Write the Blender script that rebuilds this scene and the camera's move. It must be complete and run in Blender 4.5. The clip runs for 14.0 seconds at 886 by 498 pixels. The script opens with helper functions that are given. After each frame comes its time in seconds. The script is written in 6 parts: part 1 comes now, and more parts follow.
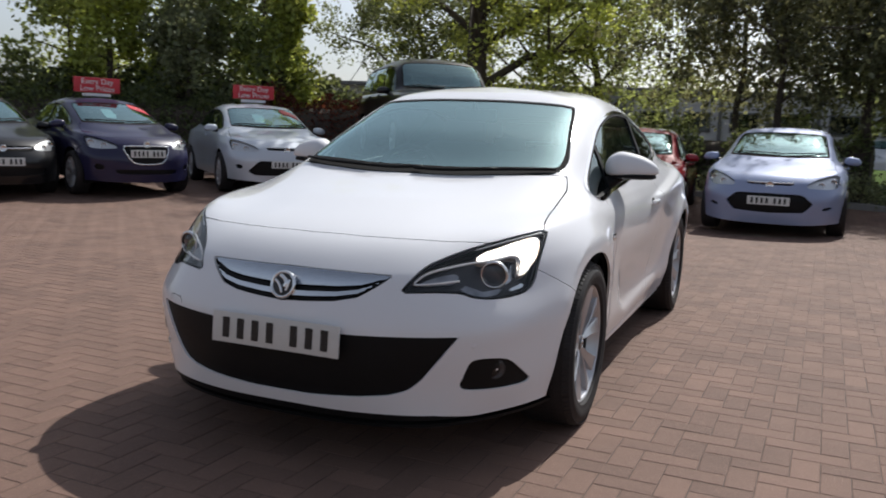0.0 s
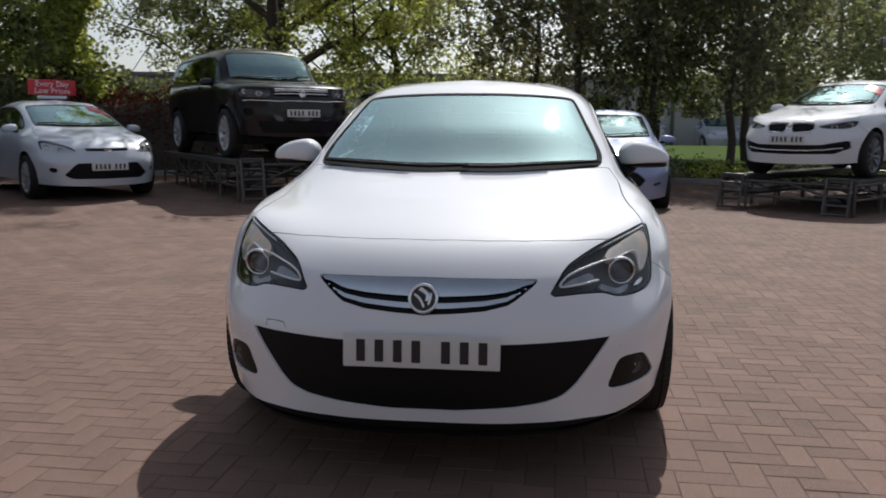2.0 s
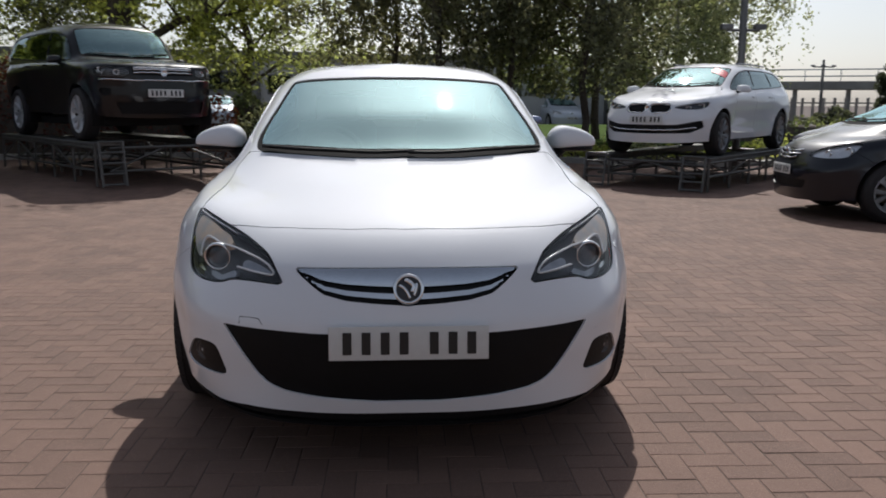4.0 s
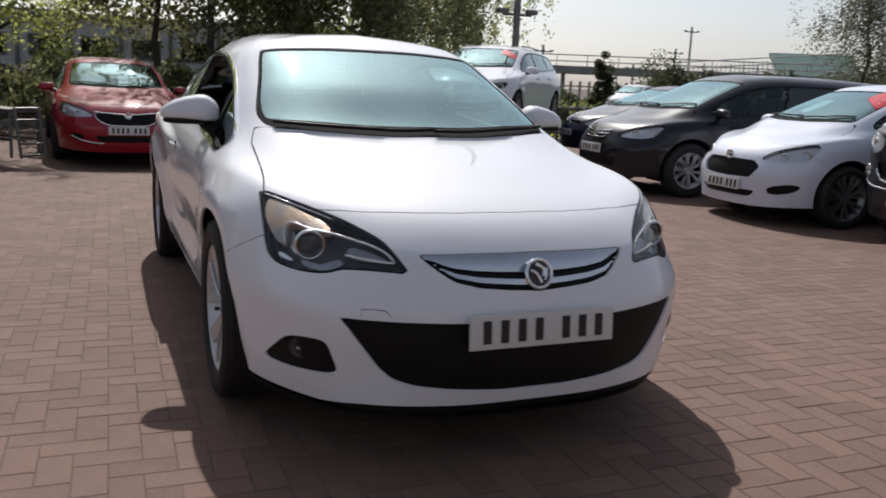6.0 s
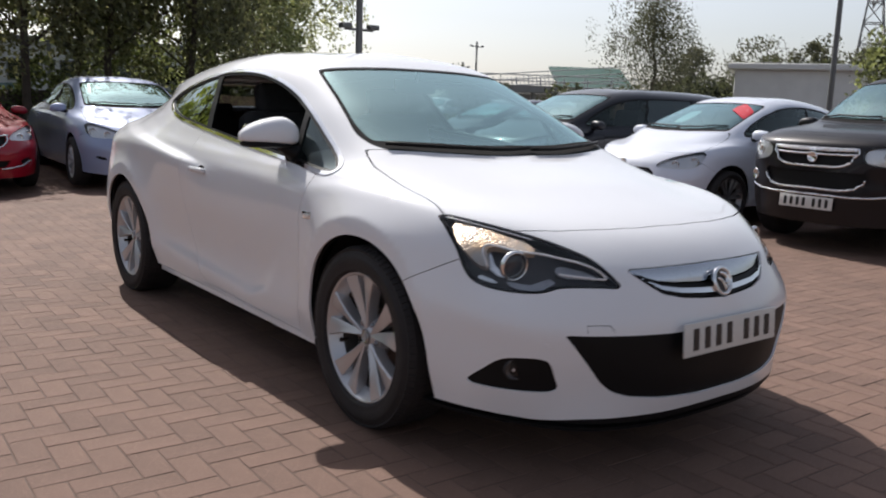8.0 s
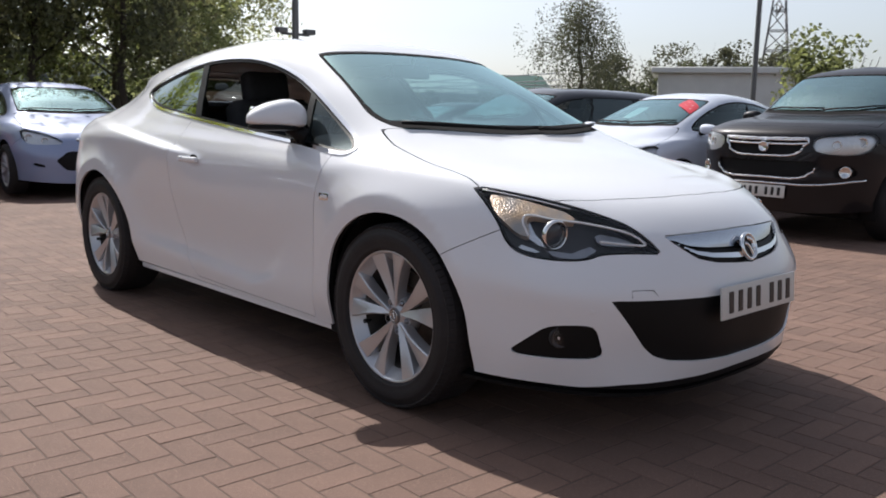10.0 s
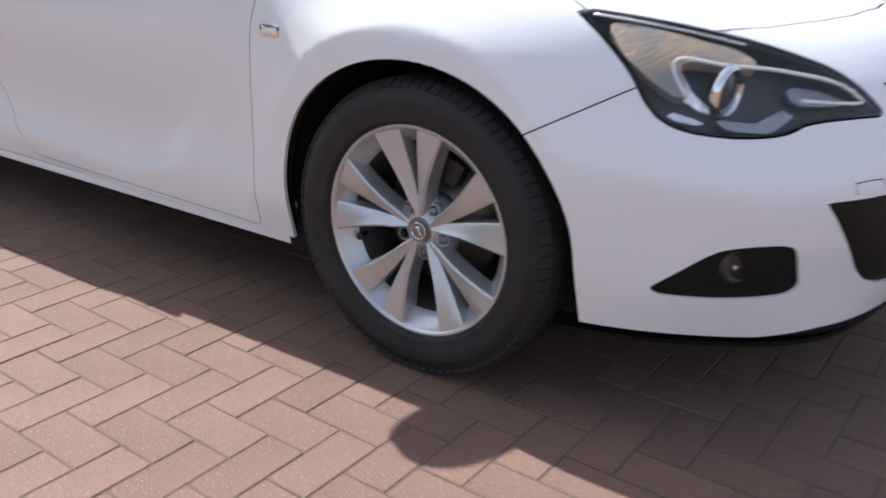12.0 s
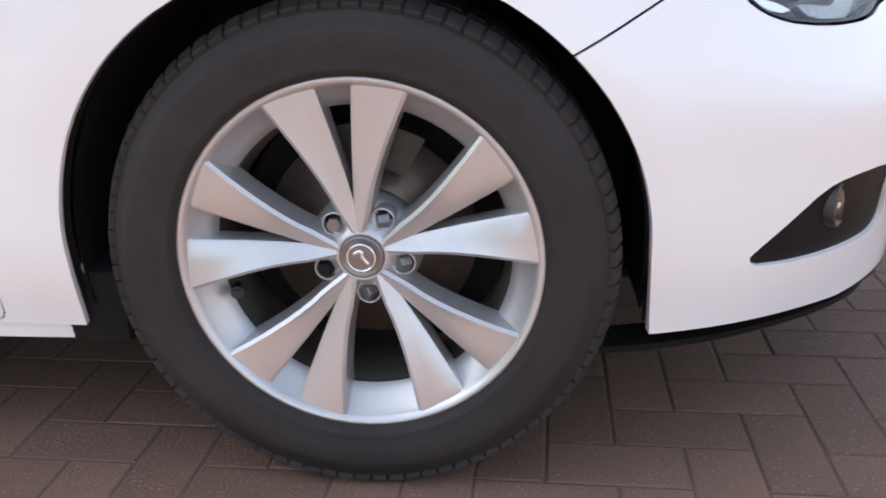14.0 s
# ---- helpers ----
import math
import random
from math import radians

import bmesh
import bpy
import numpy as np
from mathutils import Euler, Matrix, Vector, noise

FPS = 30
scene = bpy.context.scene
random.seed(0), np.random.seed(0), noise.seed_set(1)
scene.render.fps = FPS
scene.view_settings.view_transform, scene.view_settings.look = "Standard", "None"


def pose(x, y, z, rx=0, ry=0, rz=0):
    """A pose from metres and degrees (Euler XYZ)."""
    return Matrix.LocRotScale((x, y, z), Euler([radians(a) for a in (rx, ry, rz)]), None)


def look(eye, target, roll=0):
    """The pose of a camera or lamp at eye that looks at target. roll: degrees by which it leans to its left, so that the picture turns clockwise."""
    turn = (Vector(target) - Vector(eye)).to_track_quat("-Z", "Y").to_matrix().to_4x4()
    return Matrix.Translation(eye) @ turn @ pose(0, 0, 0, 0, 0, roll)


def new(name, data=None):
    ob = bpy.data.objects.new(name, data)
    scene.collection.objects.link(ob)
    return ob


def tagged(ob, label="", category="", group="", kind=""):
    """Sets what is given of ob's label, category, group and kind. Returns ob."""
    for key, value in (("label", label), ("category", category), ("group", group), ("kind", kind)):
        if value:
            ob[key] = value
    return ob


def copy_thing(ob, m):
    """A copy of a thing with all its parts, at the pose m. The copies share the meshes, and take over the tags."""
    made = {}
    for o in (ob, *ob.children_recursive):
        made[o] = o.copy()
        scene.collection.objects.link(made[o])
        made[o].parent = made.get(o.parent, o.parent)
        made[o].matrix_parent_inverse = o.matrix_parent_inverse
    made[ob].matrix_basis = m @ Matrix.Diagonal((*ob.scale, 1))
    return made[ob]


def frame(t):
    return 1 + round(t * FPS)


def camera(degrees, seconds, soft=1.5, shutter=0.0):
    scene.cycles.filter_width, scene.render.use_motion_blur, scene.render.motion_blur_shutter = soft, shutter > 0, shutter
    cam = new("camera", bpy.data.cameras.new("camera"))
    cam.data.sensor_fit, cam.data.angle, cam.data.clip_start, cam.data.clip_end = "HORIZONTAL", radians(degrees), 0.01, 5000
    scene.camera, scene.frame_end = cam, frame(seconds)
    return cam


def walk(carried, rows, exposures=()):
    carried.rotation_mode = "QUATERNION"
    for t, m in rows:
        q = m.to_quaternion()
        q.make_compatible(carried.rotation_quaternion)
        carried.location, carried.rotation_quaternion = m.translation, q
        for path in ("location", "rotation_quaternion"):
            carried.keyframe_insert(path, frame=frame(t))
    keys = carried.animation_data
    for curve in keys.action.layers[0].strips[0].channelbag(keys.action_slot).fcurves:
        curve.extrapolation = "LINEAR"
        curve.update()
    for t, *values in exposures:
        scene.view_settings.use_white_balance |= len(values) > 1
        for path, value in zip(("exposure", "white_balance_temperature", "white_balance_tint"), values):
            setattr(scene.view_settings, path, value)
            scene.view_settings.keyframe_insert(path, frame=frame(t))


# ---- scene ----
cam = camera(55.1, 14.0, soft=1.8, shutter=0.5)
PATH = [
    (0, (1.644, -3.423, 1.189), (0.887, -1.591, 0.916), 2.2),
    (0.5, (1.315, -3.573, 1.197), (0.695, -1.691, 0.927), 2.5),
    (1, (0.937, -3.561, 1.192), (0.443, -1.642, 0.92), 0.2),
    (1.5, (0.642, -3.618, 1.207), (0.283, -1.671, 0.923), 0.9),
    (2, (0.375, -3.643, 1.207), (0.152, -1.677, 0.916), 0.3),
    (2.5, (0.206, -3.624, 1.221), (0.076, -1.652, 0.91), -0.2),
    (2.9, (0.085, -3.731, 1.236), (0.066, -1.757, 0.916), -0.2),
    (3, (0.082, -3.767, 1.236), (0.075, -1.792, 0.919), -0.2),
    (5.5, (-0.927, -3.308, 1.232), (-0.339, -1.438, 0.838), 2.1),
    (6, (-1.335, -3.247, 1.224), (-0.566, -1.441, 0.841), 2.5),
    (6.5, (-1.661, -3.062, 1.192), (-0.815, -1.285, 0.838), 2.6),
    (7, (-1.983, -2.939, 1.212), (-0.994, -1.237, 0.858), 2.1),
    (7.5, (-2.29, -2.84, 1.212), (-1.185, -1.204, 0.893), 1.9),
    (8, (-2.516, -2.595, 1.201), (-1.313, -1.032, 0.866), 1.9),
    (8.2, (-2.603, -2.531, 1.216), (-1.384, -0.987, 0.857), 1.5),
    (10.3, (-2.81, -2.271, 1.058), (-1.442, -0.847, 0.741), 0.2),
    (10.5, (-2.763, -2.133, 1.079), (-1.419, -0.705, 0.688), -1.6),
    (10.6, (-2.72, -2.079, 1.08), (-1.395, -0.64, 0.662), 0.4),
    (11, (-2.636, -1.808, 1.063), (-1.233, -0.46, 0.599), 1.8),
    (11.5, (-2.458, -1.475, 1.092), (-0.968, -0.307, 0.451), -0.5),
    (12, (-2.296, -1.076, 1.0), (-0.777, -0.001, 0.267), 0.6),
    (12.5, (-2.205, -0.746, 0.932), (-0.552, 0.131, 0.226), -0.7),
    (13, (-2.052, -0.452, 0.85), (-0.272, 0.12, 0.138), -5.1),
    (13.5, (-1.931, -0.303, 0.778), (-0.109, 0.093, 0.054), -4.8),
    (14, (-1.913, -0.212, 0.751), (-0.052, -0.03, 0.041), -1.6),
]
walk(cam, [(t, look(eye, target, roll)) for t, eye, target, roll in PATH],
     [(0, 0.00, 6190, 10), (1, -0.11, 6185, 10), (3, -0.20, 6180, 10), (6, -0.13, 6250, 12), (7.5, 0.07, 6330, 12), (8.2, 0.16, 6320, 12), (10.5, 0.36, 6175, 11), (11, 0.52, 6135, 11), (11.5, 0.72, 6135, 11), (12, 1.06, 5980, 10), (12.5, 1.28, 6050, 11), (13, 1.56, 6150, 10), (13.5, 1.85, 6190, 9), (14, 1.99, 6210, 8)])

# ---- light ----
SUN = Vector((0.16, 0.95, 1.0)).normalized()
world = bpy.data.worlds.new("sky")
scene.world = world
world.use_nodes = True
wn = world.node_tree.nodes
sky = wn.new("ShaderNodeTexSky")
sky.sky_type, sky.sun_disc = "NISHITA", False
sky.sun_elevation, sky.sun_rotation = math.asin(SUN.z), math.atan2(SUN.x, SUN.y)
sky.dust_density, sky.air_density, sky.ozone_density, sky.altitude = 2.0, 1.0, 1.8, 50
wash = wn.new("ShaderNodeHueSaturation")
wash.inputs["Saturation"].default_value = 0.46
world.node_tree.links.new(sky.outputs[0], wash.inputs["Color"])
world.node_tree.links.new(wash.outputs[0], wn["Background"].inputs[0])
wn["Background"].inputs[1].default_value = 0.118
sun_lamp = bpy.data.lights.new("sun", "SUN")
sun_lamp.energy, sun_lamp.angle, sun_lamp.color = 4.8, radians(0.6), (1.0, 0.945, 0.86)
sun = new("sun", sun_lamp)
sun.matrix_basis = look((0, 0, 30), Vector((0, 0, 30)) - SUN)

# ---- materials ----
def shader(name):
    m = bpy.data.materials.new(name)
    m.use_nodes = True
    return m, m.node_tree.nodes, m.node_tree.links, m.node_tree.nodes["Principled BSDF"]


def mat(name, color, rough=0.5, metal=0.0, vary=0.12, scale=6.0, bump=0.0, bump_scale=60.0, coat=0.0, fine=90.0, spec=0.5, random_tone=0.0, island=0.0, speck=0.0):
    """A surface with tone varied at two scales and fine relief."""
    m, nd, ln, b = shader(name)
    co = nd.new("ShaderNodeTexCoord")
    n1, n2 = nd.new("ShaderNodeTexNoise"), nd.new("ShaderNodeTexNoise")
    n1.inputs["Scale"].default_value, n1.inputs["Detail"].default_value = scale, 5
    n2.inputs["Scale"].default_value, n2.inputs["Detail"].default_value = fine, 3
    ln.new(co.outputs["Object"], n1.inputs["Vector"]), ln.new(co.outputs["Object"], n2.inputs["Vector"])
    mix = nd.new("ShaderNodeMath")
    mix.operation = "MULTIPLY_ADD"
    mix.inputs[1].default_value, mix.inputs[2].default_value = 0.35, 0.0
    ln.new(n2.outputs["Fac"], mix.inputs[0])
    add = nd.new("ShaderNodeMath")
    add.operation = "MULTIPLY_ADD"
    add.inputs[1].default_value = 0.65
    ln.new(n1.outputs["Fac"], add.inputs[0]), ln.new(mix.outputs[0], add.inputs[2])
    last = add.outputs[0]
    for amount, source in ((random_tone, "ShaderNodeObjectInfo"), (island, "ShaderNodeNewGeometry")):
        if amount:
            src, ma = nd.new(source), nd.new("ShaderNodeMath")
            ma.operation = "MULTIPLY_ADD"
            ma.inputs[1].default_value = amount
            off = nd.new("ShaderNodeMath")
            off.operation = "SUBTRACT"
            off.inputs[1].default_value = amount / 2
            ln.new(src.outputs["Random" if amount == random_tone and source == "ShaderNodeObjectInfo" else "Random Per Island"], ma.inputs[0])
            ln.new(last, ma.inputs[2]), ln.new(ma.outputs[0], off.inputs[0])
            last = off.outputs[0]
    ramp = nd.new("ShaderNodeMapRange")
    ramp.inputs["From Min"].default_value, ramp.inputs["From Max"].default_value = 0.25, 0.75
    ramp.inputs["To Min"].default_value, ramp.inputs["To Max"].default_value = 1 - vary, 1 + vary
    ramp.clamp = False
    ln.new(last, ramp.inputs["Value"])
    tone = ramp.outputs[0]
    if speck:
        # pale grit
        n4, mr, ad = nd.new("ShaderNodeTexNoise"), nd.new("ShaderNodeMapRange"), nd.new("ShaderNodeMath")
        n4.inputs["Scale"].default_value, n4.inputs["Detail"].default_value = 190, 5
        ln.new(co.outputs["Object"], n4.inputs["Vector"]), ln.new(n4.outputs["Fac"], mr.inputs["Value"])
        mr.inputs["From Min"].default_value, mr.inputs["From Max"].default_value, mr.inputs["To Max"].default_value = 0.61, 0.68, speck
        ad.operation = "ADD"
        ln.new(tone, ad.inputs[0]), ln.new(mr.outputs[0], ad.inputs[1])
        tone = ad.outputs[0]
    mul = nd.new("ShaderNodeVectorMath")
    mul.operation = "SCALE"
    mul.inputs[0].default_value = color
    ln.new(tone, mul.inputs["Scale"])
    ln.new(mul.outputs[0], b.inputs["Base Color"])
    b.inputs["Roughness"].default_value, b.inputs["Metallic"].default_value = rough, metal
    b.inputs["Coat Weight"].default_value, b.inputs["Specular IOR Level"].default_value = coat, spec
    b.inputs["Coat Roughness"].default_value = 0.04
    if bump:
        n3, bp = nd.new("ShaderNodeTexNoise"), nd.new("ShaderNodeBump")
        n3.inputs["Scale"].default_value, n3.inputs["Detail"].default_value = bump_scale, 4
        ln.new(co.outputs["Object"], n3.inputs["Vector"]), ln.new(n3.outputs["Fac"], bp.inputs["Height"])
        bp.inputs["Strength"].default_value, bp.inputs["Distance"].default_value = bump, 0.004
        ln.new(bp.outputs[0], b.inputs["Normal"])
    return m


def paint(name, color, metal=0.0, rough=0.32, dust=0.05, spec=0.5, coat=1.0):
    """Body colour under a smooth clear coat that carries the reflections."""
    m = mat(name, color, rough, metal, dust, 2.2, 0.0, coat=coat, fine=400, spec=spec)
    m.node_tree.nodes["Principled BSDF"].inputs["Coat Roughness"].default_value = 0.05
    return m


def glass(name, tint, gloss=1.6, rough=0.01, sheen=(0.86, 1.0, 0.99)):
    """Pane glass: tinted passage, with a reflection that grows towards a grazing look."""
    m, nd, ln, b = shader(name)
    tr, gl, mx, lw, pw, mr = (nd.new("ShaderNode" + k) for k in ("BsdfTransparent", "BsdfGlossy", "MixShader", "LayerWeight", "Math", "MapRange"))
    tr.inputs[0].default_value = (*tint, 1)
    gl.inputs["Color"].default_value, gl.inputs["Roughness"].default_value = (*sheen, 1), rough
    lw.inputs["Blend"].default_value = 0.5
    pw.operation, pw.inputs[1].default_value = "POWER", 3.5
    ln.new(lw.outputs["Facing"], pw.inputs[0]), ln.new(pw.outputs[0], mr.inputs["Value"])
    mr.inputs["To Min"].default_value, mr.inputs["To Max"].default_value = ((gloss - 1) / (gloss + 1)) ** 2, 0.95
    ln.new(mr.outputs[0], mx.inputs[0]), ln.new(tr.outputs[0], mx.inputs[1]), ln.new(gl.outputs[0], mx.inputs[2])
    ln.new(mx.outputs[0], nd["Material Output"].inputs["Surface"])
    return m


def leaf(name, color, vary=0.5):
    m, nd, ln, b = shader(name)
    gi, mr, mul = nd.new("ShaderNodeNewGeometry"), nd.new("ShaderNodeMapRange"), nd.new("ShaderNodeVectorMath")
    mr.inputs["To Min"].default_value, mr.inputs["To Max"].default_value = 1 - vary, 1 + vary
    mul.operation = "SCALE"
    mul.inputs[0].default_value = color
    ln.new(gi.outputs["Random Per Island"], mr.inputs["Value"]), ln.new(mr.outputs[0], mul.inputs["Scale"])
    ln.new(mul.outputs[0], b.inputs["Base Color"])
    b.inputs["Roughness"].default_value = 0.5
    tl, mx = nd.new("ShaderNodeBsdfTranslucent"), nd.new("ShaderNodeMixShader")
    tint = nd.new("ShaderNodeVectorMath")
    tint.operation = "MULTIPLY"
    tint.inputs[1].default_value = (1.78, 1.60, 1.08)
    ln.new(mul.outputs[0], tint.inputs[0]), ln.new(tint.outputs[0], tl.inputs[0])
    mx.inputs[0].default_value = 0.6
    ln.new(b.outputs[0], mx.inputs[1]), ln.new(tl.outputs[0], mx.inputs[2])
    ln.new(mx.outputs[0], nd["Material Output"].inputs["Surface"])
    return m


WHITE = paint("white_paint", (0.75, 0.757, 0.785), 0.0, 0.62, 0.02, 0.08)
BLACK_TRIM = mat("black_plastic", (0.0075, 0.0075, 0.0082), 0.5, 0, 0.2, 8, 0.15, 300, spec=0.16)
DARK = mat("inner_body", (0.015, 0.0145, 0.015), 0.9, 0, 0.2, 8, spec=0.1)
CHROME = mat("chrome", (0.78, 0.79, 0.80), 0.06, 1.0, 0.03, 10)
GRILLE_CHROME = mat("grille_chrome", (0.50, 0.52, 0.56), 0.14, 1.0, 0.05, 10)
ALLOY = mat("silver_alloy", (0.51, 0.515, 0.535), 0.34, 0.62, 0.05, 12, coat=0.35)
ALLOY_DARK = mat("grey_alloy", (0.22, 0.22, 0.23), 0.35, 0.85, 0.06, 12)
RUBBER = mat("tyre_rubber", (0.021, 0.0185, 0.0192), 0.72, 0, 0.35, 9, 0.25, 160, spec=0.35)
# the shade deep inside the rim is put into this dark colour
BARREL = mat("shaded_barrel", (0.085, 0.078, 0.072), 0.6, 0.3, 0.3, 14)
DISC = mat("brake_disc", (0.22, 0.17, 0.14), 0.45, 0.8, 0.25, 30)
CALIPER = mat("brake_caliper", (0.05, 0.045, 0.04), 0.6, 0.4, 0.25, 30)
GLASS = glass("windscreen_glass", (0.46, 0.66, 0.66), 3.4, 0.025, (0.68, 0.94, 0.945))
SIDE_GLASS = glass("side_glass", (0.60, 0.68, 0.67), 1.6)
DARK_GLASS = glass("privacy_glass", (0.08, 0.09, 0.09), 1.9)


def lens_glass(name):
    """Clear lamp cover: mirror-like only at a grazing look."""
    m, nd, ln, b = shader(name)
    tr, gl, mx, lw, pw, mr = (nd.new("ShaderNode" + k) for k in ("BsdfTransparent", "BsdfGlossy", "MixShader", "LayerWeight", "Math", "MapRange"))
    tr.inputs[0].default_value, gl.inputs["Roughness"].default_value = (0.98, 0.98, 0.98, 1), 0.02
    lw.inputs["Blend"].default_value = 0.5
    pw.operation, pw.inputs[1].default_value = "POWER", 4.0
    ln.new(lw.outputs["Facing"], pw.inputs[0]), ln.new(pw.outputs[0], mr.inputs["Value"])
    mr.inputs["To Min"].default_value, mr.inputs["To Max"].default_value = 0.05, 0.75
    ln.new(mr.outputs[0], mx.inputs[0]), ln.new(tr.outputs[0], mx.inputs[1]), ln.new(gl.outputs[0], mx.inputs[2])
    ln.new(mx.outputs[0], nd["Material Output"].inputs["Surface"])
    return m


LENS = lens_glass("lamp_lens")
LAMP_BLACK = mat("lamp_housing", (0.034, 0.034, 0.038), 0.3, 0.2, 0.1, 20)
REFLECTOR = mat("lamp_reflector", (0.72, 0.72, 0.72), 0.18, 1.0, 0.04, 20)


def faceted(name, a, b, rough, metal, cell):
    """A faceted lamp reflector, tinted in patches from a to b."""
    m, nd, ln, bs = shader(name)
    co, vo, no, rp, mx, bp = (nd.new("ShaderNode" + k) for k in ("TexCoord", "TexVoronoi", "TexNoise", "MapRange", "MixRGB", "Bump"))
    vo.inputs["Scale"].default_value, no.inputs["Scale"].default_value = cell, 13
    ln.new(co.outputs["Object"], vo.inputs["Vector"]), ln.new(co.outputs["Object"], no.inputs["Vector"])
    rp.inputs["From Min"].default_value, rp.inputs["From Max"].default_value = 0.38, 0.72
    ln.new(no.outputs["Fac"], rp.inputs["Value"]), ln.new(rp.outputs[0], mx.inputs[0])
    mx.inputs[1].default_value, mx.inputs[2].default_value = (*a, 1), (*b, 1)
    ln.new(mx.outputs[0], bs.inputs["Base Color"])
    ln.new(vo.outputs["Distance"], bp.inputs["Height"]), ln.new(bp.outputs[0], bs.inputs["Normal"])
    bp.inputs["Strength"].default_value, bp.inputs["Distance"].default_value = 0.35, 0.004
    bs.inputs["Roughness"].default_value, bs.inputs["Metallic"].default_value = rough, metal
    return m


# silver-grey, with the bulb's amber reflection painted in as warm patches
AMBER = faceted("indicator_reflector", (0.29, 0.283, 0.28), (0.52, 0.37, 0.235), 0.30, 0.5, 150)
PROJECTOR = mat("projector_glass", (0.030, 0.033, 0.042), 0.05, 0, 0.1, 20, coat=0.5, spec=0.5)
RIBBED = faceted("ribbed_reflector", (0.80, 0.81, 0.83), (0.62, 0.64, 0.68), 0.16, 0.85, 120)
DIM_RIBBED = faceted("dim_ribbed_reflector", (0.34, 0.35, 0.38), (0.16, 0.17, 0.19), 0.28, 0.6, 120)
LAMP_SILVER = mat("lamp_bowl", (0.62, 0.63, 0.65), 0.30, 0.75, 0.15, 40, 0.3, 90)
CLEAR = mat("lamp_light_guide", (0.82, 0.82, 0.83), 0.2, 0.1, 0.05, 30)
PLATE = mat("plate_white", (0.62, 0.62, 0.60), 0.35, 0, 0.05, 30)
INK = mat("plate_black", (0.012, 0.012, 0.013), 0.4, 0, 0.1, 30)
CABIN = mat("dark_cabin_trim", (0.02, 0.02, 0.022), 0.75, 0, 0.25, 14, 0.2, 200)
# same finish as the cabin trim in a paler grey
DASH = mat("grey_dashboard", (0.075, 0.077, 0.08), 0.7, 0, 0.25, 14, 0.2, 200)
SEAT = mat("seat_cloth", (0.022, 0.022, 0.024), 0.9, 0, 0.3, 30, 0.4, 400)
STICKER = mat("red_sticker", (0.55, 0.03, 0.045), 0.4, 0, 0.06, 10)
PAPER = mat("white_paper", (0.75, 0.76, 0.76), 0.7, 0, 0.04, 10)
STEEL = mat("galvanised_steel", (0.125, 0.122, 0.115), 0.5, 0.7, 0.3, 12, 0.2, 80)
BRICK = mat("clay_paver", (0.149, 0.088, 0.0655), 0.85, 0, 0.20, 3.0, 0.8, 200, fine=130, random_tone=0.28, speck=1.1)
BRICK_FAR = mat("clay_paver_laid", (0.149, 0.088, 0.0655), 0.85, 0, 0.26, 1.6, 0.8, 200, fine=130, island=0.28, speck=1.1)
JOINT = mat("jointing_sand", (0.088, 0.062, 0.050), 0.95, 0, 0.25, 12, 0.3, 120)

# ---- mesh tools ----
def hermite(P, n, axis, flat_end=False, level=False):
    """A smooth curve net through the points along one axis, n samples a span."""
    P = np.moveaxis(P, axis, 0)
    k = len(P)
    d = np.linalg.norm(np.diff(P, axis=0), axis=-1).reshape(k - 1, -1).mean(1) ** 0.7
    e = d[:, None, None]
    m = np.empty_like(P)
    m[1:-1] = ((P[2:] - P[1:-1]) / e[1:] * e[:-1] + (P[1:-1] - P[:-2]) / e[:-1] * e[1:]) / (e[1:] + e[:-1])
    m[0], m[-1] = (P[1] - P[0]) / d[0], (P[-1] - P[-2]) / d[-1]
    if flat_end:
        m[-1][:, 2] = 0
    if level:
        # both halves meet square on the middle line
        m[0][:, 1:] = m[-1][:, 1:] = 0
    out = []
    for i in range(k - 1):
        s = (np.linspace(0, 1, n, endpoint=False) if i < k - 2 else np.linspace(0, 1, n + 1))[:, None, None]
        out.append((2 * s**3 - 3 * s * s + 1) * P[i] + (s**3 - 2 * s * s + s) * d[i] * m[i] + (3 * s * s - 2 * s**3) * P[i + 1] + (s**3 - s * s) * d[i] * m[i + 1])
    return np.moveaxis(np.concatenate(out), 0, axis)


def sdf(P, poly):
    """Signed distance of points to a closed outline, positive inside."""
    poly = np.asarray(poly, float)
    best, inside = np.full(len(P), 1e9), np.zeros(len(P), bool)
    for a, b in zip(poly, np.roll(poly, -1, 0)):
        ab = b - a
        h = np.clip(((P - a) @ ab) / max(ab @ ab, 1e-12), 0, 1)
        best = np.minimum(best, np.hypot(*(P - a - h[:, None] * ab).T))
        if abs(ab[1]) > 1e-12:
            cross = ((a[1] > P[:, 1]) != (b[1] > P[:, 1])) & (P[:, 0] < ab[0] * (P[:, 1] - a[1]) / ab[1] + a[0])
            inside ^= cross
    return np.where(inside, best, -best)


def rounded(poly, n=2):
    """An outline with its corners cut twice, to round them."""
    p = np.asarray(poly, float)
    for _ in range(n):
        q = np.roll(p, -1, 0)
        p = np.stack([0.75 * p + 0.25 * q, 0.25 * p + 0.75 * q], 1).reshape(-1, 2)
    return p


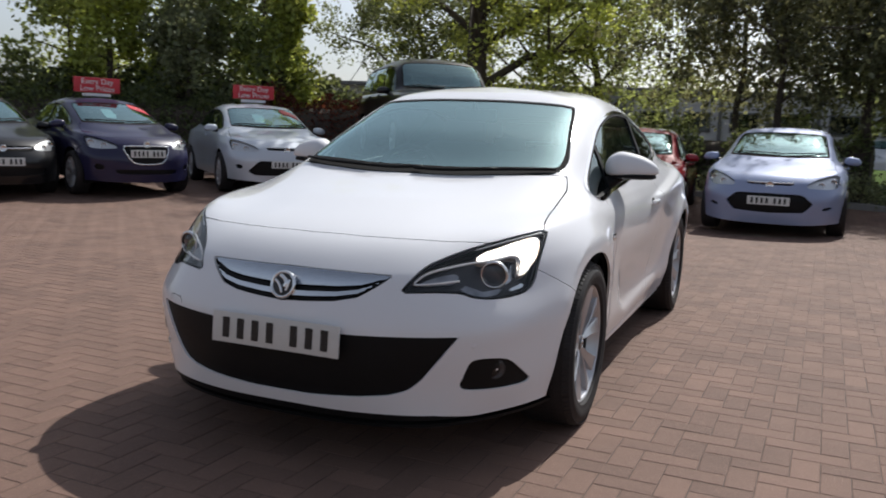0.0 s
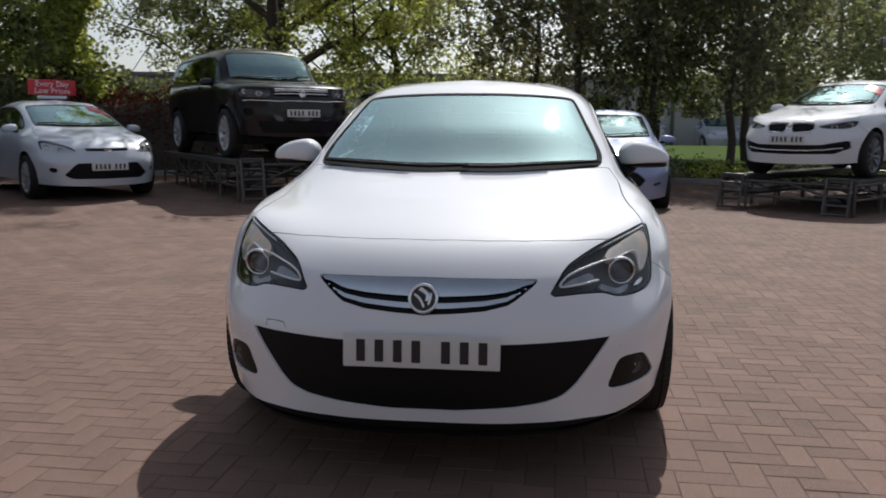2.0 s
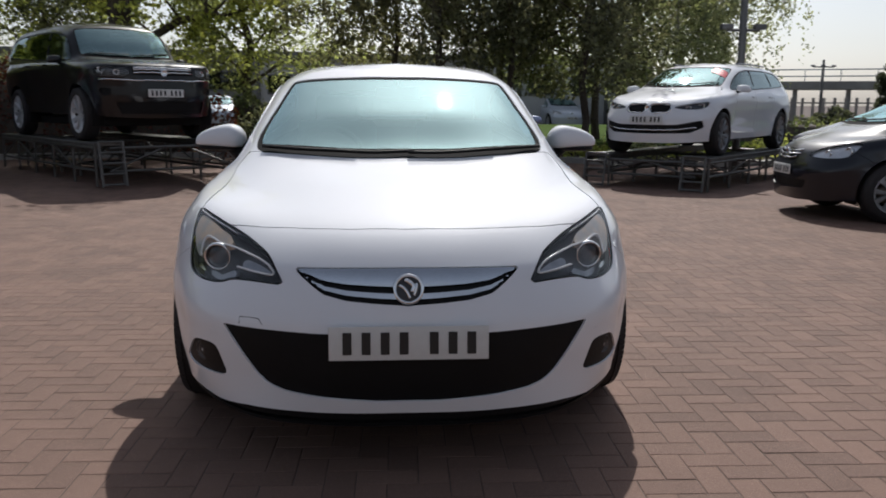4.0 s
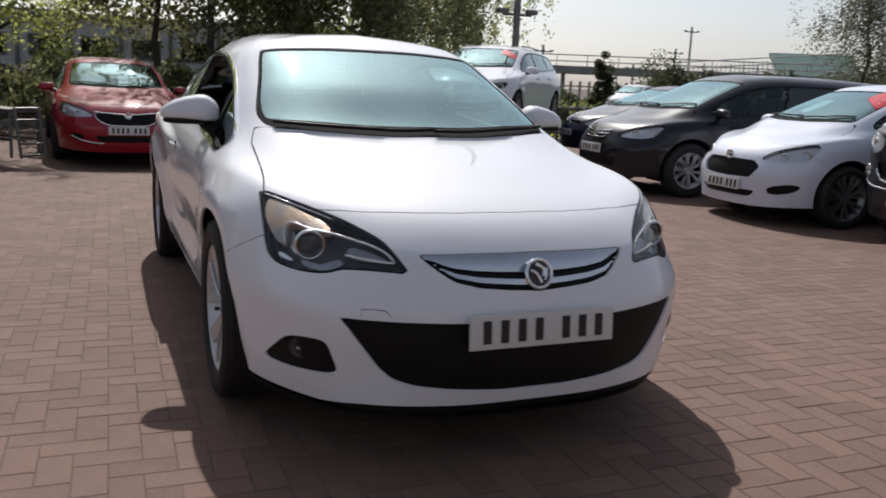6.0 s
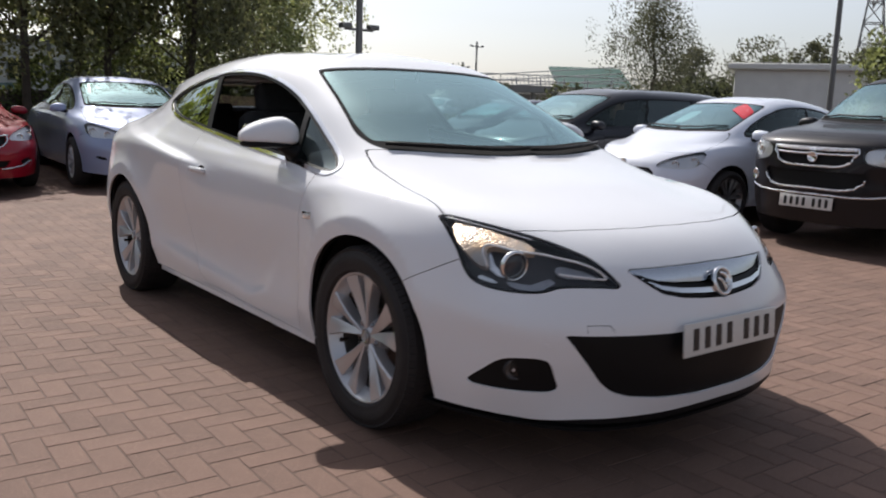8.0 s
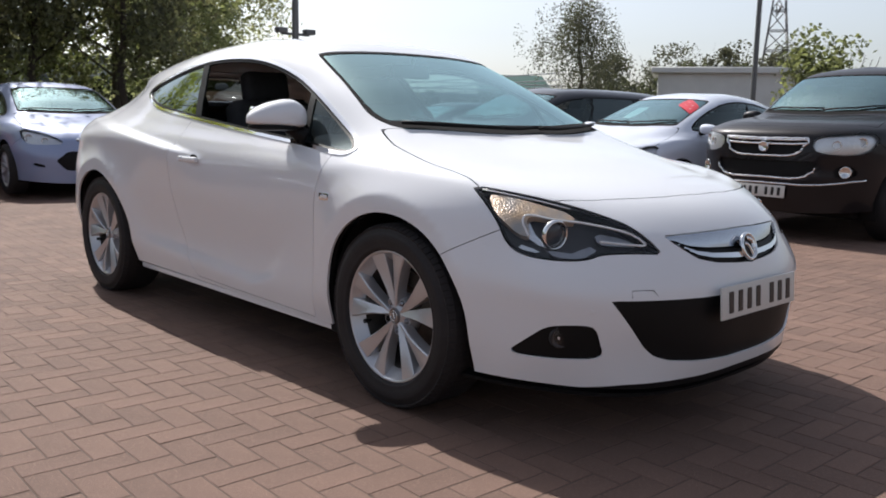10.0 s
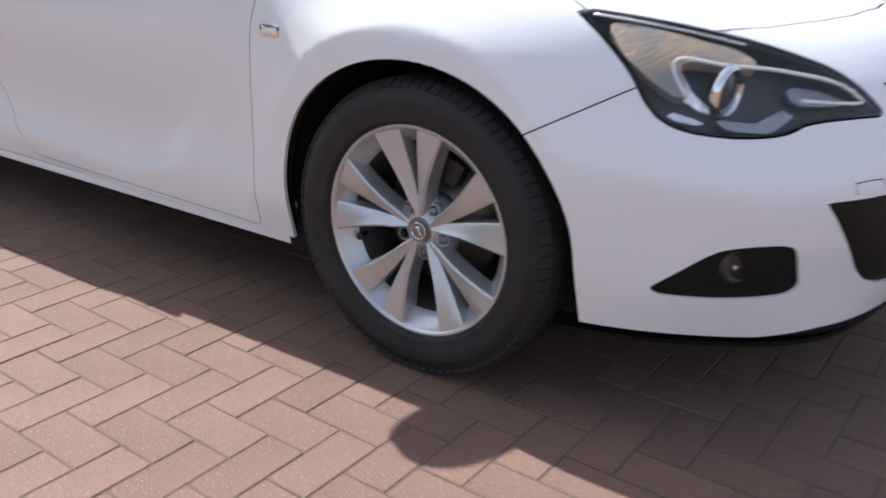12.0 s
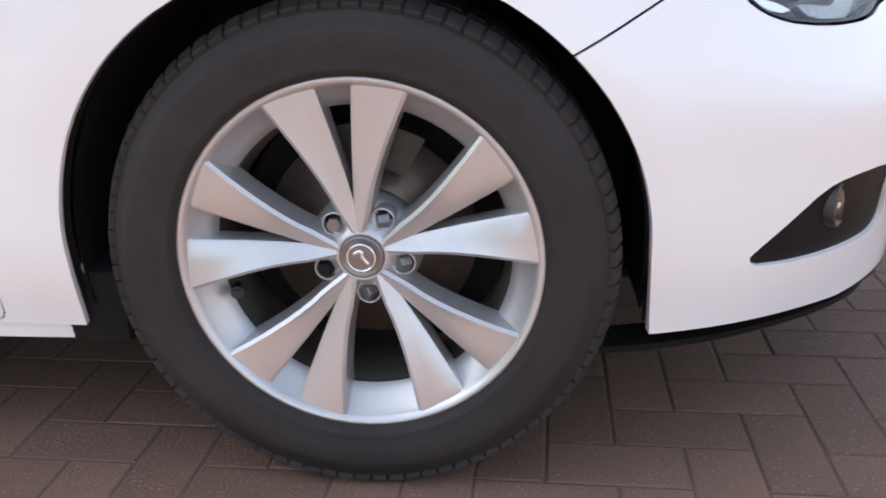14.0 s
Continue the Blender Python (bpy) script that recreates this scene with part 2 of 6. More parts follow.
def clip(M, f):
    """The piece of the sheet M = (vertex rows, faces) where f > 0, cut cleanly along f = 0."""
    A, F = M
    keep = (f > 0).tolist()
    rows, cut, made, out = [], {}, {}, []

    def old(i):
        if i not in made:
            made[i] = len(rows)
            rows.append(A[i])
        return made[i]

    def mid(i, j):
        key = (i, j) if i < j else (j, i)
        if key not in cut:
            i, j = key
            s = f[i] / (f[i] - f[j])
            cut[key] = len(rows)
            rows.append(A[i] * (1 - s) + A[j] * s)
        return cut[key]

    for face in F:
        flags = [keep[i] for i in face]
        if all(flags):
            out.append([old(i) for i in face])
        elif any(flags):
            g = []
            for n, i in enumerate(face):
                j = face[n - 1]
                if keep[j] != keep[i]:
                    g.append(mid(j, i))
                if keep[i]:
                    g.append(old(i))
            if len(g) > 2:
                out.append(g)
    return (np.array(rows) if rows else np.zeros((0, A.shape[1])), out)


def split(M, f, gap=0.0015):
    return clip(M, f - gap), clip(M, -f - gap)


def mesh_of(V, F, N=None, smooth=True):
    me = bpy.data.meshes.new("mesh")
    me.from_pydata(np.asarray(V).tolist(), [], F)
    if smooth:
        me.polygons.foreach_set("use_smooth", [True] * len(me.polygons))
    me.update()
    if N is not None and len(V):
        me.normals_split_custom_set_from_vertices(np.asarray(N).tolist())
    return me


def put(name, me, material, parent=None, label=""):
    ob = new(name, me)
    if material and not me.materials:
        me.materials.append(material)
    if parent:
        ob.parent = parent
    if label:
        ob["label"] = label
    return ob


def part(name, bm, material, parent, label="", smooth=True):
    me = bpy.data.meshes.new(name)
    bm.normal_update()
    bm.to_mesh(me)
    bm.free()
    if smooth:
        me.polygons.foreach_set("use_smooth", [True] * len(me.polygons))
        me.set_sharp_from_angle(angle=radians(38))
    return put(name, me, material, parent, label)


def thing(name, m=None, label="", category="", group="", kind=""):
    ob = new(name)
    if m is not None:
        ob.matrix_basis = m
    return tagged(ob, label, category, group, kind)


def box(bm, sx, sy, sz, m=None, bevel=0.0, seg=1):
    b = bmesh.new()
    bmesh.ops.create_cube(b, size=1, matrix=Matrix.Diagonal((sx, sy, sz, 1)))
    if bevel:
        bmesh.ops.bevel(b, geom=b.edges[:], offset=bevel, segments=seg, profile=0.6, affect="EDGES")
    join(bm, b, m)
    return bm


def join(bm, b, m=None):
    if m is not None:
        bmesh.ops.transform(b, matrix=m, verts=b.verts[:])
    t = bpy.data.meshes.new("t")
    b.to_mesh(t)
    b.free()
    bm.from_mesh(t)
    bpy.data.meshes.remove(t)


def rod(bm, a, b, r, seg=8, r2=None):
    a, b = Vector(a), Vector(b)
    c = bmesh.new()
    bmesh.ops.create_cone(c, cap_ends=True, segments=seg, radius1=r, radius2=r if r2 is None else r2, depth=(b - a).length)
    join(bm, c, Matrix.Translation((a + b) / 2) @ (b - a).to_track_quat("Z", "Y").to_matrix().to_4x4())
    return bm


def ball(bm, sx, sy, sz, m=None, u=16, v=10):
    b = bmesh.new()
    bmesh.ops.create_uvsphere(b, u_segments=u, v_segments=v, radius=1, matrix=Matrix.Diagonal((sx, sy, sz, 1)))
    join(bm, b, m)
    return bm


def tube(path, r, seg=6, closed=False):
    """A round bar along a path of points."""
    P = [Vector(p) for p in path]
    n, V, F = len(P), [], []
    for i, p in enumerate(P):
        t = (P[(i + 1) % n] - P[i - 1]) if closed or 0 < i < n - 1 else (P[min(i + 1, n - 1)] - P[max(i - 1, 0)])
        t.normalize()
        a = t.cross(Vector((0.31, 0.17, 0.93))).normalized()
        b = t.cross(a)
        for k in range(seg):
            w = 2 * math.pi * k / seg
            V.append(p + r * (math.cos(w) * a + math.sin(w) * b))
    for i in range(n if closed else n - 1):
        for k in range(seg):
            F.append((i * seg + k, i * seg + (k + 1) % seg, (i + 1) % n * seg + (k + 1) % seg, (i + 1) % n * seg + k))
    if not closed:
        F += [tuple(range(seg))[::-1], tuple((n - 1) * seg + k for k in range(seg))]
    return mesh_of([tuple(v) for v in V], F)


def lathe(profile, seg=48, axis="X"):
    """A turned body round the x axis: profile of (x, radius)."""
    V, F = [], []
    for x, r in profile:
        for k in range(seg):
            w = 2 * math.pi * k / seg
            V.append((x, r * math.cos(w), r * math.sin(w)))
    for i in range(len(profile) - 1):
        for k in range(seg):
            F.append((i * seg + k, (i + 1) * seg + k, (i + 1) * seg + (k + 1) % seg, i * seg + (k + 1) % seg))
    return V, F


# ---- car bodies ----
# The half hull as rows from the lower lip to the roof line, each row from the nose's middle round the side to the tail's middle.
HULL = [
    [(0, -.905, .185), (.3, -.888, .187), (.55, -.80, .195), (.72, -.62, .205), (.83, -.40, .215), (.855, 0, .22), (.85, .45, .225), (.845, 1.0, .225), (.84, 1.5, .225), (.845, 2.1, .23), (.86, 2.7, .24), (.83, 3.15, .27), (.68, 3.40, .29), (.35, 3.47, .29), (0, 3.48, .29)],
    [(0, -.935, .30), (.3, -.915, .30), (.56, -.805, .31), (.735, -.645, .315), (.84, -.42, .32), (.885, 0, .33), (.87, .45, .33), (.86, 1, .33), (.86, 1.5, .33), (.865, 2.1, .34), (.895, 2.7, .36), (.86, 3.15, .4), (.72, 3.42, .42), (.38, 3.52, .42), (0, 3.535, .42)],
    [(0, -.945, .42), (.3, -.925, .42), (.57, -.82, .42), (.745, -.655, .43), (.85, -.42, .44), (.905, 0, .45), (.875, .45, .45), (.862, 1, .45), (.862, 1.5, .45), (.87, 2.1, .46), (.91, 2.7, .48), (.87, 3.17, .50), (.73, 3.43, .52), (.38, 3.525, .52), (0, 3.54, .52)],
    [(0, -.94, .52), (.3, -.918, .52), (.575, -.815, .52), (.755, -.645, .53), (.86, -.41, .545), (.915, 0, .56), (.885, .45, .56), (.875, 1, .56), (.875, 1.5, .57), (.885, 2.1, .58), (.92, 2.7, .60), (.875, 3.17, .62), (.73, 3.43, .64), (.38, 3.52, .64), (0, 3.535, .64)],
    [(0, -.905, .625), (.3, -.865, .63), (.56, -.755, .635), (.735, -.575, .645), (.848, -.375, .66), (.905, 0, .67), (.895, .45, .67), (.89, 1, .67), (.892, 1.5, .68), (.902, 2.1, .69), (.92, 2.7, .71), (.87, 3.17, .73), (.72, 3.41, .75), (.37, 3.50, .76), (0, 3.515, .76)],
    [(0, -.855, .70), (.28, -.82, .70), (.53, -.715, .71), (.715, -.535, .73), (.832, -.34, .755), (.895, 0, .765), (.897, .45, .76), (.893, 1, .765), (.895, 1.5, .77), (.905, 2.1, .78), (.905, 2.7, .80), (.855, 3.16, .82), (.71, 3.39, .85), (.37, 3.47, .87), (0, 3.485, .87)],
    [(0, -.735, .79), (.27, -.70, .79), (.50, -.60, .797), (.685, -.455, .82), (.79, -.27, .845), (.857, .05, .855), (.885, .45, .84), (.885, 1, .845), (.885, 1.5, .85), (.89, 2.1, .865), (.885, 2.7, .885), (.835, 3.14, .91), (.70, 3.36, .94), (.36, 3.43, .97), (0, 3.445, .97)],
    [(0, -.37, .90), (.25, -.34, .897), (.46, -.26, .892), (.615, -.14, .90), (.73, .02, .908), (.81, .18, .91), (.85, .5, .905), (.86, 1, .91), (.862, 1.5, .92), (.862, 2.1, .94), (.85, 2.64, .957), (.79, 2.94, .985), (.68, 3.20, 1.02), (.35, 3.30, 1.04), (0, 3.31, 1.04)],
    [(0, .09, 1.00), (.23, .105, 1.0), (.43, .15, 1.01), (.57, .21, 1.015), (.67, .29, 1.015), (.755, .42, .985), (.80, .62, .965), (.82, 1, .975), (.82, 1.5, .99), (.81, 2.1, 1.02), (.765, 2.52, 1.052), (.685, 2.80, 1.085), (.57, 3.06, 1.11), (.31, 3.17, 1.13), (0, 3.19, 1.13)],
    [(0, .52, 1.21), (.22, .53, 1.21), (.41, .56, 1.205), (.535, .60, 1.20), (.62, .66, 1.19), (.675, .76, 1.18), (.71, .9, 1.17), (.725, 1.15, 1.17), (.725, 1.55, 1.18), (.71, 2.05, 1.19), (.675, 2.46, 1.192), (.60, 2.73, 1.19), (.50, 2.95, 1.20), (.28, 3.06, 1.215), (0, 3.09, 1.22)],
    [(0, .97, 1.395), (.2, .975, 1.393), (.38, .99, 1.385), (.485, 1.01, 1.375), (.55, 1.05, 1.36), (.585, 1.12, 1.355), (.605, 1.25, 1.36), (.615, 1.45, 1.365), (.615, 1.7, 1.36), (.60, 2.05, 1.345), (.575, 2.35, 1.322), (.54, 2.62, 1.300), (.475, 2.84, 1.288), (.26, 2.96, 1.308), (0, 2.99, 1.315)],
    [(0, 1.10, 1.43), (.18, 1.105, 1.428), (.33, 1.12, 1.422), (.41, 1.15, 1.415), (.455, 1.2, 1.415), (.475, 1.28, 1.42), (.485, 1.4, 1.425), (.49, 1.55, 1.43), (.49, 1.75, 1.425), (.48, 2.02, 1.412), (.465, 2.27, 1.392), (.44, 2.48, 1.372), (.38, 2.66, 1.36), (.21, 2.76, 1.37), (0, 2.79, 1.372)],
    [(0, 1.25 + .095 * i, 1.460 - .045 * (1.25 + .095 * i - 1.62) ** 2) for i in range(15)],
]


def reshaped(base, rows):
    """A copy of the hull with some of its net points moved: row -> first column and its points."""
    H = [list(r) for r in base]
    for r, (c, pts) in rows.items():
        H[r][c:c + len(pts)] = pts
    return H


# upright tail and a long level roof, for estates and people carriers
HULL_BOX = reshaped(HULL, {
    6: (11, [(.838, 3.15, .895), (.705, 3.40, .90), (.365, 3.49, .91), (0, 3.505, .91)]),
    7: (10, [(.855, 2.7, .935), (.82, 3.13, .95), (.695, 3.38, .96), (.36, 3.475, .97), (0, 3.49, .97)]),
    8: (9, [(.82, 2.1, 1.005), (.81, 2.6, 1.015), (.785, 3.03, 1.025), (.68, 3.32, 1.035), (.36, 3.43, 1.04), (0, 3.45, 1.04)]),
    9: (9, [(.728, 2.1, 1.19), (.72, 2.6, 1.19), (.70, 2.98, 1.19), (.61, 3.24, 1.20), (.33, 3.35, 1.21), (0, 3.37, 1.21)]),
    10: (8, [(.62, 1.72, 1.365), (.62, 2.12, 1.362), (.612, 2.52, 1.355), (.597, 2.85, 1.345), (.52, 3.08, 1.345), (.28, 3.19, 1.36), (0, 3.21, 1.362)]),
    11: (8, [(.49, 1.78, 1.43), (.49, 2.12, 1.428), (.485, 2.47, 1.421), (.47, 2.75, 1.411), (.42, 2.97, 1.405), (.23, 3.07, 1.415), (0, 3.10, 1.418)]),
    12: (0, [(0, 1.25 + .118 * i, 1.460 - .016 * (1.25 + .118 * i - 1.7) ** 2) for i in range(15)]),
})
# the same with a square nose and a high level bonnet, for the off-roaders
HULL_SUV = reshaped(HULL_BOX, {
    4: (0, [(0, -.925, .625), (.3, -.905, .63), (.575, -.83, .635), (.76, -.66, .645), (.865, -.40, .66)]),
    5: (0, [(0, -.905, .70), (.29, -.887, .70), (.56, -.825, .71), (.745, -.665, .725), (.852, -.39, .75)]),
    6: (0, [(0, -.868, .81), (.28, -.852, .81), (.54, -.795, .81), (.72, -.645, .82), (.822, -.36, .838)]),
    7: (0, [(0, -.67, .915), (.27, -.655, .915), (.50, -.60, .91), (.665, -.46, .91), (.765, -.22, .912), (.825, .08, .912)]),
})
# columns of a vertex row: 0-2 place, 3-5 normal, 6 u, 7 v, 8-10 place on the unwarped hull
POS, NOR, UV, RAW = slice(0, 3), slice(3, 6), slice(6, 8), slice(8, 11)


def normals_of(S):
    N = np.cross(np.gradient(S, axis=1), np.gradient(S, axis=0))
    N /= np.linalg.norm(N, axis=-1, keepdims=True) + 1e-9
    N[:, 0, 0] = N[:, -1, 0] = 0
    N[-1] = (0, 0, 1)
    return N / (np.linalg.norm(N, axis=-1, keepdims=True) + 1e-9)


def step(x):
    return 1 / (1 + np.exp(-np.clip(x, -40, 40)))


def hull(n, warp=None, sculpt=None, base=HULL):
    """The half hull as a sheet of quads, n to a span, with the warp to another car's proportions."""
    S = hermite(hermite(np.array(base, float), n, 1, level=True), n, 0, True)
    if sculpt:
        S = sculpt(S)
    Wd = warp(S) if warp else S
    Wd[:, 0, 0] = Wd[:, -1, 0] = Wd[-1, :, 0] = 0
    r, c = S.shape[:2]
    uu, vv = np.meshgrid(np.linspace(0, 14, c), np.linspace(0, 12, r))
    A = np.concatenate([Wd, normals_of(Wd), uu[..., None], vv[..., None], S], -1).reshape(-1, 11)
    i = np.arange(r * c).reshape(r, c)
    F = np.stack([i[:-1, :-1], i[:-1, 1:], i[1:, 1:], i[1:, :-1]], -1).reshape(-1, 4).tolist()
    return A, F


def shell(M, off=0.0, rim=0.0, sides=(1, -1), flip=False):
    """A mesh of a cut piece, moved off along its normals, with its edges turned inwards by rim; mirrored to the given sides."""
    A, F = M
    V0, N0 = A[:, POS] + off * A[:, NOR], A[:, NOR]
    V, N, G = [], [], []
    edges = {}
    for f in F:
        for k, b in enumerate(f):
            a = f[k - 1]
            if (b, a) in edges:
                edges.pop((b, a))
            else:
                edges[(a, b)] = 1
    for s in sides:
        m = np.array((s, 1, 1.0))
        base = sum(len(v) for v in V)
        V.append(V0 * m)
        N.append(N0 * m)
        G += [[base + i for i in (f if s > 0 else f[::-1])] for f in F]
        if rim:
            base += len(V0)
            W, WN, count = [], [], 0
            for a, b in edges:
                if len(sides) > 1 and A[a, 0] < 1e-6 and A[b, 0] < 1e-6:
                    continue
                p, q = V0[a], V0[b]
                n = np.cross(q - p, N0[a] + N0[b])
                n = n / (np.linalg.norm(n) + 1e-12)
                W += [p, q, q - rim * N0[b], p - rim * N0[a]]
                WN += [n] * 4
                g = [base + count + k for k in range(4)]
                G.append(g[::-1] if s > 0 else g)
                count += 4
            if W:
                V.append(np.array(W) * m)
                N.append(np.array(WN) * m)
    return mesh_of(np.concatenate(V), G, np.concatenate(N))


def panel(name, M, material, parent, off=0.0, rim=0.0, both=True, label=""):
    """A car part from a cut piece: one mesh over both halves, or one on either side."""
    if not len(M[0]):
        return []
    if both:
        return [put(name, shell(M, off, rim), material, parent, label)]
    return [put(name, shell(M, off, rim, (s,)), material, parent, label) for s in (-1, 1)]


# ---- ground ----
def ground_z(x, y):
    """The yard is level round the coupe and rises gently towards its far corner, with a shallow dip by the kerb."""
    s = np.maximum(-0.5 * x + 0.87 * y - 8.2, 0)
    k = np.clip((y - 7.0) / 2.2, 0, 1)
    return 0.11 * (1 - np.exp(-0.75 * s**1.25)) - 0.12 * np.exp(-((x + 0.9) / 1.7) ** 2) * k * k * (3 - 2 * k) * np.clip((14 - y) / 3, 0, 1)


def grid_sheet(xs, ys, zf, off=0.0):
    X, Y = np.meshgrid(xs, ys)
    V = np.stack([X, Y, zf(X, Y) + off], -1).reshape(-1, 3)
    i = np.arange(X.size).reshape(X.shape)
    return V, np.stack([i[:-1, :-1], i[:-1, 1:], i[1:, 1:], i[1:, :-1]], -1).reshape(-1, 4).tolist()


axis = np.r_[-3000, -900, -300, -120, -60, np.arange(-40, -16, 2.0), np.arange(-16, 16.1, 0.25), np.arange(18, 41, 2.0), 60, 120, 300, 900, 3000]
V, F = grid_sheet(axis, axis, ground_z, -0.0021)
ground = put("ground", mesh_of(V, F), JOINT)
tagged(ground, "yard ground with dark sand joints between red-brown pavers", "ground", kind="structure")


# added wall, never in view: blocks low sky light on the side of the walk
bm = bmesh.new()
box(bm, 60, .4, 6.0, pose(0, -19, 3.0), .02)
wall = part("unseen_wall_south", bm, mat("grey_wall_sheet", (0.20, 0.205, 0.215), 0.6, 0, 0.12, 1.5, 0.2, 20), None)
tagged(wall, "plain grey wall added out of view to cut sky light on the yard", "wall", kind="structure")


# ---- wheels ----
def spoke(a, r0, r1, w0, w1, depth, twist=0.0, n=7):
    """One spoke along the angle a, from hub to rim, with a ridged face and a hollowed profile."""
    V, F = [], []
    for i in range(n):
        s = i / (n - 1)
        r = r0 + (r1 - r0) * s
        w = w0 + (w1 - w0) * s**1.25
        x = -depth * (1 - s) ** 1.7 - 0.004 * s
        ca, sa = math.cos(a), math.sin(a)
        for t, dx in ((-w, -0.040 + 0.012 * s), (-w, -0.006 - 0.006 * s), (-w * 0.82, 0.0), (w * 0.70, -0.003 - 0.004 * s + twist), (w, -0.012 - 0.006 * s), (w, -0.040 + 0.012 * s)):
            V.append((x + dx, r * ca - t * sa, r * sa + t * ca))
    for i in range(n - 1):
        for k in range(5):
            F.append((i * 6 + k, (i + 1) * 6 + k, (i + 1) * 6 + k + 1, i * 6 + k + 1))
    F.append(tuple(range(6)))
    F.append(tuple((n - 1) * 6 + k for k in range(6))[::-1])
    return V, F


def blade(axis, sgn, R, n=11):
    """One of a pair of broad flat spokes, a ridge along its outer edge, hollowed towards the hub."""
    V, F = [], []
    r0, r1 = .033, R - .0025
    for i in range(n):
        s = i / (n - 1)
        r = r0 + (r1 - r0) * s
        q = max(0, (r - .078) / (r1 - .078))
        inner = .0005 + .0240 * q**1.15 - .012 * max(0, .078 - r) / .045
        wide = .0255 + .0495 * q**1.25 - .005 * max(0, .078 - r) / .045
        x = -.023 * (1 - s) ** 1.7 - .003
        lean = .004 + .007 * math.sin(math.pi * min(1, s * 1.05))
        for a, dx in ((inner, -.046), (inner, -lean - .003), (inner + .004, -lean), (inner + wide * .55, -lean * .62), (inner + wide - .005, 0), (inner + wide, -.004), (inner + wide + .003, -.046)):
            w = axis + sgn * a / r
            V.append((x + dx, r * math.cos(w), r * math.sin(w)))
    for i in range(n - 1):
        for k in range(6):
            f = (i * 7 + k, (i + 1) * 7 + k, (i + 1) * 7 + k + 1, i * 7 + k + 1)
            F.append(f if sgn > 0 else f[::-1])
    return V, F


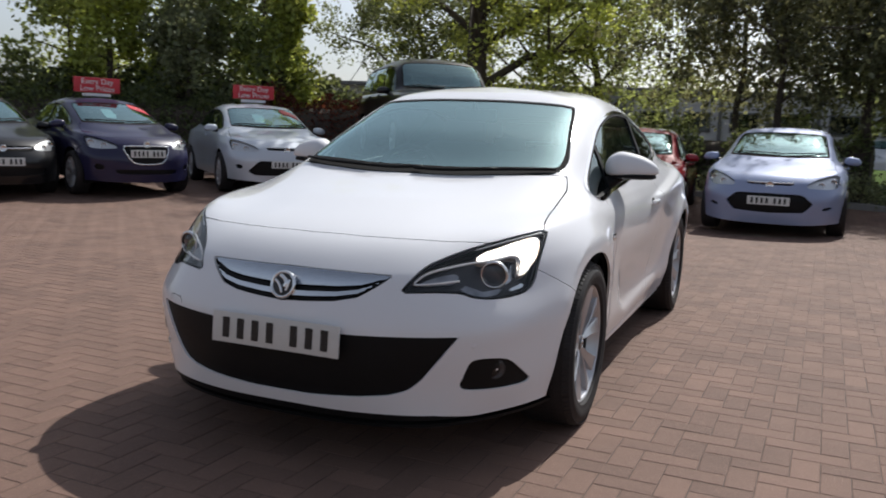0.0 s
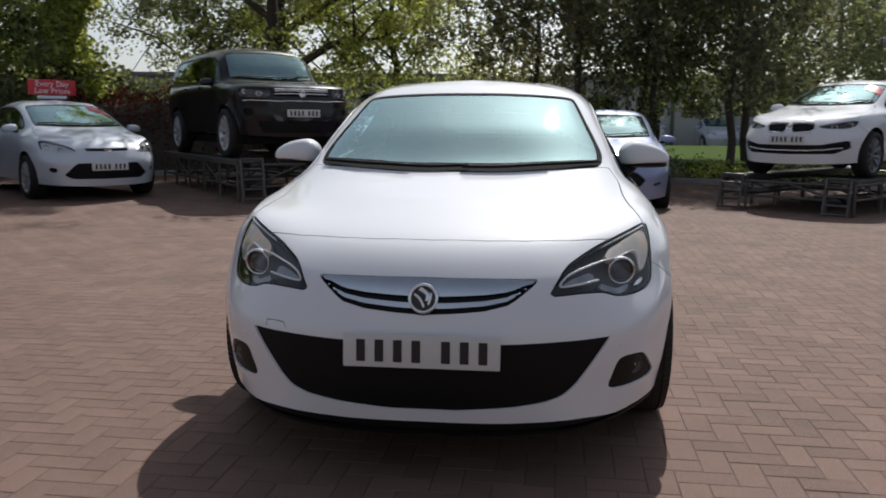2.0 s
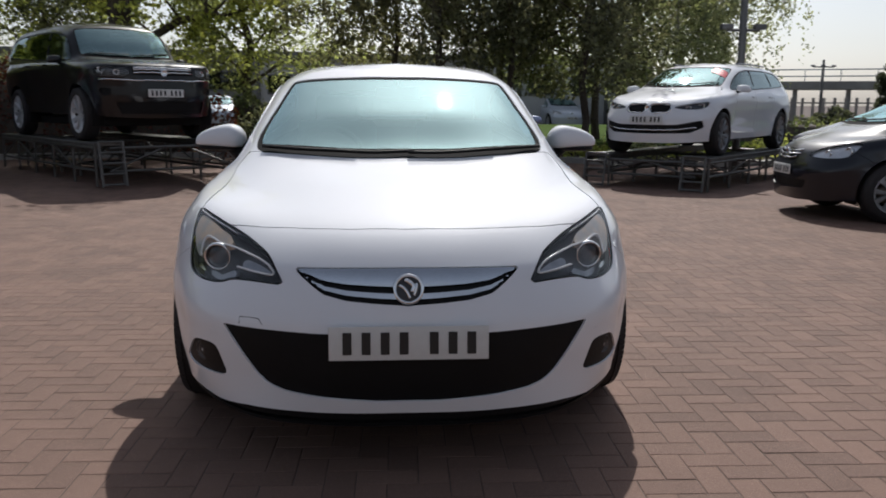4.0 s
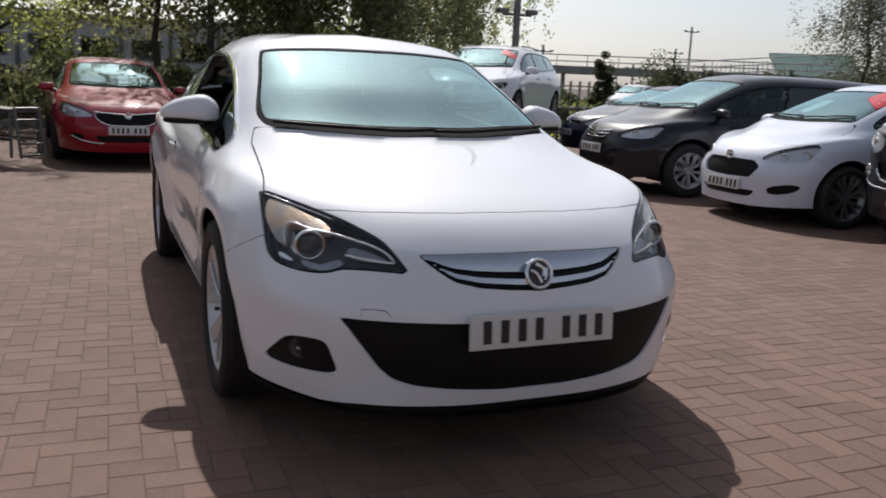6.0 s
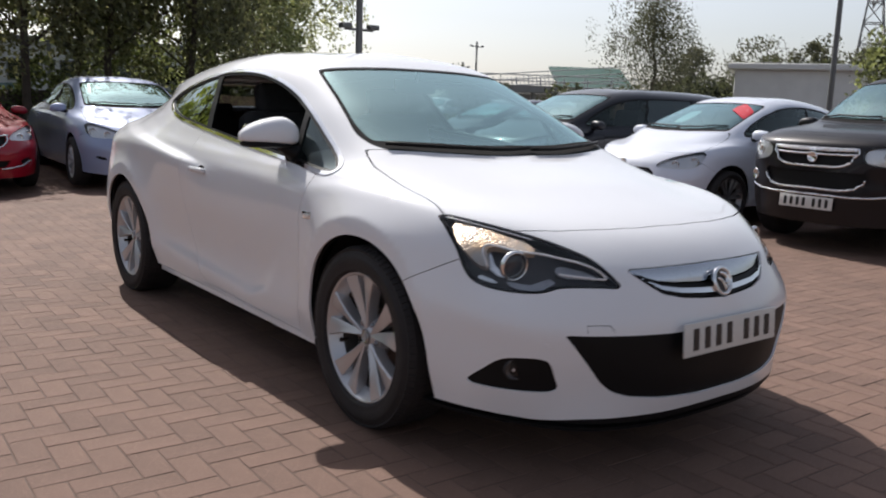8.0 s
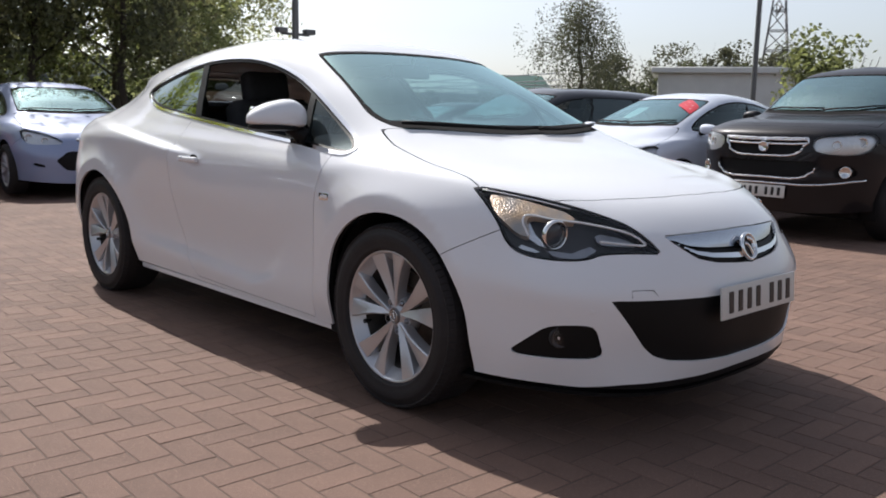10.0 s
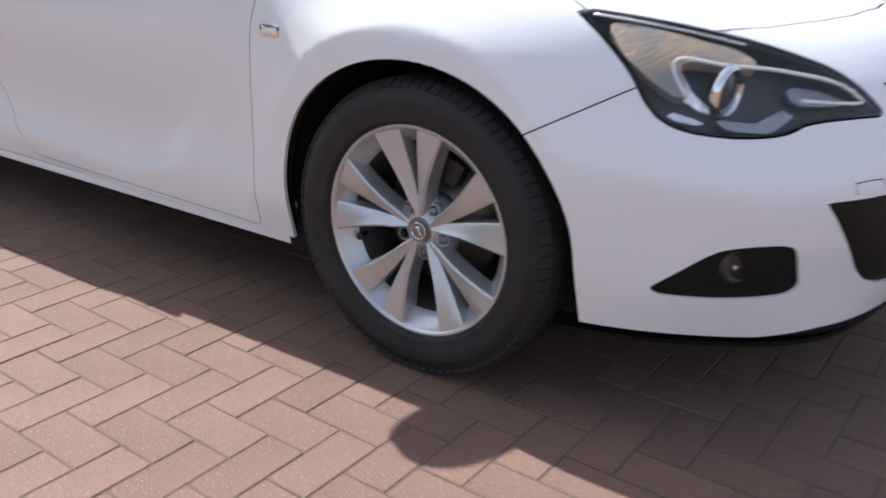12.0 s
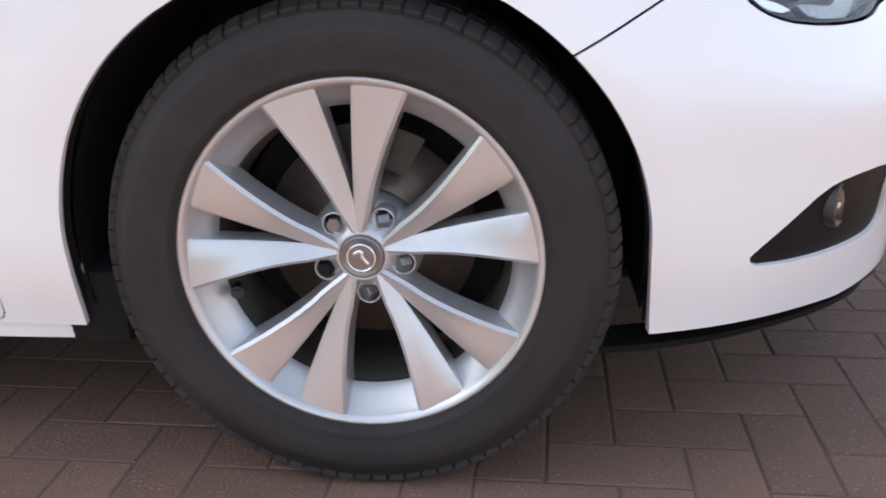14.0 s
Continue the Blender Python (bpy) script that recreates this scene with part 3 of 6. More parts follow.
def wheel(parent, place, side, tyre_r, rim_r, width, pairs=5, spread=17.0, turn=95.0, alloy=None, fine=True, seg=64):
    """A road wheel: x = 0 is its outer face; the parts point to +x and are mirrored for the other side."""
    alloy = alloy or ALLOY
    w = thing("wheel", pose(*place, 0, 0, 0 if side > 0 else 180))
    w.parent = parent
    R, T, W = rim_r, tyre_r, width
    prof = [(-W - .004, R - .012), (-W - .012, R + .004), (-W - .014, R + .03), (-W - .008, T - .035), (-W + .012, T - .009), (-W + .035, T), (-.075, T), (-.028, T - .0025), (-.010, T - .0055), (.002, T - .0115), (.011, T - .0245), (.0155, T - .036), (.017, T - .037), (.018, T - .046), (.0185, R + .042), (.0165, R + .030), (.0125, R + .018), (.0135, R + .0125), (.0105, R + .0075), (.002, R + .005), (-.004, R - .006)]
    # smooth sidewall, then grooves and shoulder blocks on the tread
    V, F = lathe(prof, seg * (2 if fine else 1))
    put("tyre", mesh_of(V, F), RUBBER, w)
    if fine:
        bm = bmesh.new()
        for k in range(66):
            a = 2 * math.pi * k / 66
            for x0, x1, lift in ((-.050, -.014, 0.0015), (-.10, -.056, .0015), (-.150, -.106, .0015), (-W + .03, -.156, .0015)):
                if x1 - x0 < .01:
                    continue
                box(bm, x1 - x0, 0.024, 0.010, Matrix.Rotation(a, 4, "X") @ pose((x0 + x1) / 2, 0, T - .0042 - (0.0032 if x1 > -.02 else 0), 0, 9 if x1 > -.02 else 0, 0), 0.0015)
        for k in range(84):
            # shoulder blocks with open grooves between them
            box(bm, .030, .0212, .009, Matrix.Rotation(2 * math.pi * (k + .5) / 84, 4, "X") @ pose(-.0045, 0, T - .0099, 0, 24, 0), .0012)
        part("tread", bm, RUBBER, w, smooth=False)
    V, F = lathe([(-.046, R - .0415), (-.040, R - .038), (-.030, R - .030), (-.012, R - .0125), (-.006, R - .0100), (-.004, R - .0085), (-.001, R - .0060), (.001, R - .0030), (.001, R), (-.001, R + .002), (-.006, R + .004)], seg)
    rim = put("rim", mesh_of(V, F), alloy, w)
    V, F = lathe([(-W, R - .004), (-W + .006, R - .018), (-W + .03, R - .03), (-.10, R - .050), (-.047, R - .0425)], seg)
    put("barrel", mesh_of(V, F), BARREL, rim, "inner rim barrel with its shade put into a dark colour")
    hub = R * 0.24
    face = -R * .10
    if fine:
        for k in range(pairs):
            for sgn in (-1, 1):
                V, F = blade(radians(turn + 360 / pairs * k), sgn, R)
                me = mesh_of(V, F)
                me.set_sharp_from_angle(angle=radians(32))
                put("spoke", me, alloy, w)
        face = -.026
        V, F = lathe([(-.09, .02), (-.09, .078), (-.074, .079), (-.060, .074), (-.049, .064), (-.041, .050), (-.034, .039), (-.0265, .034), (-.0265, .0305), (-.034, .030), (-.034, .002)], 60)
        put("hub", mesh_of(V, F), alloy, w)
        V, F = lathe([(-.034, .0305), (-.0245, .0300), (-.0225, .0280), (-.0235, .0255), (-.0245, .0245), (-.0215, .012), (-.021, .001)], 40)
        cap = put("centre_cap", mesh_of(V, F), ALLOY_DARK, w, "grey centre cap with a round badge")
        put("badge_ring", tube([(-.0215, .019 * math.cos(t), .019 * math.sin(t)) for t in np.linspace(0, 2 * math.pi, 28, endpoint=False)], .0018, 6, True), CHROME, cap)
        put("badge_bar", tube(smooth_path([(-.0205, -.010, .006), (-.0195, .001, .010), (-.0190, .003, .001), (-.0195, .010, -.008)]), .0028), CHROME, cap)
    else:
        for k in range(pairs):
            for sgn in (-1, 1):
                a = radians(turn + 360 / pairs * k + sgn * spread)
                a0 = radians(turn + 360 / pairs * k + sgn * spread * 0.72)
                V, F = spoke(a, hub * 0.55, R - .005, R * .052, R * (.150 if pairs == 5 else .09), R * .10)
                V = np.array(V)
                rr = np.hypot(V[:, 1], V[:, 2])
                b = (a0 - a) * np.clip(1 - (rr - hub * .5) / (R * .7), 0, 1)
                y, z = V[:, 1] * np.cos(b) - V[:, 2] * np.sin(b), V[:, 1] * np.sin(b) + V[:, 2] * np.cos(b)
                V[:, 1], V[:, 2] = y, z
                me = mesh_of(V, F)
                me.set_sharp_from_angle(angle=radians(30))
                put("spoke", me, alloy, w)
        V, F = lathe([(-.09, .02), (-.09, hub * 1.18), (-.05, hub * 1.2), (face - .012, hub * 1.12), (face - .004, hub * .95), (face - .001, hub * .62), (face - .006, hub * .56), (face - .006, .002)], 32)
        put("hub", mesh_of(V, F), alloy, w)
        V, F = lathe([(face - .007, hub * .56), (face + .001, hub * .54), (face + .003, hub * .46), (face + .001, hub * .42), (face + .003, hub * .2), (face + .003, .001)], 20)
        put("centre_cap", mesh_of(V, F), alloy, w)
    V, F = lathe([(-.125, .03), (-.125, R * .62), (-.112, R * .62), (-.112, R * .36), (-.098, R * .34), (-.098, .03)], 40)
    put("brake_disc", mesh_of(V, F), DISC, w)
    V, F = [], []
    for k in range(13):
        a = radians(60 + k * 5)
        for x, r in ((-.075, R * .46), (-.075, R * .70), (-.13, R * .70), (-.13, R * .46)):
            V.append((x, r * math.cos(a), r * math.sin(a)))
    for k in range(12):
        for q in range(4):
            F.append((k * 4 + q, k * 4 + (q + 1) % 4, k * 4 + 4 + (q + 1) % 4, k * 4 + 4 + q))
    F += [(0, 1, 2, 3), (51, 50, 49, 48)]
    put("brake_caliper", mesh_of(V, F, smooth=False), CALIPER, w)
    # near-black disc added to darken the gaps between the spokes
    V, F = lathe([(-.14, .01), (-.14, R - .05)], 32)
    put("dark_backing", mesh_of(V, F), DARK, w)
    if fine:
        for k in range(pairs):
            a = radians(turn + 360 / pairs * (k + .5))
            c, s = .0560 * math.cos(a), .0560 * math.sin(a)
            V, F = lathe([(-.060, .0185), (-.0372, .0172), (-.0358, .0158), (-.0368, .0146), (-.0480, .0142)], 28)
            o = put("bolt_seat", mesh_of(V, F), alloy, w)
            o.location = (0, c, s)
            # pocket floor coloured near black for the shade round the bolt
            V, F = lathe([(-.0470, .0146), (-.0470, .0005)], 20)
            q = put("bolt_pocket_shade", mesh_of(V, F), DARK, o)
            bm = bmesh.new()
            cn = bmesh.new()
            bmesh.ops.create_cone(cn, cap_ends=True, segments=6, radius1=.0112, radius2=.0102, depth=.016)
            bmesh.ops.bevel(cn, geom=cn.edges[:], offset=.0008, segments=1, affect="EDGES")
            join(bm, cn, pose(-.0385, 0, 0, 17 * k, 90, 0))
            o = part("bolt", bm, ALLOY_DARK if k != 1 else DARK, w, smooth=False)
            o.location = (0, c, s)
        bm = bmesh.new()
        a = radians(turn + 102)
        rod(bm, (-.06, .196 * math.cos(a), .196 * math.sin(a)), (-.020, .184 * math.cos(a), .184 * math.sin(a)), .0055, 10)
        rod(bm, (-.030, .187 * math.cos(a), .187 * math.sin(a)), (-.024, .185 * math.cos(a), .185 * math.sin(a)), .009, 12)
        part("valve", bm, INK, w)
    return w


# ---- the white coupe in the middle of the yard ----
def yz(M):
    return M[0][:, 9:11]


def xz(M):
    return M[0][:, [8, 10]]


def xy(M):
    return M[0][:, 8:10]


def line(P, a, b):
    """Signed distance to the line through a and b, positive to the left of a -> b."""
    a, b = np.array(a, float), np.array(b, float)
    d = (b - a) / np.hypot(*(b - a))
    return d[0] * (P[:, 1] - a[1]) - d[1] * (P[:, 0] - a[0])


def plate_on(parent, place, tilt, w=0.52, h=0.111, colour=None, chars=7):
    """A number plate with plain bars for its characters."""
    bm = box(bmesh.new(), w, 0.008, h, None, 0.003, 2)
    p = part("number_plate", bm, colour or PLATE, parent, "number plate with plain dark bars")
    p.matrix_basis = pose(*place, tilt, 0, 0)
    step_x = w * 0.118
    xs = [(i - 3.45) * step_x for i in range(4)] + [(i - 3.45) * step_x + w * 0.07 for i in range(4, 7)]
    for x in xs[:chars]:
        bm = box(bmesh.new(), w * 0.056, 0.003, h * 0.66, pose(x + step_x * 0.18, -0.0050, 0), 0.001)
        part("plate_bar", bm, INK, p, smooth=False)
    return p


def sculpt_coupe(S):
    S = S.copy()
    x, y, z = S[..., 0], S[..., 1], S[..., 2]
    side = step((x - .70) / .02)
    for yc in (0.015, 2.70):
        d = np.hypot(y - yc, z - .345)
        # the side flares out to a flat lip round the arch
        edge = .446 - .02 * np.clip((yc - y) / .4, 0, 1)
        flare = np.clip((edge + .15 - d) / .15, 0, 1)
        x += side * .017 * np.where(d > edge, flare**2, 1 - .25 * (edge - d) / .06) * step((z - .30) / .04)
    # scallop low on the door, with a hooked front end
    hook = .955 - 1.02 * (z - .30) + 1.4 * np.clip(.36 - z, 0, .1)
    low = .309 + .064 * (y - 1.02)
    x -= side * .021 * step((z - low) / .016) * step((y - hook) / .024) * np.exp(-(np.clip(z - .33, 0, 1) / .21) ** 2) * step((2.15 - y) / .08)
    # blade over the rear wing
    crease = .872 + .107 * (y - 1.59)
    x += side * .040 * np.exp(-(np.clip(crease - z, 0, 1) / .11) ** 2) * step((crease - z) / .004) * step((y - 1.66) / .07)
    return S


def ray_to(M, poly2, axes, lift=0.0, exact=True):
    """Points of the hull over the points of an outline, by the nearest vertex in that projection (front or side)."""
    A = M[0]
    out = []
    for p in poly2:
        d = np.hypot(A[:, axes[0]] - p[0], A[:, axes[1]] - p[1]) + (9 * (A[:, 9] > 0) if axes == (8, 10) else 0)
        k = np.argsort(d)[:6]
        w = 1 / (d[k] + 1e-4) ** 2
        q = (A[k, :6] * w[:, None]).sum(0) / w.sum()
        q = q[:3] + lift * q[3:6]
        if exact:
            for n, ax in enumerate(axes):
                q[ax - 8] = p[n]
        out.append(q)
    return out


def smooth_path(points, n=6):
    P = np.array(points, float)[:, None, :]
    return hermite(P, n, 0)[:, 0, :]


def white_coupe():
    car = thing("car", None, "white three-door coupe with silver alloy wheels on block paving", "car")
    M = hull(12, None, sculpt_coupe)
    full = M
    # wheel arches
    for yc in (0.012, 2.70):
        P = yz(M)
        y, z = P[:, 0] - yc, P[:, 1] - .345
        f = np.where(z > 0, (np.hypot(y / .394, z / .378) - 1) * .385, abs(y) - .394 + .06 * z)
        f = np.where(M[0][:, 8] < .55, 1, f)
        M = clip(M, f)
    arch = M
    # glass
    u, v = M[0][:, 6], M[0][:, 7]
    low_d, side_d = (v - 8.012) * .22, (4.27 - .40 * (v - 8.0) - u) * .12
    corner = np.where((low_d < .11) & (side_d < .11), .11 - np.hypot(.11 - low_d, .11 - side_d), 1)
    screen_f = np.minimum.reduce([low_d, (9.80 - v) * .2, side_d, corner])
    M = split(M, screen_f, .002)
    screen, M = M
    u, v = M[0][:, 6], M[0][:, 7]
    rear, M = split(M, np.minimum.reduce([(v - 8.15) * .2, (9.85 - v) * .2, (u - 11.9) * .12]), .002)
    DLO = rounded([(2.455, 1.165), (2.22, 1.083), (1.82, 1.043), (1.3, .992), (.65, .935), (.40, .905), (.325, .915), (.325, .955), (.52, 1.05), (.73, 1.16), (.95, 1.255), (1.2, 1.318), (1.45, 1.345), (1.78, 1.343), (2.1, 1.295), (2.39, 1.22)], 2)
    side_ok = np.where((M[0][:, 6] > 4.2) & (M[0][:, 6] < 12.2), 1, -1)
    f = np.where(side_ok > 0, sdf(yz(M), DLO), -1)
    window, M = split(M, f, .0)
    trim, window = split(window, .013 - sdf(yz(window), DLO), 0)
    panel("window_trim", trim, CHROME, car, .004, .008, False, "thin chrome window surround")
    seal, window = split(window, .024 - sdf(yz(window), DLO), 0)
    panel("window_seal", seal, BLACK_TRIM, car, -.002, .01, False)
    # posts between the panes
    fb = .026 - abs(line(yz(window), (1.65, 1.035), (1.845, 1.345)))
    post, window = split(window, fb, 0)
    panel("door_post", post, BLACK_TRIM, car, .0, .01, False)
    fq = .016 - abs(line(yz(window), (.665, .93), (.775, 1.18)))
    post, window = split(window, fq, 0)
    panel("mirror_post", post, BLACK_TRIM, car, .0, .01, False)
    rear_q, window = split(window, -line(yz(window), (1.65, 1.035), (1.845, 1.345)), 0)
    panel("quarter_window", rear_q, DARK_GLASS, car, -.006, 0, False, "dark rear quarter window")
    front_q, window = split(window, line(yz(window), (.665, .93), (.775, 1.18)), 0)
    panel("front_quarter_window", front_q, SIDE_GLASS, car, -.006, 0, False)
    # the driver's window is wound down; the other one is up
    put("side_window", shell(window, -.010, 0, (1,)), SIDE_GLASS, car)
    panel("windscreen", screen, GLASS, car, -.004, 0, True, "greenish sloping windscreen")
    low_d, side_d = (screen[0][:, 7] - 8.012) * .22, (4.27 - .40 * (screen[0][:, 7] - 8.0) - screen[0][:, 6]) * .12
    edge = np.minimum.reduce([low_d, (9.80 - screen[0][:, 7]) * .2, side_d])
    corner = np.where((low_d < .11) & (side_d < .11), np.hypot(.11 - low_d, .11 - side_d) - .084, -1)
    band, _ = split(screen, np.maximum.reduce([.010 - edge, .020 - side_d, .042 - low_d, corner]), 0)
    panel("screen_border", band, DARK, car, -.0015, 0, True)
    panel("rear_window", rear, DARK_GLASS, car, -.004, 0, True)
    # lamps, intake, fog recesses, grille
    LAMP = rounded([(.413, .634), (.437, .672), (.47, .722), (.515, .748), (.575, .777), (.635, .797), (.70, .818), (.783, .840), (.792, .80), (.794, .735), (.794, .660), (.777, .629), (.73, .617), (.68, .616), (.64, .621), (.605, .637), (.54, .640), (.47, .638)], 1)
    front = lambda m: np.where((m[0][:, 9] < -.15) & (m[0][:, 7] < 7.2), 1, -1)
    lamp, M = split(M, np.where(front(M) > 0, sdf(xz(M), LAMP), -1), .002)
    INTAKE = [(-.3, .493), (.30, .492), (.50, .496), (.627, .498), (.595, .452), (.553, .393), (.512, .338), (.47, .302), (.41, .283), (.305, .270), (.108, .256), (-.3, .256)]
    intake, M = split(M, np.where(M[0][:, 9] < -.5, sdf(xz(M), INTAKE), -1), 0)
    FOG = rounded([(.812, .305), (.785, .362), (.762, .402), (.735, .414), (.675, .417), (.655, .405), (.637, .355), (.622, .318), (.635, .301), (.70, .297), (.765, .297)], 1)
    fog, M = split(M, np.where(M[0][:, 9] < -.35, sdf(xz(M), FOG), -1), 0)
    GX, GB = [0, .027, .105, .202, .281, .323, .356, .376], [.583, .586, .590, .598, .615, .643, .668, .687]
    GRILLE = [(-.2, .696), (.0, .697), (.2, .694), (.376, .689), *[(a, b) for a, b in list(zip(GX, GB))[::-1]], (-.2, .59)]
    grille, M = split(M, np.where(M[0][:, 9] < -.6, sdf(xz(M), GRILLE), -1), .0022)
    # outer panels
    BON = [(-.3, -.706), (.0, -.706), (.20, -.69), (.325, -.662), (.5, -.60), (.634, -.535), (.715, -.45), (.778, -.352), (.757, -.25), (.738, -.10), (.726, .05), (.722, .19), (.705, .26), (.675, .35), (-.3, .5)]
    v = M[0][:, 7]
    bonnet, M = split(M, np.where((v > 4.6) & (v < 8.6), np.minimum(sdf(xy(M), BON), (8.0 - v) * .3), -1), .0029)
    P = yz(M)
    fb = np.where(M[0][:, 9] > -.15, -1, -((P[:, 1] - .606) + .545 * (P[:, 0] + .273)))
    fb = np.where((M[0][:, 6] < 3.2) & (M[0][:, 7] < 6.6), np.maximum(fb, .05), fb)
    bumper, M = split(M, fb, .0018)
    DOOR = [(.535, .232), (.53, .32), (.50, .56), (.475, .75), (.44, .87), (.43, .92), (.65, .962), (1.2, 1.03), (1.66, 1.066), (1.70, 1.03), (1.755, .90), (1.775, .7), (1.76, .5), (1.69, .34), (1.60, .245), (1.3, .240)]
    door, M = split(M, np.where((M[0][:, 8] > .5) & (M[0][:, 7] < 9.95), sdf(yz(M), DOOR), -1), .0018)
    rest = M
    wing, rest = split(rest, np.where(rest[0][:, 7] < 8.02, .48 - rest[0][:, 9], -1), .0)
    roof, rest = split(rest, (rest[0][:, 7] - 10.35) * .15, .0)
    panel("bonnet", bonnet, WHITE, car, 0, .012, True, "white bonnet")
    bx, bz = bumper[0][:, 8], bumper[0][:, 10]
    valance, bumper = split(bumper, np.where(bumper[0][:, 9] < -.3, .186 + .026 * np.clip((.80 - bx) / .25, 0, 1) - bz, -1), .0)
    panel("lower_valance", valance, BLACK_TRIM, car, -.003, .02, True, "black lower bumper edge")
    panel("front_bumper", bumper, WHITE, car, 0, .012, True, "white front bumper")
    panel("door", door, WHITE, car, 0, .012, False, "white door")
    panel("front_wing", wing, WHITE, car, 0, .010, False)
    panel("roof", roof, WHITE, car, 0, .0, True)
    panel("rear_body", rest, WHITE, car, 0, .010, True)
    # dark inner shell behind the gaps, below the glass line only
    core = clip(arch, (8.0 - arch[0][:, 7]))
    core = clip(core, np.where(core[0][:, 9] < -.15, -sdf(xz(core), LAMP) + .004, 1))
    core = clip(core, np.where(core[0][:, 8] > .5, -sdf(yz(core), DLO) + .0, 1))
    panel("inner_body", core, DARK, car, -.030, 0, True)
    panel("intake", intake, BLACK_TRIM, car, -.008, 0, True, "black lower intake")
    panel("fog_recess", fog, BLACK_TRIM, car, -.007, 0, False, "black fog lamp recess")
    # grille: chrome wing, black slots and a chrome strip
    gx = grille[0][:, 8]
    bot = np.interp(gx, GX, GB)
    s = (grille[0][:, 10] - bot) / np.maximum(.687 - bot, .004)
    wing_f = (s - .50) * .09 + np.clip((gx - .335) * .9, 0, .05)
    up, low = split(grille, wing_f, 0)
    # the wing hollows in towards its lower edge
    t = np.clip(1 - (up[0][:, 10] - np.interp(up[0][:, 8], GX, GB)) / np.maximum(.687 - np.interp(up[0][:, 8], GX, GB), .004), 0, .5) * 2
    up[0][:, 1] += .017 * t
    up[0][:, 5] -= .22
    up[0][:, 3:6] /= np.linalg.norm(up[0][:, 3:6], axis=1, keepdims=True)
    panel("grille_wing", up, GRILLE_CHROME, car, .003, .02, True, "chrome grille wing")
    gx = low[0][:, 8]
    bot = np.interp(gx, GX, GB)
    s = (low[0][:, 10] - bot) / np.maximum(.687 - bot, .004)
    strip, _ = split(low, np.minimum((.085 - abs(s - .24)) * .09, max(GX) - .030 - gx), 0)
    panel("grille_strip", strip, CHROME, car, .001, .02, True, "thin chrome grille strip")
    panel("grille_slot", low, BLACK_TRIM, car, -.016, 0, True)
    # badge: a chrome ring round a dark disc with plain curved bars
    badge = thing("badge", pose(0, -.905, .634, -18, 0, 0))
    badge.parent = car
    V, F = lathe([(-.005, .030), (-.004, .048), (.004, .052), (.010, .049), (.012, .044), (.008, .040), (.004, .038)], 40)
    o = put("ring", mesh_of(V, F), CHROME, badge)
    o.rotation_euler = (0, 0, radians(-90))
    V, F = lathe([(.004, .040), (.006, .02), (.006, .001)], 32)
    o = put("disc", mesh_of(V, F), LAMP_BLACK, badge)
    o.rotation_euler = (0, 0, radians(-90))
    for run, rad in (([(-.030, -.009, .012), (-.016, -.011, .004), (-.004, -.011, -.012), (.004, -.010, -.030)], .006), ([(-.012, -.009, .030), (.004, -.011, .022), (.016, -.011, .008), (.012, -.011, -.010)], .008), ([(.026, -.009, .018), (.024, -.010, .0), (.018, -.009, -.022)], .005)):
        put("emblem_bar", tube(smooth_path(run), rad), CHROME, badge)
    plate_on(car, (0, -.962, .468), -4)
    for s in (-1, 1):
        lamp_thing = thing("headlamp")
        lamp_thing.parent = car
        lamp_thing["label"] = "headlamp with projector lens and dark housing"
        put("lens", shell(lamp, -.001, 0, (s,)), LENS, lamp_thing)
        put("housing", shell(lamp, -.050, -.050, (s,)), LAMP_BLACK, lamp_thing)

        def inset(name, poly, depth, rim, material, note="", bowl=False):
            piece, _ = split(lamp, sdf(xz(lamp), poly), 0)
            if bowl:
                # the bowl of the reflector turns its face up
                A = piece[0]
                A[:, 3:6] = A[:, 3:6] * .75 + np.array((.10, .10, .60))
                A[:, 3:6] /= np.linalg.norm(A[:, 3:6], axis=1, keepdims=True)
            return put(name, shell(piece, -depth, rim, (s,)), material, lamp_thing, note)

        seal, _ = split(lamp, .0065 - sdf(xz(lamp), LAMP), 0)
        put("lens_border", shell(seal, -.003, .006, (s,)), BLACK_TRIM, lamp_thing)
        inset("indicator", rounded([(.772, .815), (.746, .817), (.694, .797), (.661, .781), (.625, .770), (.607, .741), (.648, .735), (.691, .748), (.728, .753), (.743, .688), (.761, .688), (.780, .729), (.787, .767)], 1), .004, .02, AMBER, "silvery faceted indicator reflector with the bulb's amber reflection painted in", True)
        inset("side_reflector", [(.742, .752), (.748, .69), (.725, .66), (.712, .664), (.728, .70), (.722, .745)], .028, .02, RIBBED)
        inset("daytime_lamp", rounded([(.592, .676), (.580, .716), (.524, .706), (.481, .687), (.460, .668), (.523, .672)], 1), .030, .01, DIM_RIBBED)
        inset("lower_reflector", [(.722, .654), (.668, .646), (.612, .670), (.601, .656), (.652, .629), (.708, .634)], .026, .012, DIM_RIBBED)
        inset("corner_reflector", [(.774, .668), (.737, .650), (.732, .638), (.776, .652)], .020, .012, REFLECTOR)
        for run, rad in (([(.742, .684), (.736, .735), (.722, .751), (.660, .738), (.602, .731), (.546, .718), (.502, .705), (.469, .688), (.451, .664), (.507, .665), (.558, .671), (.586, .675)], .0042), ([(.770, .827), (.70, .806), (.635, .785), (.60, .772)], .0028)):
            pts = ray_to(lamp, smooth_path([(a, b, 0) for a, b in run], 5)[:, :2], (8, 10), -.016)
            put("light_guide", tube([(s * p[0], p[1], p[2]) for p in pts], rad), CLEAR, lamp_thing)
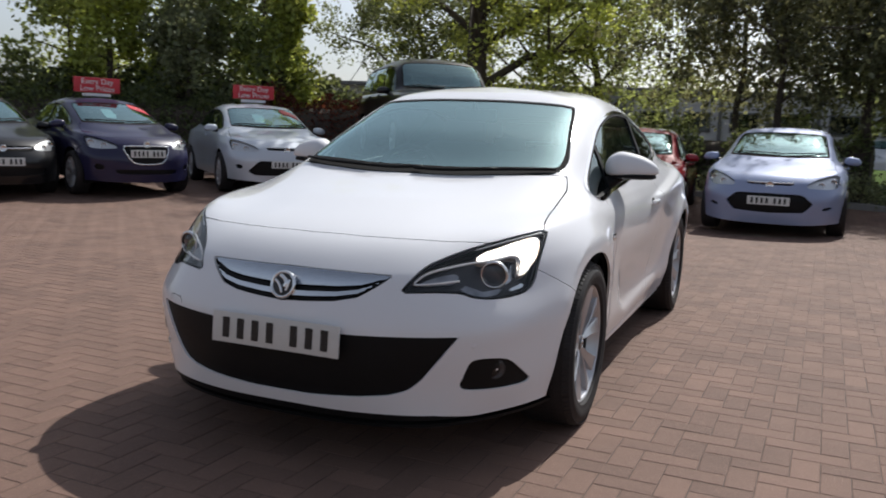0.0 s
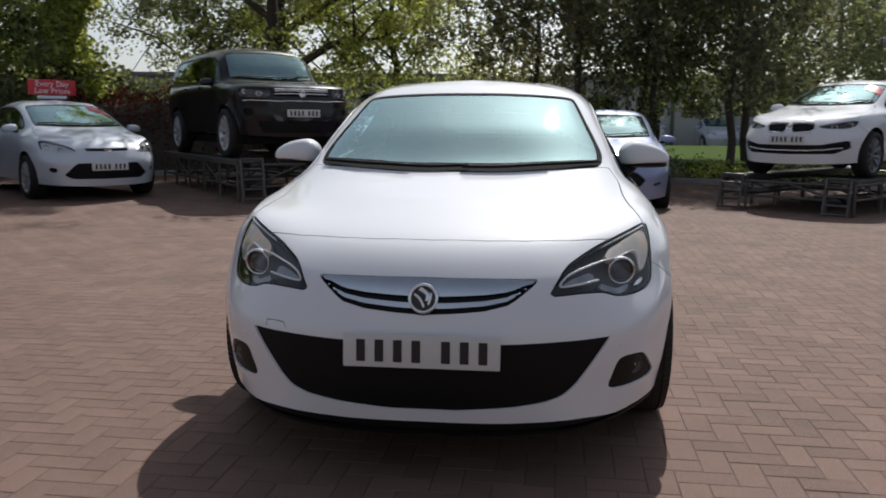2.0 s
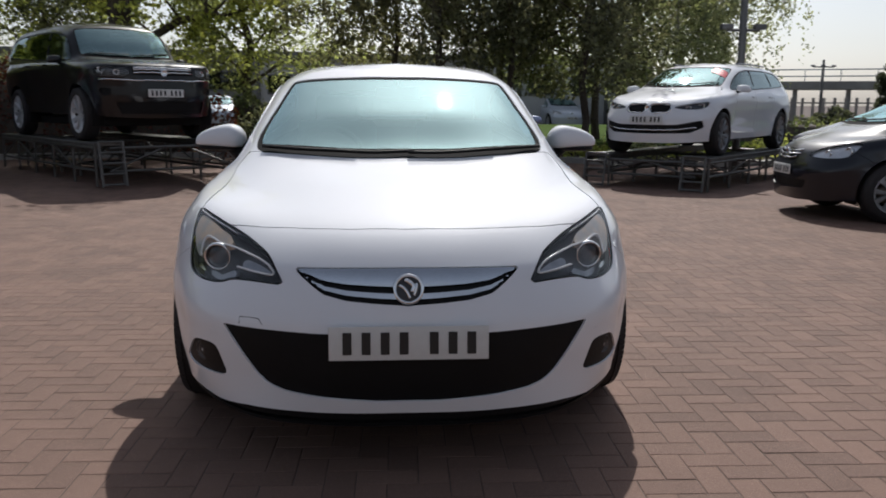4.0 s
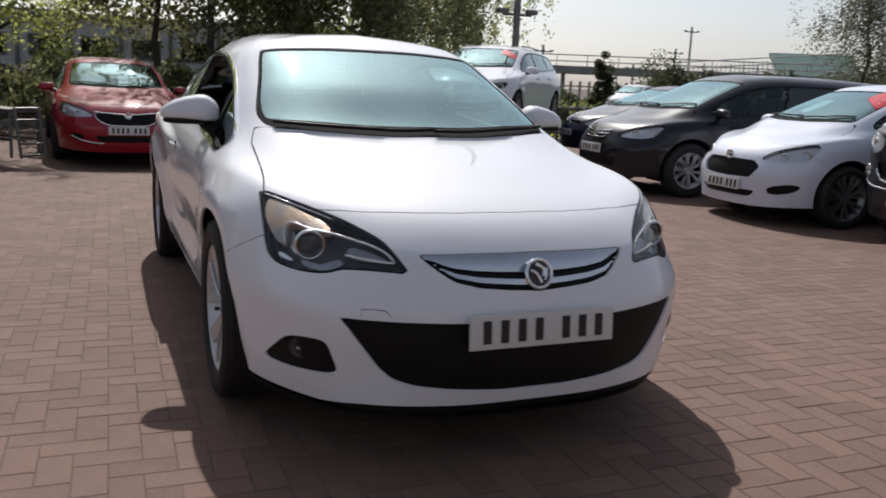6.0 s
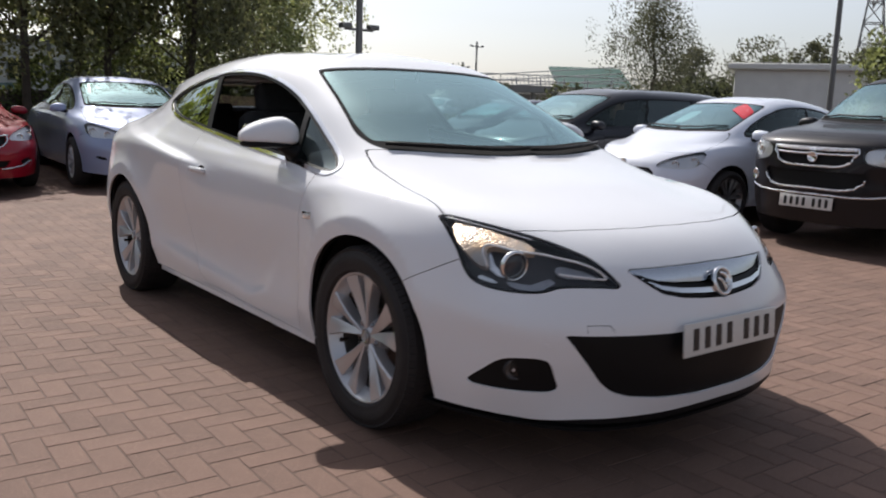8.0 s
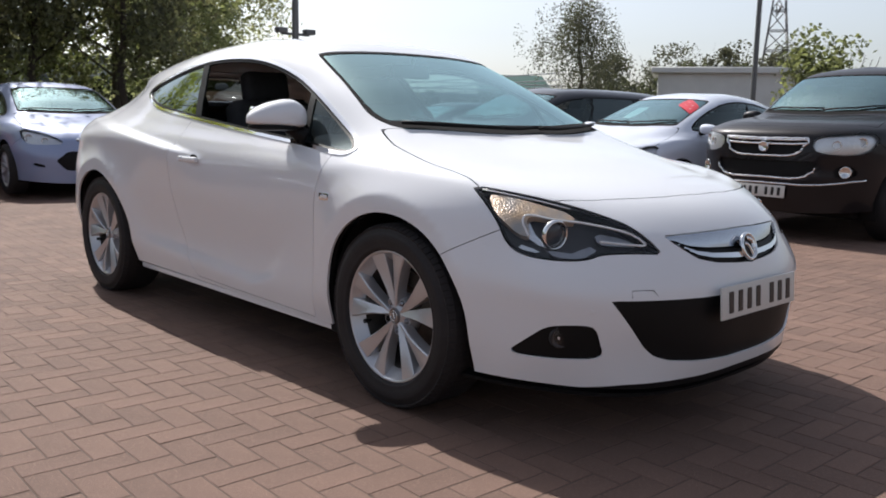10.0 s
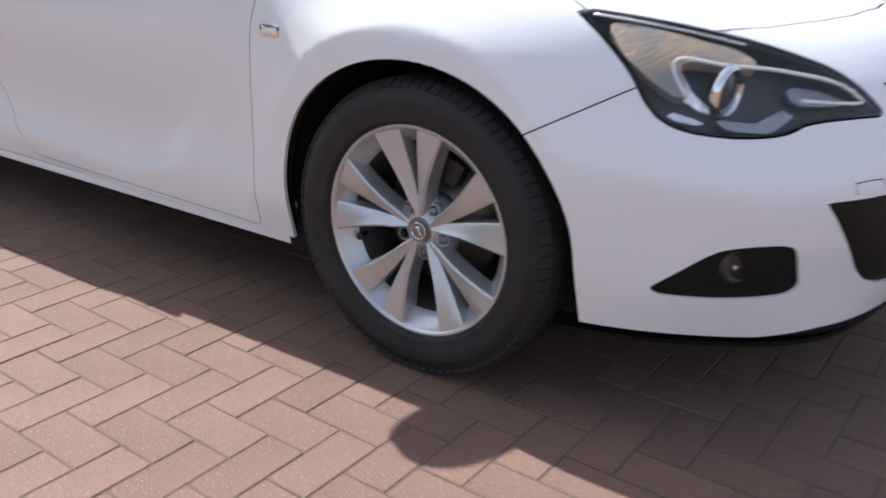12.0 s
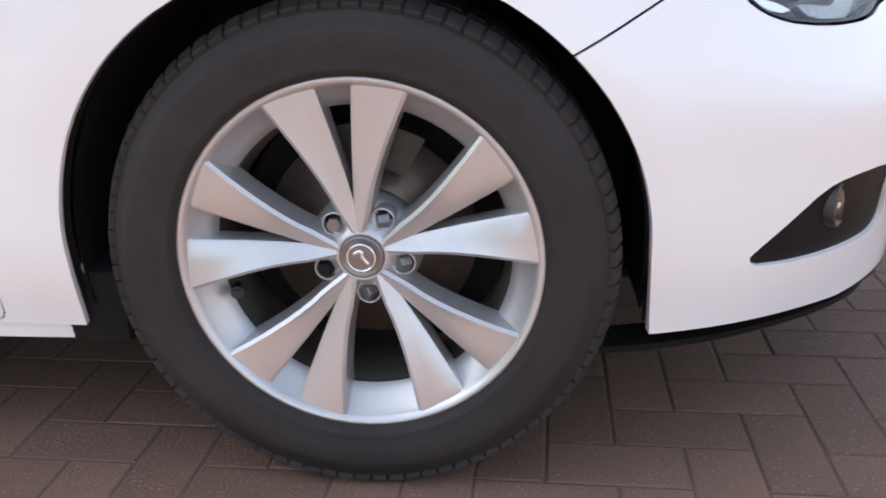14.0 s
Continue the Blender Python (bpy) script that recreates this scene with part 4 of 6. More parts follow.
        proj = pose(s * .672, -.583, .691, 6, 0, s * 10)
        V, F = lathe([(-.006, .051), (.004, .051), (.009, .048), (.010, .045), (.006, .042), (-.004, .040)], 40)
        o = put("projector_ring", mesh_of(V, F), CHROME, lamp_thing)
        o.matrix_basis = proj @ pose(0, 0, 0, 0, 0, -90)
        V, F = lathe([(-.004, .041), (.004, .033), (.009, .019), (.010, .001)], 28)
        o = put("projector_lens", mesh_of(V, F), PROJECTOR, lamp_thing, "dark projector lens")
        o.matrix_basis = proj @ pose(0, 0, 0, 0, 0, -90)
        fl = pose(s * .722, -.664, .370, 0, 0, s * 34)
        V, F = lathe([(-.02, .036), (-.001, .035), (.001, .032), (-.002, .029), (-.008, .018), (-.010, .001)], 28)
        o = put("fog_lamp", mesh_of(V, F), LAMP_BLACK, car, "round dark fog lamp")
        o.matrix_basis = fl @ pose(0, 0, 0, 0, 0, -90)
        V, F = lathe([(-.001, .030), (.002, .018), (.003, .001)], 24)
        put("fog_lens", mesh_of(V, F), LENS, o)
        V, F = lathe([(-.0075, .026), (-.0085, .016), (-.0095, .001)], 20)
        put("fog_reflector", mesh_of(V, F), DIM_RIBBED, o)
        # pale knob painted in as the glint at the lamp's centre
        V, F = lathe([(-.009, .010), (-.002, .009), (.000, .001)], 14)
        put("fog_glint", mesh_of(V, F), CLEAR, o)
        # door mirror
        mir = thing("door_mirror", pose(s * .893, .765, 1.047, 0, 0, s * 8))
        mir.parent = car
        bm = ball(bmesh.new(), 1, 1, 1, None, 36, 24)
        for vert in bm.verts:
            x, y, z = vert.co
            x, y = math.copysign(abs(x) ** .62, x), math.copysign(abs(y) ** .7, y)
            out = x * s
            rise = .084 * (1 - .50 * max(0, (out + .45) / 1.45) ** 1.3) * (1 - .25 * max(0, -out - .55))
            z = abs(z) ** .80 * rise if z > 0 else -abs(z) ** .45 * (.034 - .010 * out)
            vert.co = (x * .128, y * (.085 if y < 0 else .034) * (1 - .16 * out), z - .006 * max(0, out) ** 1.5)
        part("mirror_shell", bm, WHITE, mir, "white mirror shell")
        bm = ball(bmesh.new(), 1, 1, 1, None, 28, 14)
        for vert in bm.verts:
            x, y, z = vert.co
            vert.co = (math.copysign(abs(x) ** .7, x) * .119, y * .079 - .003, math.copysign(abs(z) ** .6, z) * .016 - .036)
        part("mirror_base", bm, BLACK_TRIM, mir)
        bm = box(bmesh.new(), .19, .006, .080, pose(0, .034, .008), .02, 3)
        part("mirror_glass", bm, CHROME, mir)
        bm = rod(bmesh.new(), (-s * .05, -.01, -.040), (-s * .118, -.045, -.075), .024, 12, .038)
        part("mirror_arm", bm, BLACK_TRIM, mir)
        # door handle, side repeater
        handle = thing("door_handle", pose(s * .903, 1.56, .838))
        handle.parent = car
        bm = box(bmesh.new(), .022, .140, .026, pose(0, -.022, 0), .011, 3)
        part("grip", bm, WHITE, handle)
        bm = box(bmesh.new(), .022, .042, .027, pose(0, .072, 0), .010, 3)
        part("lock_cover", bm, WHITE, handle)
        # dark ellipsoid stands in for the shaded hollow behind the grip
        bm = ball(bmesh.new(), .010, .062, .030, pose(-s * .018, -.022, -.004), 20, 12)
        part("scoop_shade", bm, DARK, handle)
        bm = box(bmesh.new(), .012, .066, .030, pose(s * .897, .405, .748), .005, 2)
        rp = part("side_repeater", bm, CHROME, car, "small chrome and black side repeater")
        bm = box(bmesh.new(), .006, .044, .013, pose(s * .902, .403, .749), .003, 2)
        part("repeater_lens", bm, CLEAR, rp)
        # arch liners
        for yc, r in ((.012, .396), (2.70, .396)):
            V, F = [], []
            for x in (s * .845, s * .50):
                for k in range(29):
                    a = radians(-13 + 206 * k / 28)
                    V.append((x, yc + r * math.cos(a), .345 + r * math.sin(a)))
            for k in range(28):
                F.append((k, k + 1, 29 + k + 1, 29 + k))
            V += [(s * .52, yc + r * math.cos(radians(-13 + 206 * k / 28)), .345 + r * math.sin(radians(-13 + 206 * k / 28))) for k in range(29)]
            F.append(tuple(range(58, 87)))
            put("arch_liner", mesh_of(V, F), DARK, car)
        wheel(car, (s * .893, 0, .340), s, .343, .2435, .225)
        wheel(car, (s * .893, 2.695, .340), s, .343, .2435, .225)
        bm = box(bmesh.new(), .05, 1.88, .03, pose(s * .812, 1.36, .208), .010, 2)
        part("side_skirt", bm, WHITE, car)
    # under the car
    bm = box(bmesh.new(), 1.16, 3.5, .10, pose(0, 1.30, .26), .02)
    part("underbody", bm, DARK, car)
    bm = box(bmesh.new(), 1.52, 1.74, .05, pose(0, 1.36, .215), .02)
    part("floor_pan", bm, DARK, car)
    for x in (-.765, .765):
        bm = box(bmesh.new(), .15, .10, .12, pose(x, .405, .245), .02, 2)
        part("mud_guard", bm, DARK, car)
    low = clip(full, np.where(full[0][:, 6] < 4.2, .10 - full[0][:, 7], -1))
    lip = low[0].copy()
    lip[:, 2] -= .034
    lip[:, 1] += .016
    panel("front_lip", (lip, low[1]), BLACK_TRIM, car, -.010, .05, True, "black lower front lip")
    bm = box(bmesh.new(), 1.10, .40, .02, pose(0, -.50, .190), .005)
    part("undertray", bm, DARK, car)
    # wipers and cowl
    SA = screen[0]
    for x0, x1, v0, v1 in ((-.62, .06, 8.07, 8.09), (.03, .64, 8.07, 8.08)):
        arm = thing("wiper", None)
        arm.parent = car
        pts = []
        for k in range(13):
            x, vv = x0 + (x1 - x0) * k / 12, v0 + (v1 - v0) * k / 12
            near = np.argsort(np.hypot(SA[:, 0] - abs(x), (SA[:, 7] - vv) * .25))[:4]
            q = SA[near, :6].mean(0)
            pts.append((x, q[1] + .016 * q[4], q[2] + .016 * q[5]))
        pts = smooth_path(pts[::3], 4)
        put("wiper_blade", tube([tuple(p) for p in pts], .008), BLACK_TRIM, arm)
        put("wiper_arm", tube([(p[0], p[1] - .016, p[2] + .002) for p in pts[: len(pts) * 2 // 3]], .006), BLACK_TRIM, arm)
    # tow-eye cover line
    run = ray_to(bumper, [(.566, .507), (.564, .528), (.53, .529), (.497, .528), (.482, .507)], (8, 10), .0003)
    put("tow_cover_seam", tube([(-p[0], p[1], p[2]) for p in run], .0014), DARK, car)
    # round parking sensors
    q = ray_to(bumper, [(.667, .462)], (8, 10), .0)[0]
    for s in (-1, 1):
        V, F = lathe([(-.004, .0115), (.0012, .0115), (.0016, .0105), (.0004, .0095), (.0012, .0085), (.0014, .001)], 20)
        o = put("parking_sensor", mesh_of(V, F), WHITE, car)
        o.matrix_basis = pose(s * q[0], q[1], q[2], 0, 0, s * 38 - 90)
    cabin_for(car)
    return car


def cabin_for(car, w=1.0, belt=.95, right_hand=True):
    """Seats, dash and wheel behind the glass."""
    bm = box(bmesh.new(), 1.36 * w, .50, .16, pose(0, .58, .92, -6, 0, 0), .05, 3)
    box(bm, 1.30 * w, .25, .3, pose(0, .80, .75), .05, 2)
    part("dashboard", bm, DASH, car)
    s = -1 if right_hand else 1
    bm = bmesh.new()
    pts = [(s * .36 * w + .185 * math.cos(a), .86 + .05 * math.sin(a), .93 + .175 * math.sin(a)) for a in np.linspace(0, 2 * math.pi, 28, endpoint=False)]
    put("steering_wheel", tube(pts, .016, 8, True), CABIN, car)
    for x in (-.36 * w, .36 * w):
        bm = box(bmesh.new(), .50, .52, .16, pose(x, 1.30, .50, 6, 0, 0), .06, 3)
        box(bm, .48, .15, .64, pose(x, 1.62, .82, -16, 0, 0), .06, 3)
        box(bm, .26, .10, .17, pose(x, 1.735, 1.20, -12, 0, 0), .04, 3)
        part("front_seat", bm, SEAT, car)
    bm = box(bmesh.new(), 1.24 * w, .5, .2, pose(0, 2.25, .50), .06, 2)
    box(bm, 1.20 * w, .15, .55, pose(0, 2.52, .80, -22, 0, 0), .06, 2)
    for x in (-.36 * w, .36 * w):
        box(bm, .24, .09, .13, pose(x, 2.64, 1.10, -14, 0, 0), .03, 2)
    part("rear_seat", bm, SEAT, car)
    bm = box(bmesh.new(), .24, .035, .07, pose(0, .95, 1.285), .015, 2)
    rod(bm, (0, .95, 1.29), (0, .92, 1.35), .012)
    part("rear_view_mirror", bm, CABIN, car)
    bm = box(bmesh.new(), 1.3 * w, 3.0, .04, pose(0, 1.5, .36), .01)
    part("cabin_floor", bm, DARK, car)


white_coupe()


# ---- the parked cars ----
def warp_of(fo, wb, ro, width, height, sill=.19, nose=.70, belt=1.0, cowl=.09, header=.97, roof_end=None, tail=None, tumble=0.0, blunt=0.0):
    """Takes the coupe's hull to another car's proportions."""
    roof_end = roof_end if roof_end is not None else wb + ro - .60
    tail = tail if tail is not None else wb + ro - .15

    def warp(S):
        x, y, z = S[..., 0], S[..., 1], S[..., 2]
        v = np.linspace(0, 12, S.shape[0])[:, None] + 0 * x
        u = np.linspace(0, 14, S.shape[1])[None, :] + 0 * x
        w = np.clip((v - 6.5) / 2, 0, 1)
        w = w * w * (3 - 2 * w)
        low = np.interp(y, [-.945, 0, 2.7, 3.54], [-fo, 0, wb, wb + ro])
        up = np.interp(y, [.09, .97, 2.96, 3.37], [cowl, header, roof_end, tail]) + np.where(y < .09, (y - .09), 0) + np.where(y > 3.37, y - 3.37, 0)
        yy = low * (1 - w) + up * w
        yy = yy - blunt * np.exp(-((v - 5.3) / 1.6) ** 2) * np.clip((4.2 - u) / 1.5, 0, 1)
        zz = np.interp(z, [.185, .70, 1.0, 1.48], [sill, nose, belt, height])
        xx = x * width / 1.84 * (1 + tumble * np.clip((v - 7.5) / 3, 0, 1))
        return np.stack([xx, yy, zz], -1)

    return warp


SWEPT = [(.42, .640), (.45, .69), (.53, .745), (.66, .79), (.80, .825), (.806, .70), (.775, .640), (.65, .628), (.52, .636)]
DLO5 = [(2.78, 1.115), (2.2, 1.025), (1.2, .985), (.50, .965), (.42, .985), (.62, 1.12), (.95, 1.265), (1.25, 1.330), (1.7, 1.350), (2.2, 1.318), (2.6, 1.25)]
DLO_BOX = [(2.99, 1.12), (2.90, 1.065), (2.2, 1.025), (1.2, .985), (.50, .965), (.42, .985), (.62, 1.12), (.95, 1.265), (1.25, 1.328), (1.7, 1.345), (2.4, 1.338), (2.76, 1.318), (2.90, 1.24)]


def parked_car(label, m, warp, colour, tyre=.32, wheel_r=.225, lamp=SWEPT, grille=(), chrome_grille=(), intake=(), fog=(), plate=(.45, 0), dlo=DLO5, posts=((1.42, 1.50), (2.2, 2.3)), alloy=None, pairs=5, roof_bars=False, chrome_fog=False, sticker=False, spread=17.0, detail=5, dark_lamp=False, base=HULL, bonnet_bars=0, rings=()):
    car = thing("car", m, label, "car", "parked cars")
    M = hull(detail, warp, None, base)
    wb = float(warp(np.array([[[.9, 2.7, .3]], [[.9, 2.7, .3]]]))[0, 0, 1])
    half = float(np.abs(M[0][:, 0]).max())
    arch_r = tyre + .045
    # clip the arches in the car's own metres
    for yc in (0, wb):
        A = M[0]
        f = np.hypot(A[:, 1] - yc, A[:, 2] - tyre - .01) - arch_r
        M = clip(M, np.where(A[:, 8] < .55, 1, f))
    arch = M
    u, v = M[0][:, 6], M[0][:, 7]
    screen, M = split(M, np.minimum.reduce([(v - 8.08) * .22, (9.85 - v) * .2, (3.86 - u) * .12]), 0)
    u, v = M[0][:, 6], M[0][:, 7]
    rear, M = split(M, np.minimum.reduce([(v - 8.15) * .2, (9.85 - v) * .2, (u - 12.1) * .12]), 0)
    D = rounded(dlo, 1)
    ok = (M[0][:, 6] > 4.2) & (M[0][:, 6] < 12.6)
    window, M = split(M, np.where(ok, sdf(yz(M), D), -1), 0)
    seal, window = split(window, .016 - sdf(yz(window), D), 0)
    panel("window_seal", seal, BLACK_TRIM, car, .0, .01, False)
    for a, b in posts:
        post, window = split(window, .028 - abs(line(yz(window), (a, .95), (b, 1.35))), 0)
        panel("window_post", post, BLACK_TRIM, car, 0, .01, False)
    panes, rest_w = [], window
    for a, b in posts:
        pane, rest_w = split(rest_w, line(yz(rest_w), (a, .95), (b, 1.35)), 0)
        panes.append(pane)
    for pane in (*panes, rest_w):
        panel("side_window", pane, DARK_GLASS if pane is not panes[0] else SIDE_GLASS, car, -.005, 0, False)
    panel("windscreen", screen, GLASS, car, -.004, 0, True)
    su, sv = screen[0][:, 6], screen[0][:, 7]
    band, _ = split(screen, np.maximum.reduce([.036 - (sv - 8.08) * .22, .020 - (3.86 - su) * .12, .012 - (9.85 - sv) * .2]), 0)
    panel("screen_border", band, DARK, car, -.001, 0, True)
    for x0, x1 in ((-.60, .02), (.02, .60)):
        run = []
        for k in range(5):
            x = x0 + (x1 - x0) * k / 4
            near = np.argsort(np.hypot(screen[0][:, 8] - abs(x), (sv - 8.28 - .03 * k) * .25))[:3]
            q = screen[0][near, :6].mean(0)
            run.append((math.copysign(q[0], x), q[1] + .012 * q[4], q[2] + .012 * q[5]))
        put("wiper", tube(run, .009), BLACK_TRIM, car)
    panel("rear_window", rear, DARK_GLASS, car, -.004, 0, True)
    front = lambda k: (k[0][:, 9] < -.15) & (k[0][:, 7] < 7.3)
    L = rounded(lamp, 1)
    lamps, M = split(M, np.where(front(M), sdf(xz(M), L), -1), 0)
    cuts = []
    for poly, name in [(p, "grille") for p in grille] + [(p, "intake") for p in intake] + [(p, "fog_recess") for p in fog]:
        piece, M = split(M, np.where(M[0][:, 9] < -.3, sdf(xz(M), poly), -1), 0)
        cuts.append((piece, name, poly))
    BON = [(-.3, -.706), (.2, -.69), (.325, -.662), (.5, -.60), (.634, -.535), (.715, -.45), (.778, -.352), (.757, -.25), (.738, -.10), (.726, .05), (.722, .19), (.705, .26), (.675, .35), (-.3, .5)]
    v = M[0][:, 7]
    bonnet, M = split(M, np.where((v > 4.6) & (v < 8.6), np.minimum(sdf(xy(M), BON), (8.0 - v) * .3), -1), .0025)
    P = yz(M)
    fb = np.where(M[0][:, 9] > -.15, -1, -((P[:, 1] - .606) + .545 * (P[:, 0] + .273)))
    fb = np.where((M[0][:, 6] < 3.2) & (M[0][:, 7] < 6.6), np.maximum(fb, .05), fb)
    bumper, M = split(M, fb, .002)
    # doors by shut lines
    doors = []
    edges = [.50] + ([1.42, 2.22] if len(posts) > 1 else [1.75])
    for a, b in zip(edges[:-1], edges[1:]):
        f = np.where((M[0][:, 8] > .5) & (M[0][:, 7] > .3) & (M[0][:, 7] < 8.6), np.minimum.reduce([M[0][:, 9] - a, b - M[0][:, 9], (7.75 - M[0][:, 7]) * .12]), -1)
        door, M = split(M, f, .0025)
        doors.append(door)
    panel("bonnet", bonnet, colour, car, 0, .012, True)
    panel("front_bumper", bumper, colour, car, 0, .026, True)
    for door in doors:
        panel("door", door, colour, car, 0, .012, False)
    panel("body", M, colour, car, 0, .012, True)
    core = clip(arch, 8.0 - arch[0][:, 7])
    core = clip(core, np.where(front(core), -sdf(xz(core), L) + .004, 1))
    core = clip(core, np.where(core[0][:, 8] > .5, -sdf(yz(core), D), 1))
    panel("inner_body", core, DARK, car, -.035, 0, True)
    for piece, name, poly in cuts:
        if len(piece[0]):
            panel(name, piece, BLACK_TRIM, car, -.02, 0, name != "fog_recess")
            if chrome_fog and name == "fog_recess":
                c = piece[0][:, POS].mean(0)
                for s in (-1, 1):
                    V, F = lathe([(-.03, .052), (.010, .054), (.014, .046), (-.006, .030), (-.010, .001)], 20)
                    o = put("fog_lamp", mesh_of(V, F), REFLECTOR, car, "round bright fog lamp")
                    o.matrix_basis = pose(s * c[0], c[1] - .002, c[2], 0, 0, s * 24 - 90)
    for k, poly in enumerate(chrome_grille):
        pts = [p for p in poly]
        path = ray_to(arch, smooth_path([(a, b, 0) for a, b in pts], 5)[:, :2], (8, 10), .004, False)
        path = [(-q[0], q[1], q[2]) for q in path[::-1]] + [tuple(q) for q in path]
        # the traced points take the car's own place
        put("chrome_bar", tube(path, .011), CHROME, car, "chrome grille bar")
    for poly in rings:
        loop = np.array(poly, float)
        loop = np.concatenate([loop, loop[:1]])
        path = ray_to(arch, smooth_path([(a, b, 0) for a, b in loop], 4)[:-1, :2], (8, 10), .004, False)
        for s in (-1, 1):
            put("grille_frame", tube([(s * q[0], q[1], q[2]) for q in path], .010, 6, True), CHROME, car, "chrome grille frame")
    for k in range(bonnet_bars):
        # letters along the bonnet's front edge, as plain bars
        q = ray_to(arch, [(.36 * (k - (bonnet_bars - 1) / 2) / bonnet_bars * 2, .855)], (8, 10), .004, False)[0] if k >= bonnet_bars / 2 else ray_to(arch, [(-.36 * (k - (bonnet_bars - 1) / 2) / bonnet_bars * 2, .855)], (8, 10), .004, False)[0] * np.array((-1, 1, 1))
        part("letter_bar", box(bmesh.new(), .036, .010, .028, pose(q[0], q[1], q[2], -35, 0, 0), .002), CHROME, car)
    for s in (-1, 1):
        lt = thing("headlamp")
        lt.parent = car
        put("lens", shell(lamps, 0, 0, (s,)), LENS, lt)
        put("housing", shell(lamps, -.03, -.03, (s,)), LAMP_BLACK if dark_lamp else LAMP_SILVER, lt)
        c = lamps[0][:, POS].mean(0)
        n = lamps[0][:, NOR].mean(0)
        for k, (dx, r) in enumerate(((.10, .046), (-.05, .040))):
            V, F = lathe([(-.02, r), (.012, r), (.014, r * .85), (-.01, r * .6), (-.015, .001)], 20)
            o = put("reflector", mesh_of(V, F), REFLECTOR, lt)
            q = ray_to(lamps, [(float(lamps[0][:, 8].mean()) + dx, float(lamps[0][:, 10].mean()) + (.012 if dx > 0 else -.02))], (8, 10), -.032, False)[0]
            o.matrix_basis = pose(s * q[0], q[1], q[2], 0, 0, s * 22 - 90)
        mz = float(warp(np.array([[[.83, .6, .99]], [[.83, .6, .99]]]))[0, 0, 2])
        my = float(screen[0][:, 1].min()) + .42
        mir = thing("door_mirror", pose(s * (half + .015), my, mz))
        mir.parent = car
        bm = ball(bmesh.new(), 1, 1, 1, None, 20, 14)
        for vert in bm.verts:
            x, y, z = (math.copysign(abs(c) ** .78, c) for c in vert.co)
            vert.co = (x * .108, y * .062, z * (.064 if z > 0 else .050) - .010 * x * s)
        part("mirror_shell", bm, colour, mir)
        bm = rod(bmesh.new(), (-s * .05, .01, -.03), (-s * .14, .02, -.05), .025, 8)
        part("mirror_arm", bm, BLACK_TRIM, mir)
        for k, yd in enumerate([1.30] + ([2.1] if len(posts) > 1 else [])):
            q = ray_to(arch, [(yd, .86)], (9, 10), .012)[0]
            q = arch[0][np.argmin(np.hypot(arch[0][:, 9] - yd, arch[0][:, 10] - .86)), :6]
            bm = box(bmesh.new(), .025, .17, .026, pose(s * (q[0] + .008), q[1], q[2]), .010, 2)
            part("door_handle", bm, colour, car)
        for yc in (0, wb):
            r, z0 = arch_r + .006, tyre + .01
            V, F = [], []
            for x in (s * (half - .08), s * (half - .42)):
                V += [(x, yc + r * math.cos(radians(-24 + 12 * k)), z0 + r * math.sin(radians(-24 + 12 * k))) for k in range(20)]
            F = [(k, k + 1, 20 + k + 1, 20 + k) for k in range(19)] + [tuple(range(20, 40))]
            put("arch_liner", mesh_of(V, F), DARK, car)
            wheel(car, (s * (half - .025), yc, tyre - .002), s, tyre, wheel_r, .20, pairs, spread, 98 + 20 * (s + yc), alloy, False, 32)
    ctr = arch[0][np.argsort(np.hypot(arch[0][:, 8], arch[0][:, 10] - plate[0]) + 9 * (arch[0][:, 9] > 0))[:4], :6].mean(0)
    plate_on(car, (0, ctr[1] - .012 - plate[1], ctr[2]), -3)
    ctr = arch[0][np.argsort(np.hypot(arch[0][:, 8], arch[0][:, 10] - (.655 if not plate[0] > .55 else .70)) + 9 * (arch[0][:, 9] > 0))[:4], :6].mean(0)
    V, F = lathe([(-.006, .048), (.008, .050), (.012, .040), (.006, .036), (.006, .001)], 24)
    o = put("badge", mesh_of(V, F), CHROME, car)
    o.matrix_basis = pose(0, ctr[1] - .004, ctr[2], 0, 0, -90)
    bm = box(bmesh.new(), half * 1.5, wb + .9, .12, pose(0, wb / 2, .27), .02)
    part("underbody", bm, DARK, car)
    # cabin
    sy, sz = float(screen[0][:, 1].min()), float(screen[0][:, 2].min())
    top = float(arch[0][:, 2].max())
    bm = box(bmesh.new(), half * 1.5, .5, .14, pose(0, sy + .42, sz - .07), .04, 2)
    part("dashboard", bm, CABIN, car)
    for x in (-.36, .36):
        bm = box(bmesh.new(), .48, .14, .62, pose(x, sy + 1.45, sz - .12, -14, 0, 0), .05, 2)
        box(bm, .26, .09, .16, pose(x, sy + 1.55, sz + .25, -10, 0, 0), .03, 2)
        box(bm, .48, .5, .14, pose(x, sy + 1.15, sz - .42), .04, 2)
        part("front_seat", bm, SEAT, car)
    bm = box(bmesh.new(), 1.2, .14, .55, pose(0, sy + 2.3, sz - .12, -18, 0, 0), .05, 2)
    part("rear_seat", bm, SEAT, car)
    pts = [(-.36 + .18 * math.cos(a), sy + .72 + .05 * math.sin(a), sz + .02 + .17 * math.sin(a)) for a in np.linspace(0, 2 * math.pi, 20, endpoint=False)]
    put("steering_wheel", tube(pts, .015, 6, True), CABIN, car)
    head = screen[0][np.argmin(np.hypot(screen[0][:, 8], (screen[0][:, 7] - 9.55) * .3)), :3]
    part("rear_view_mirror", box(bmesh.new(), .22, .03, .06, pose(0, head[1] + .10, head[2] - .05), .012, 2), CABIN, car)
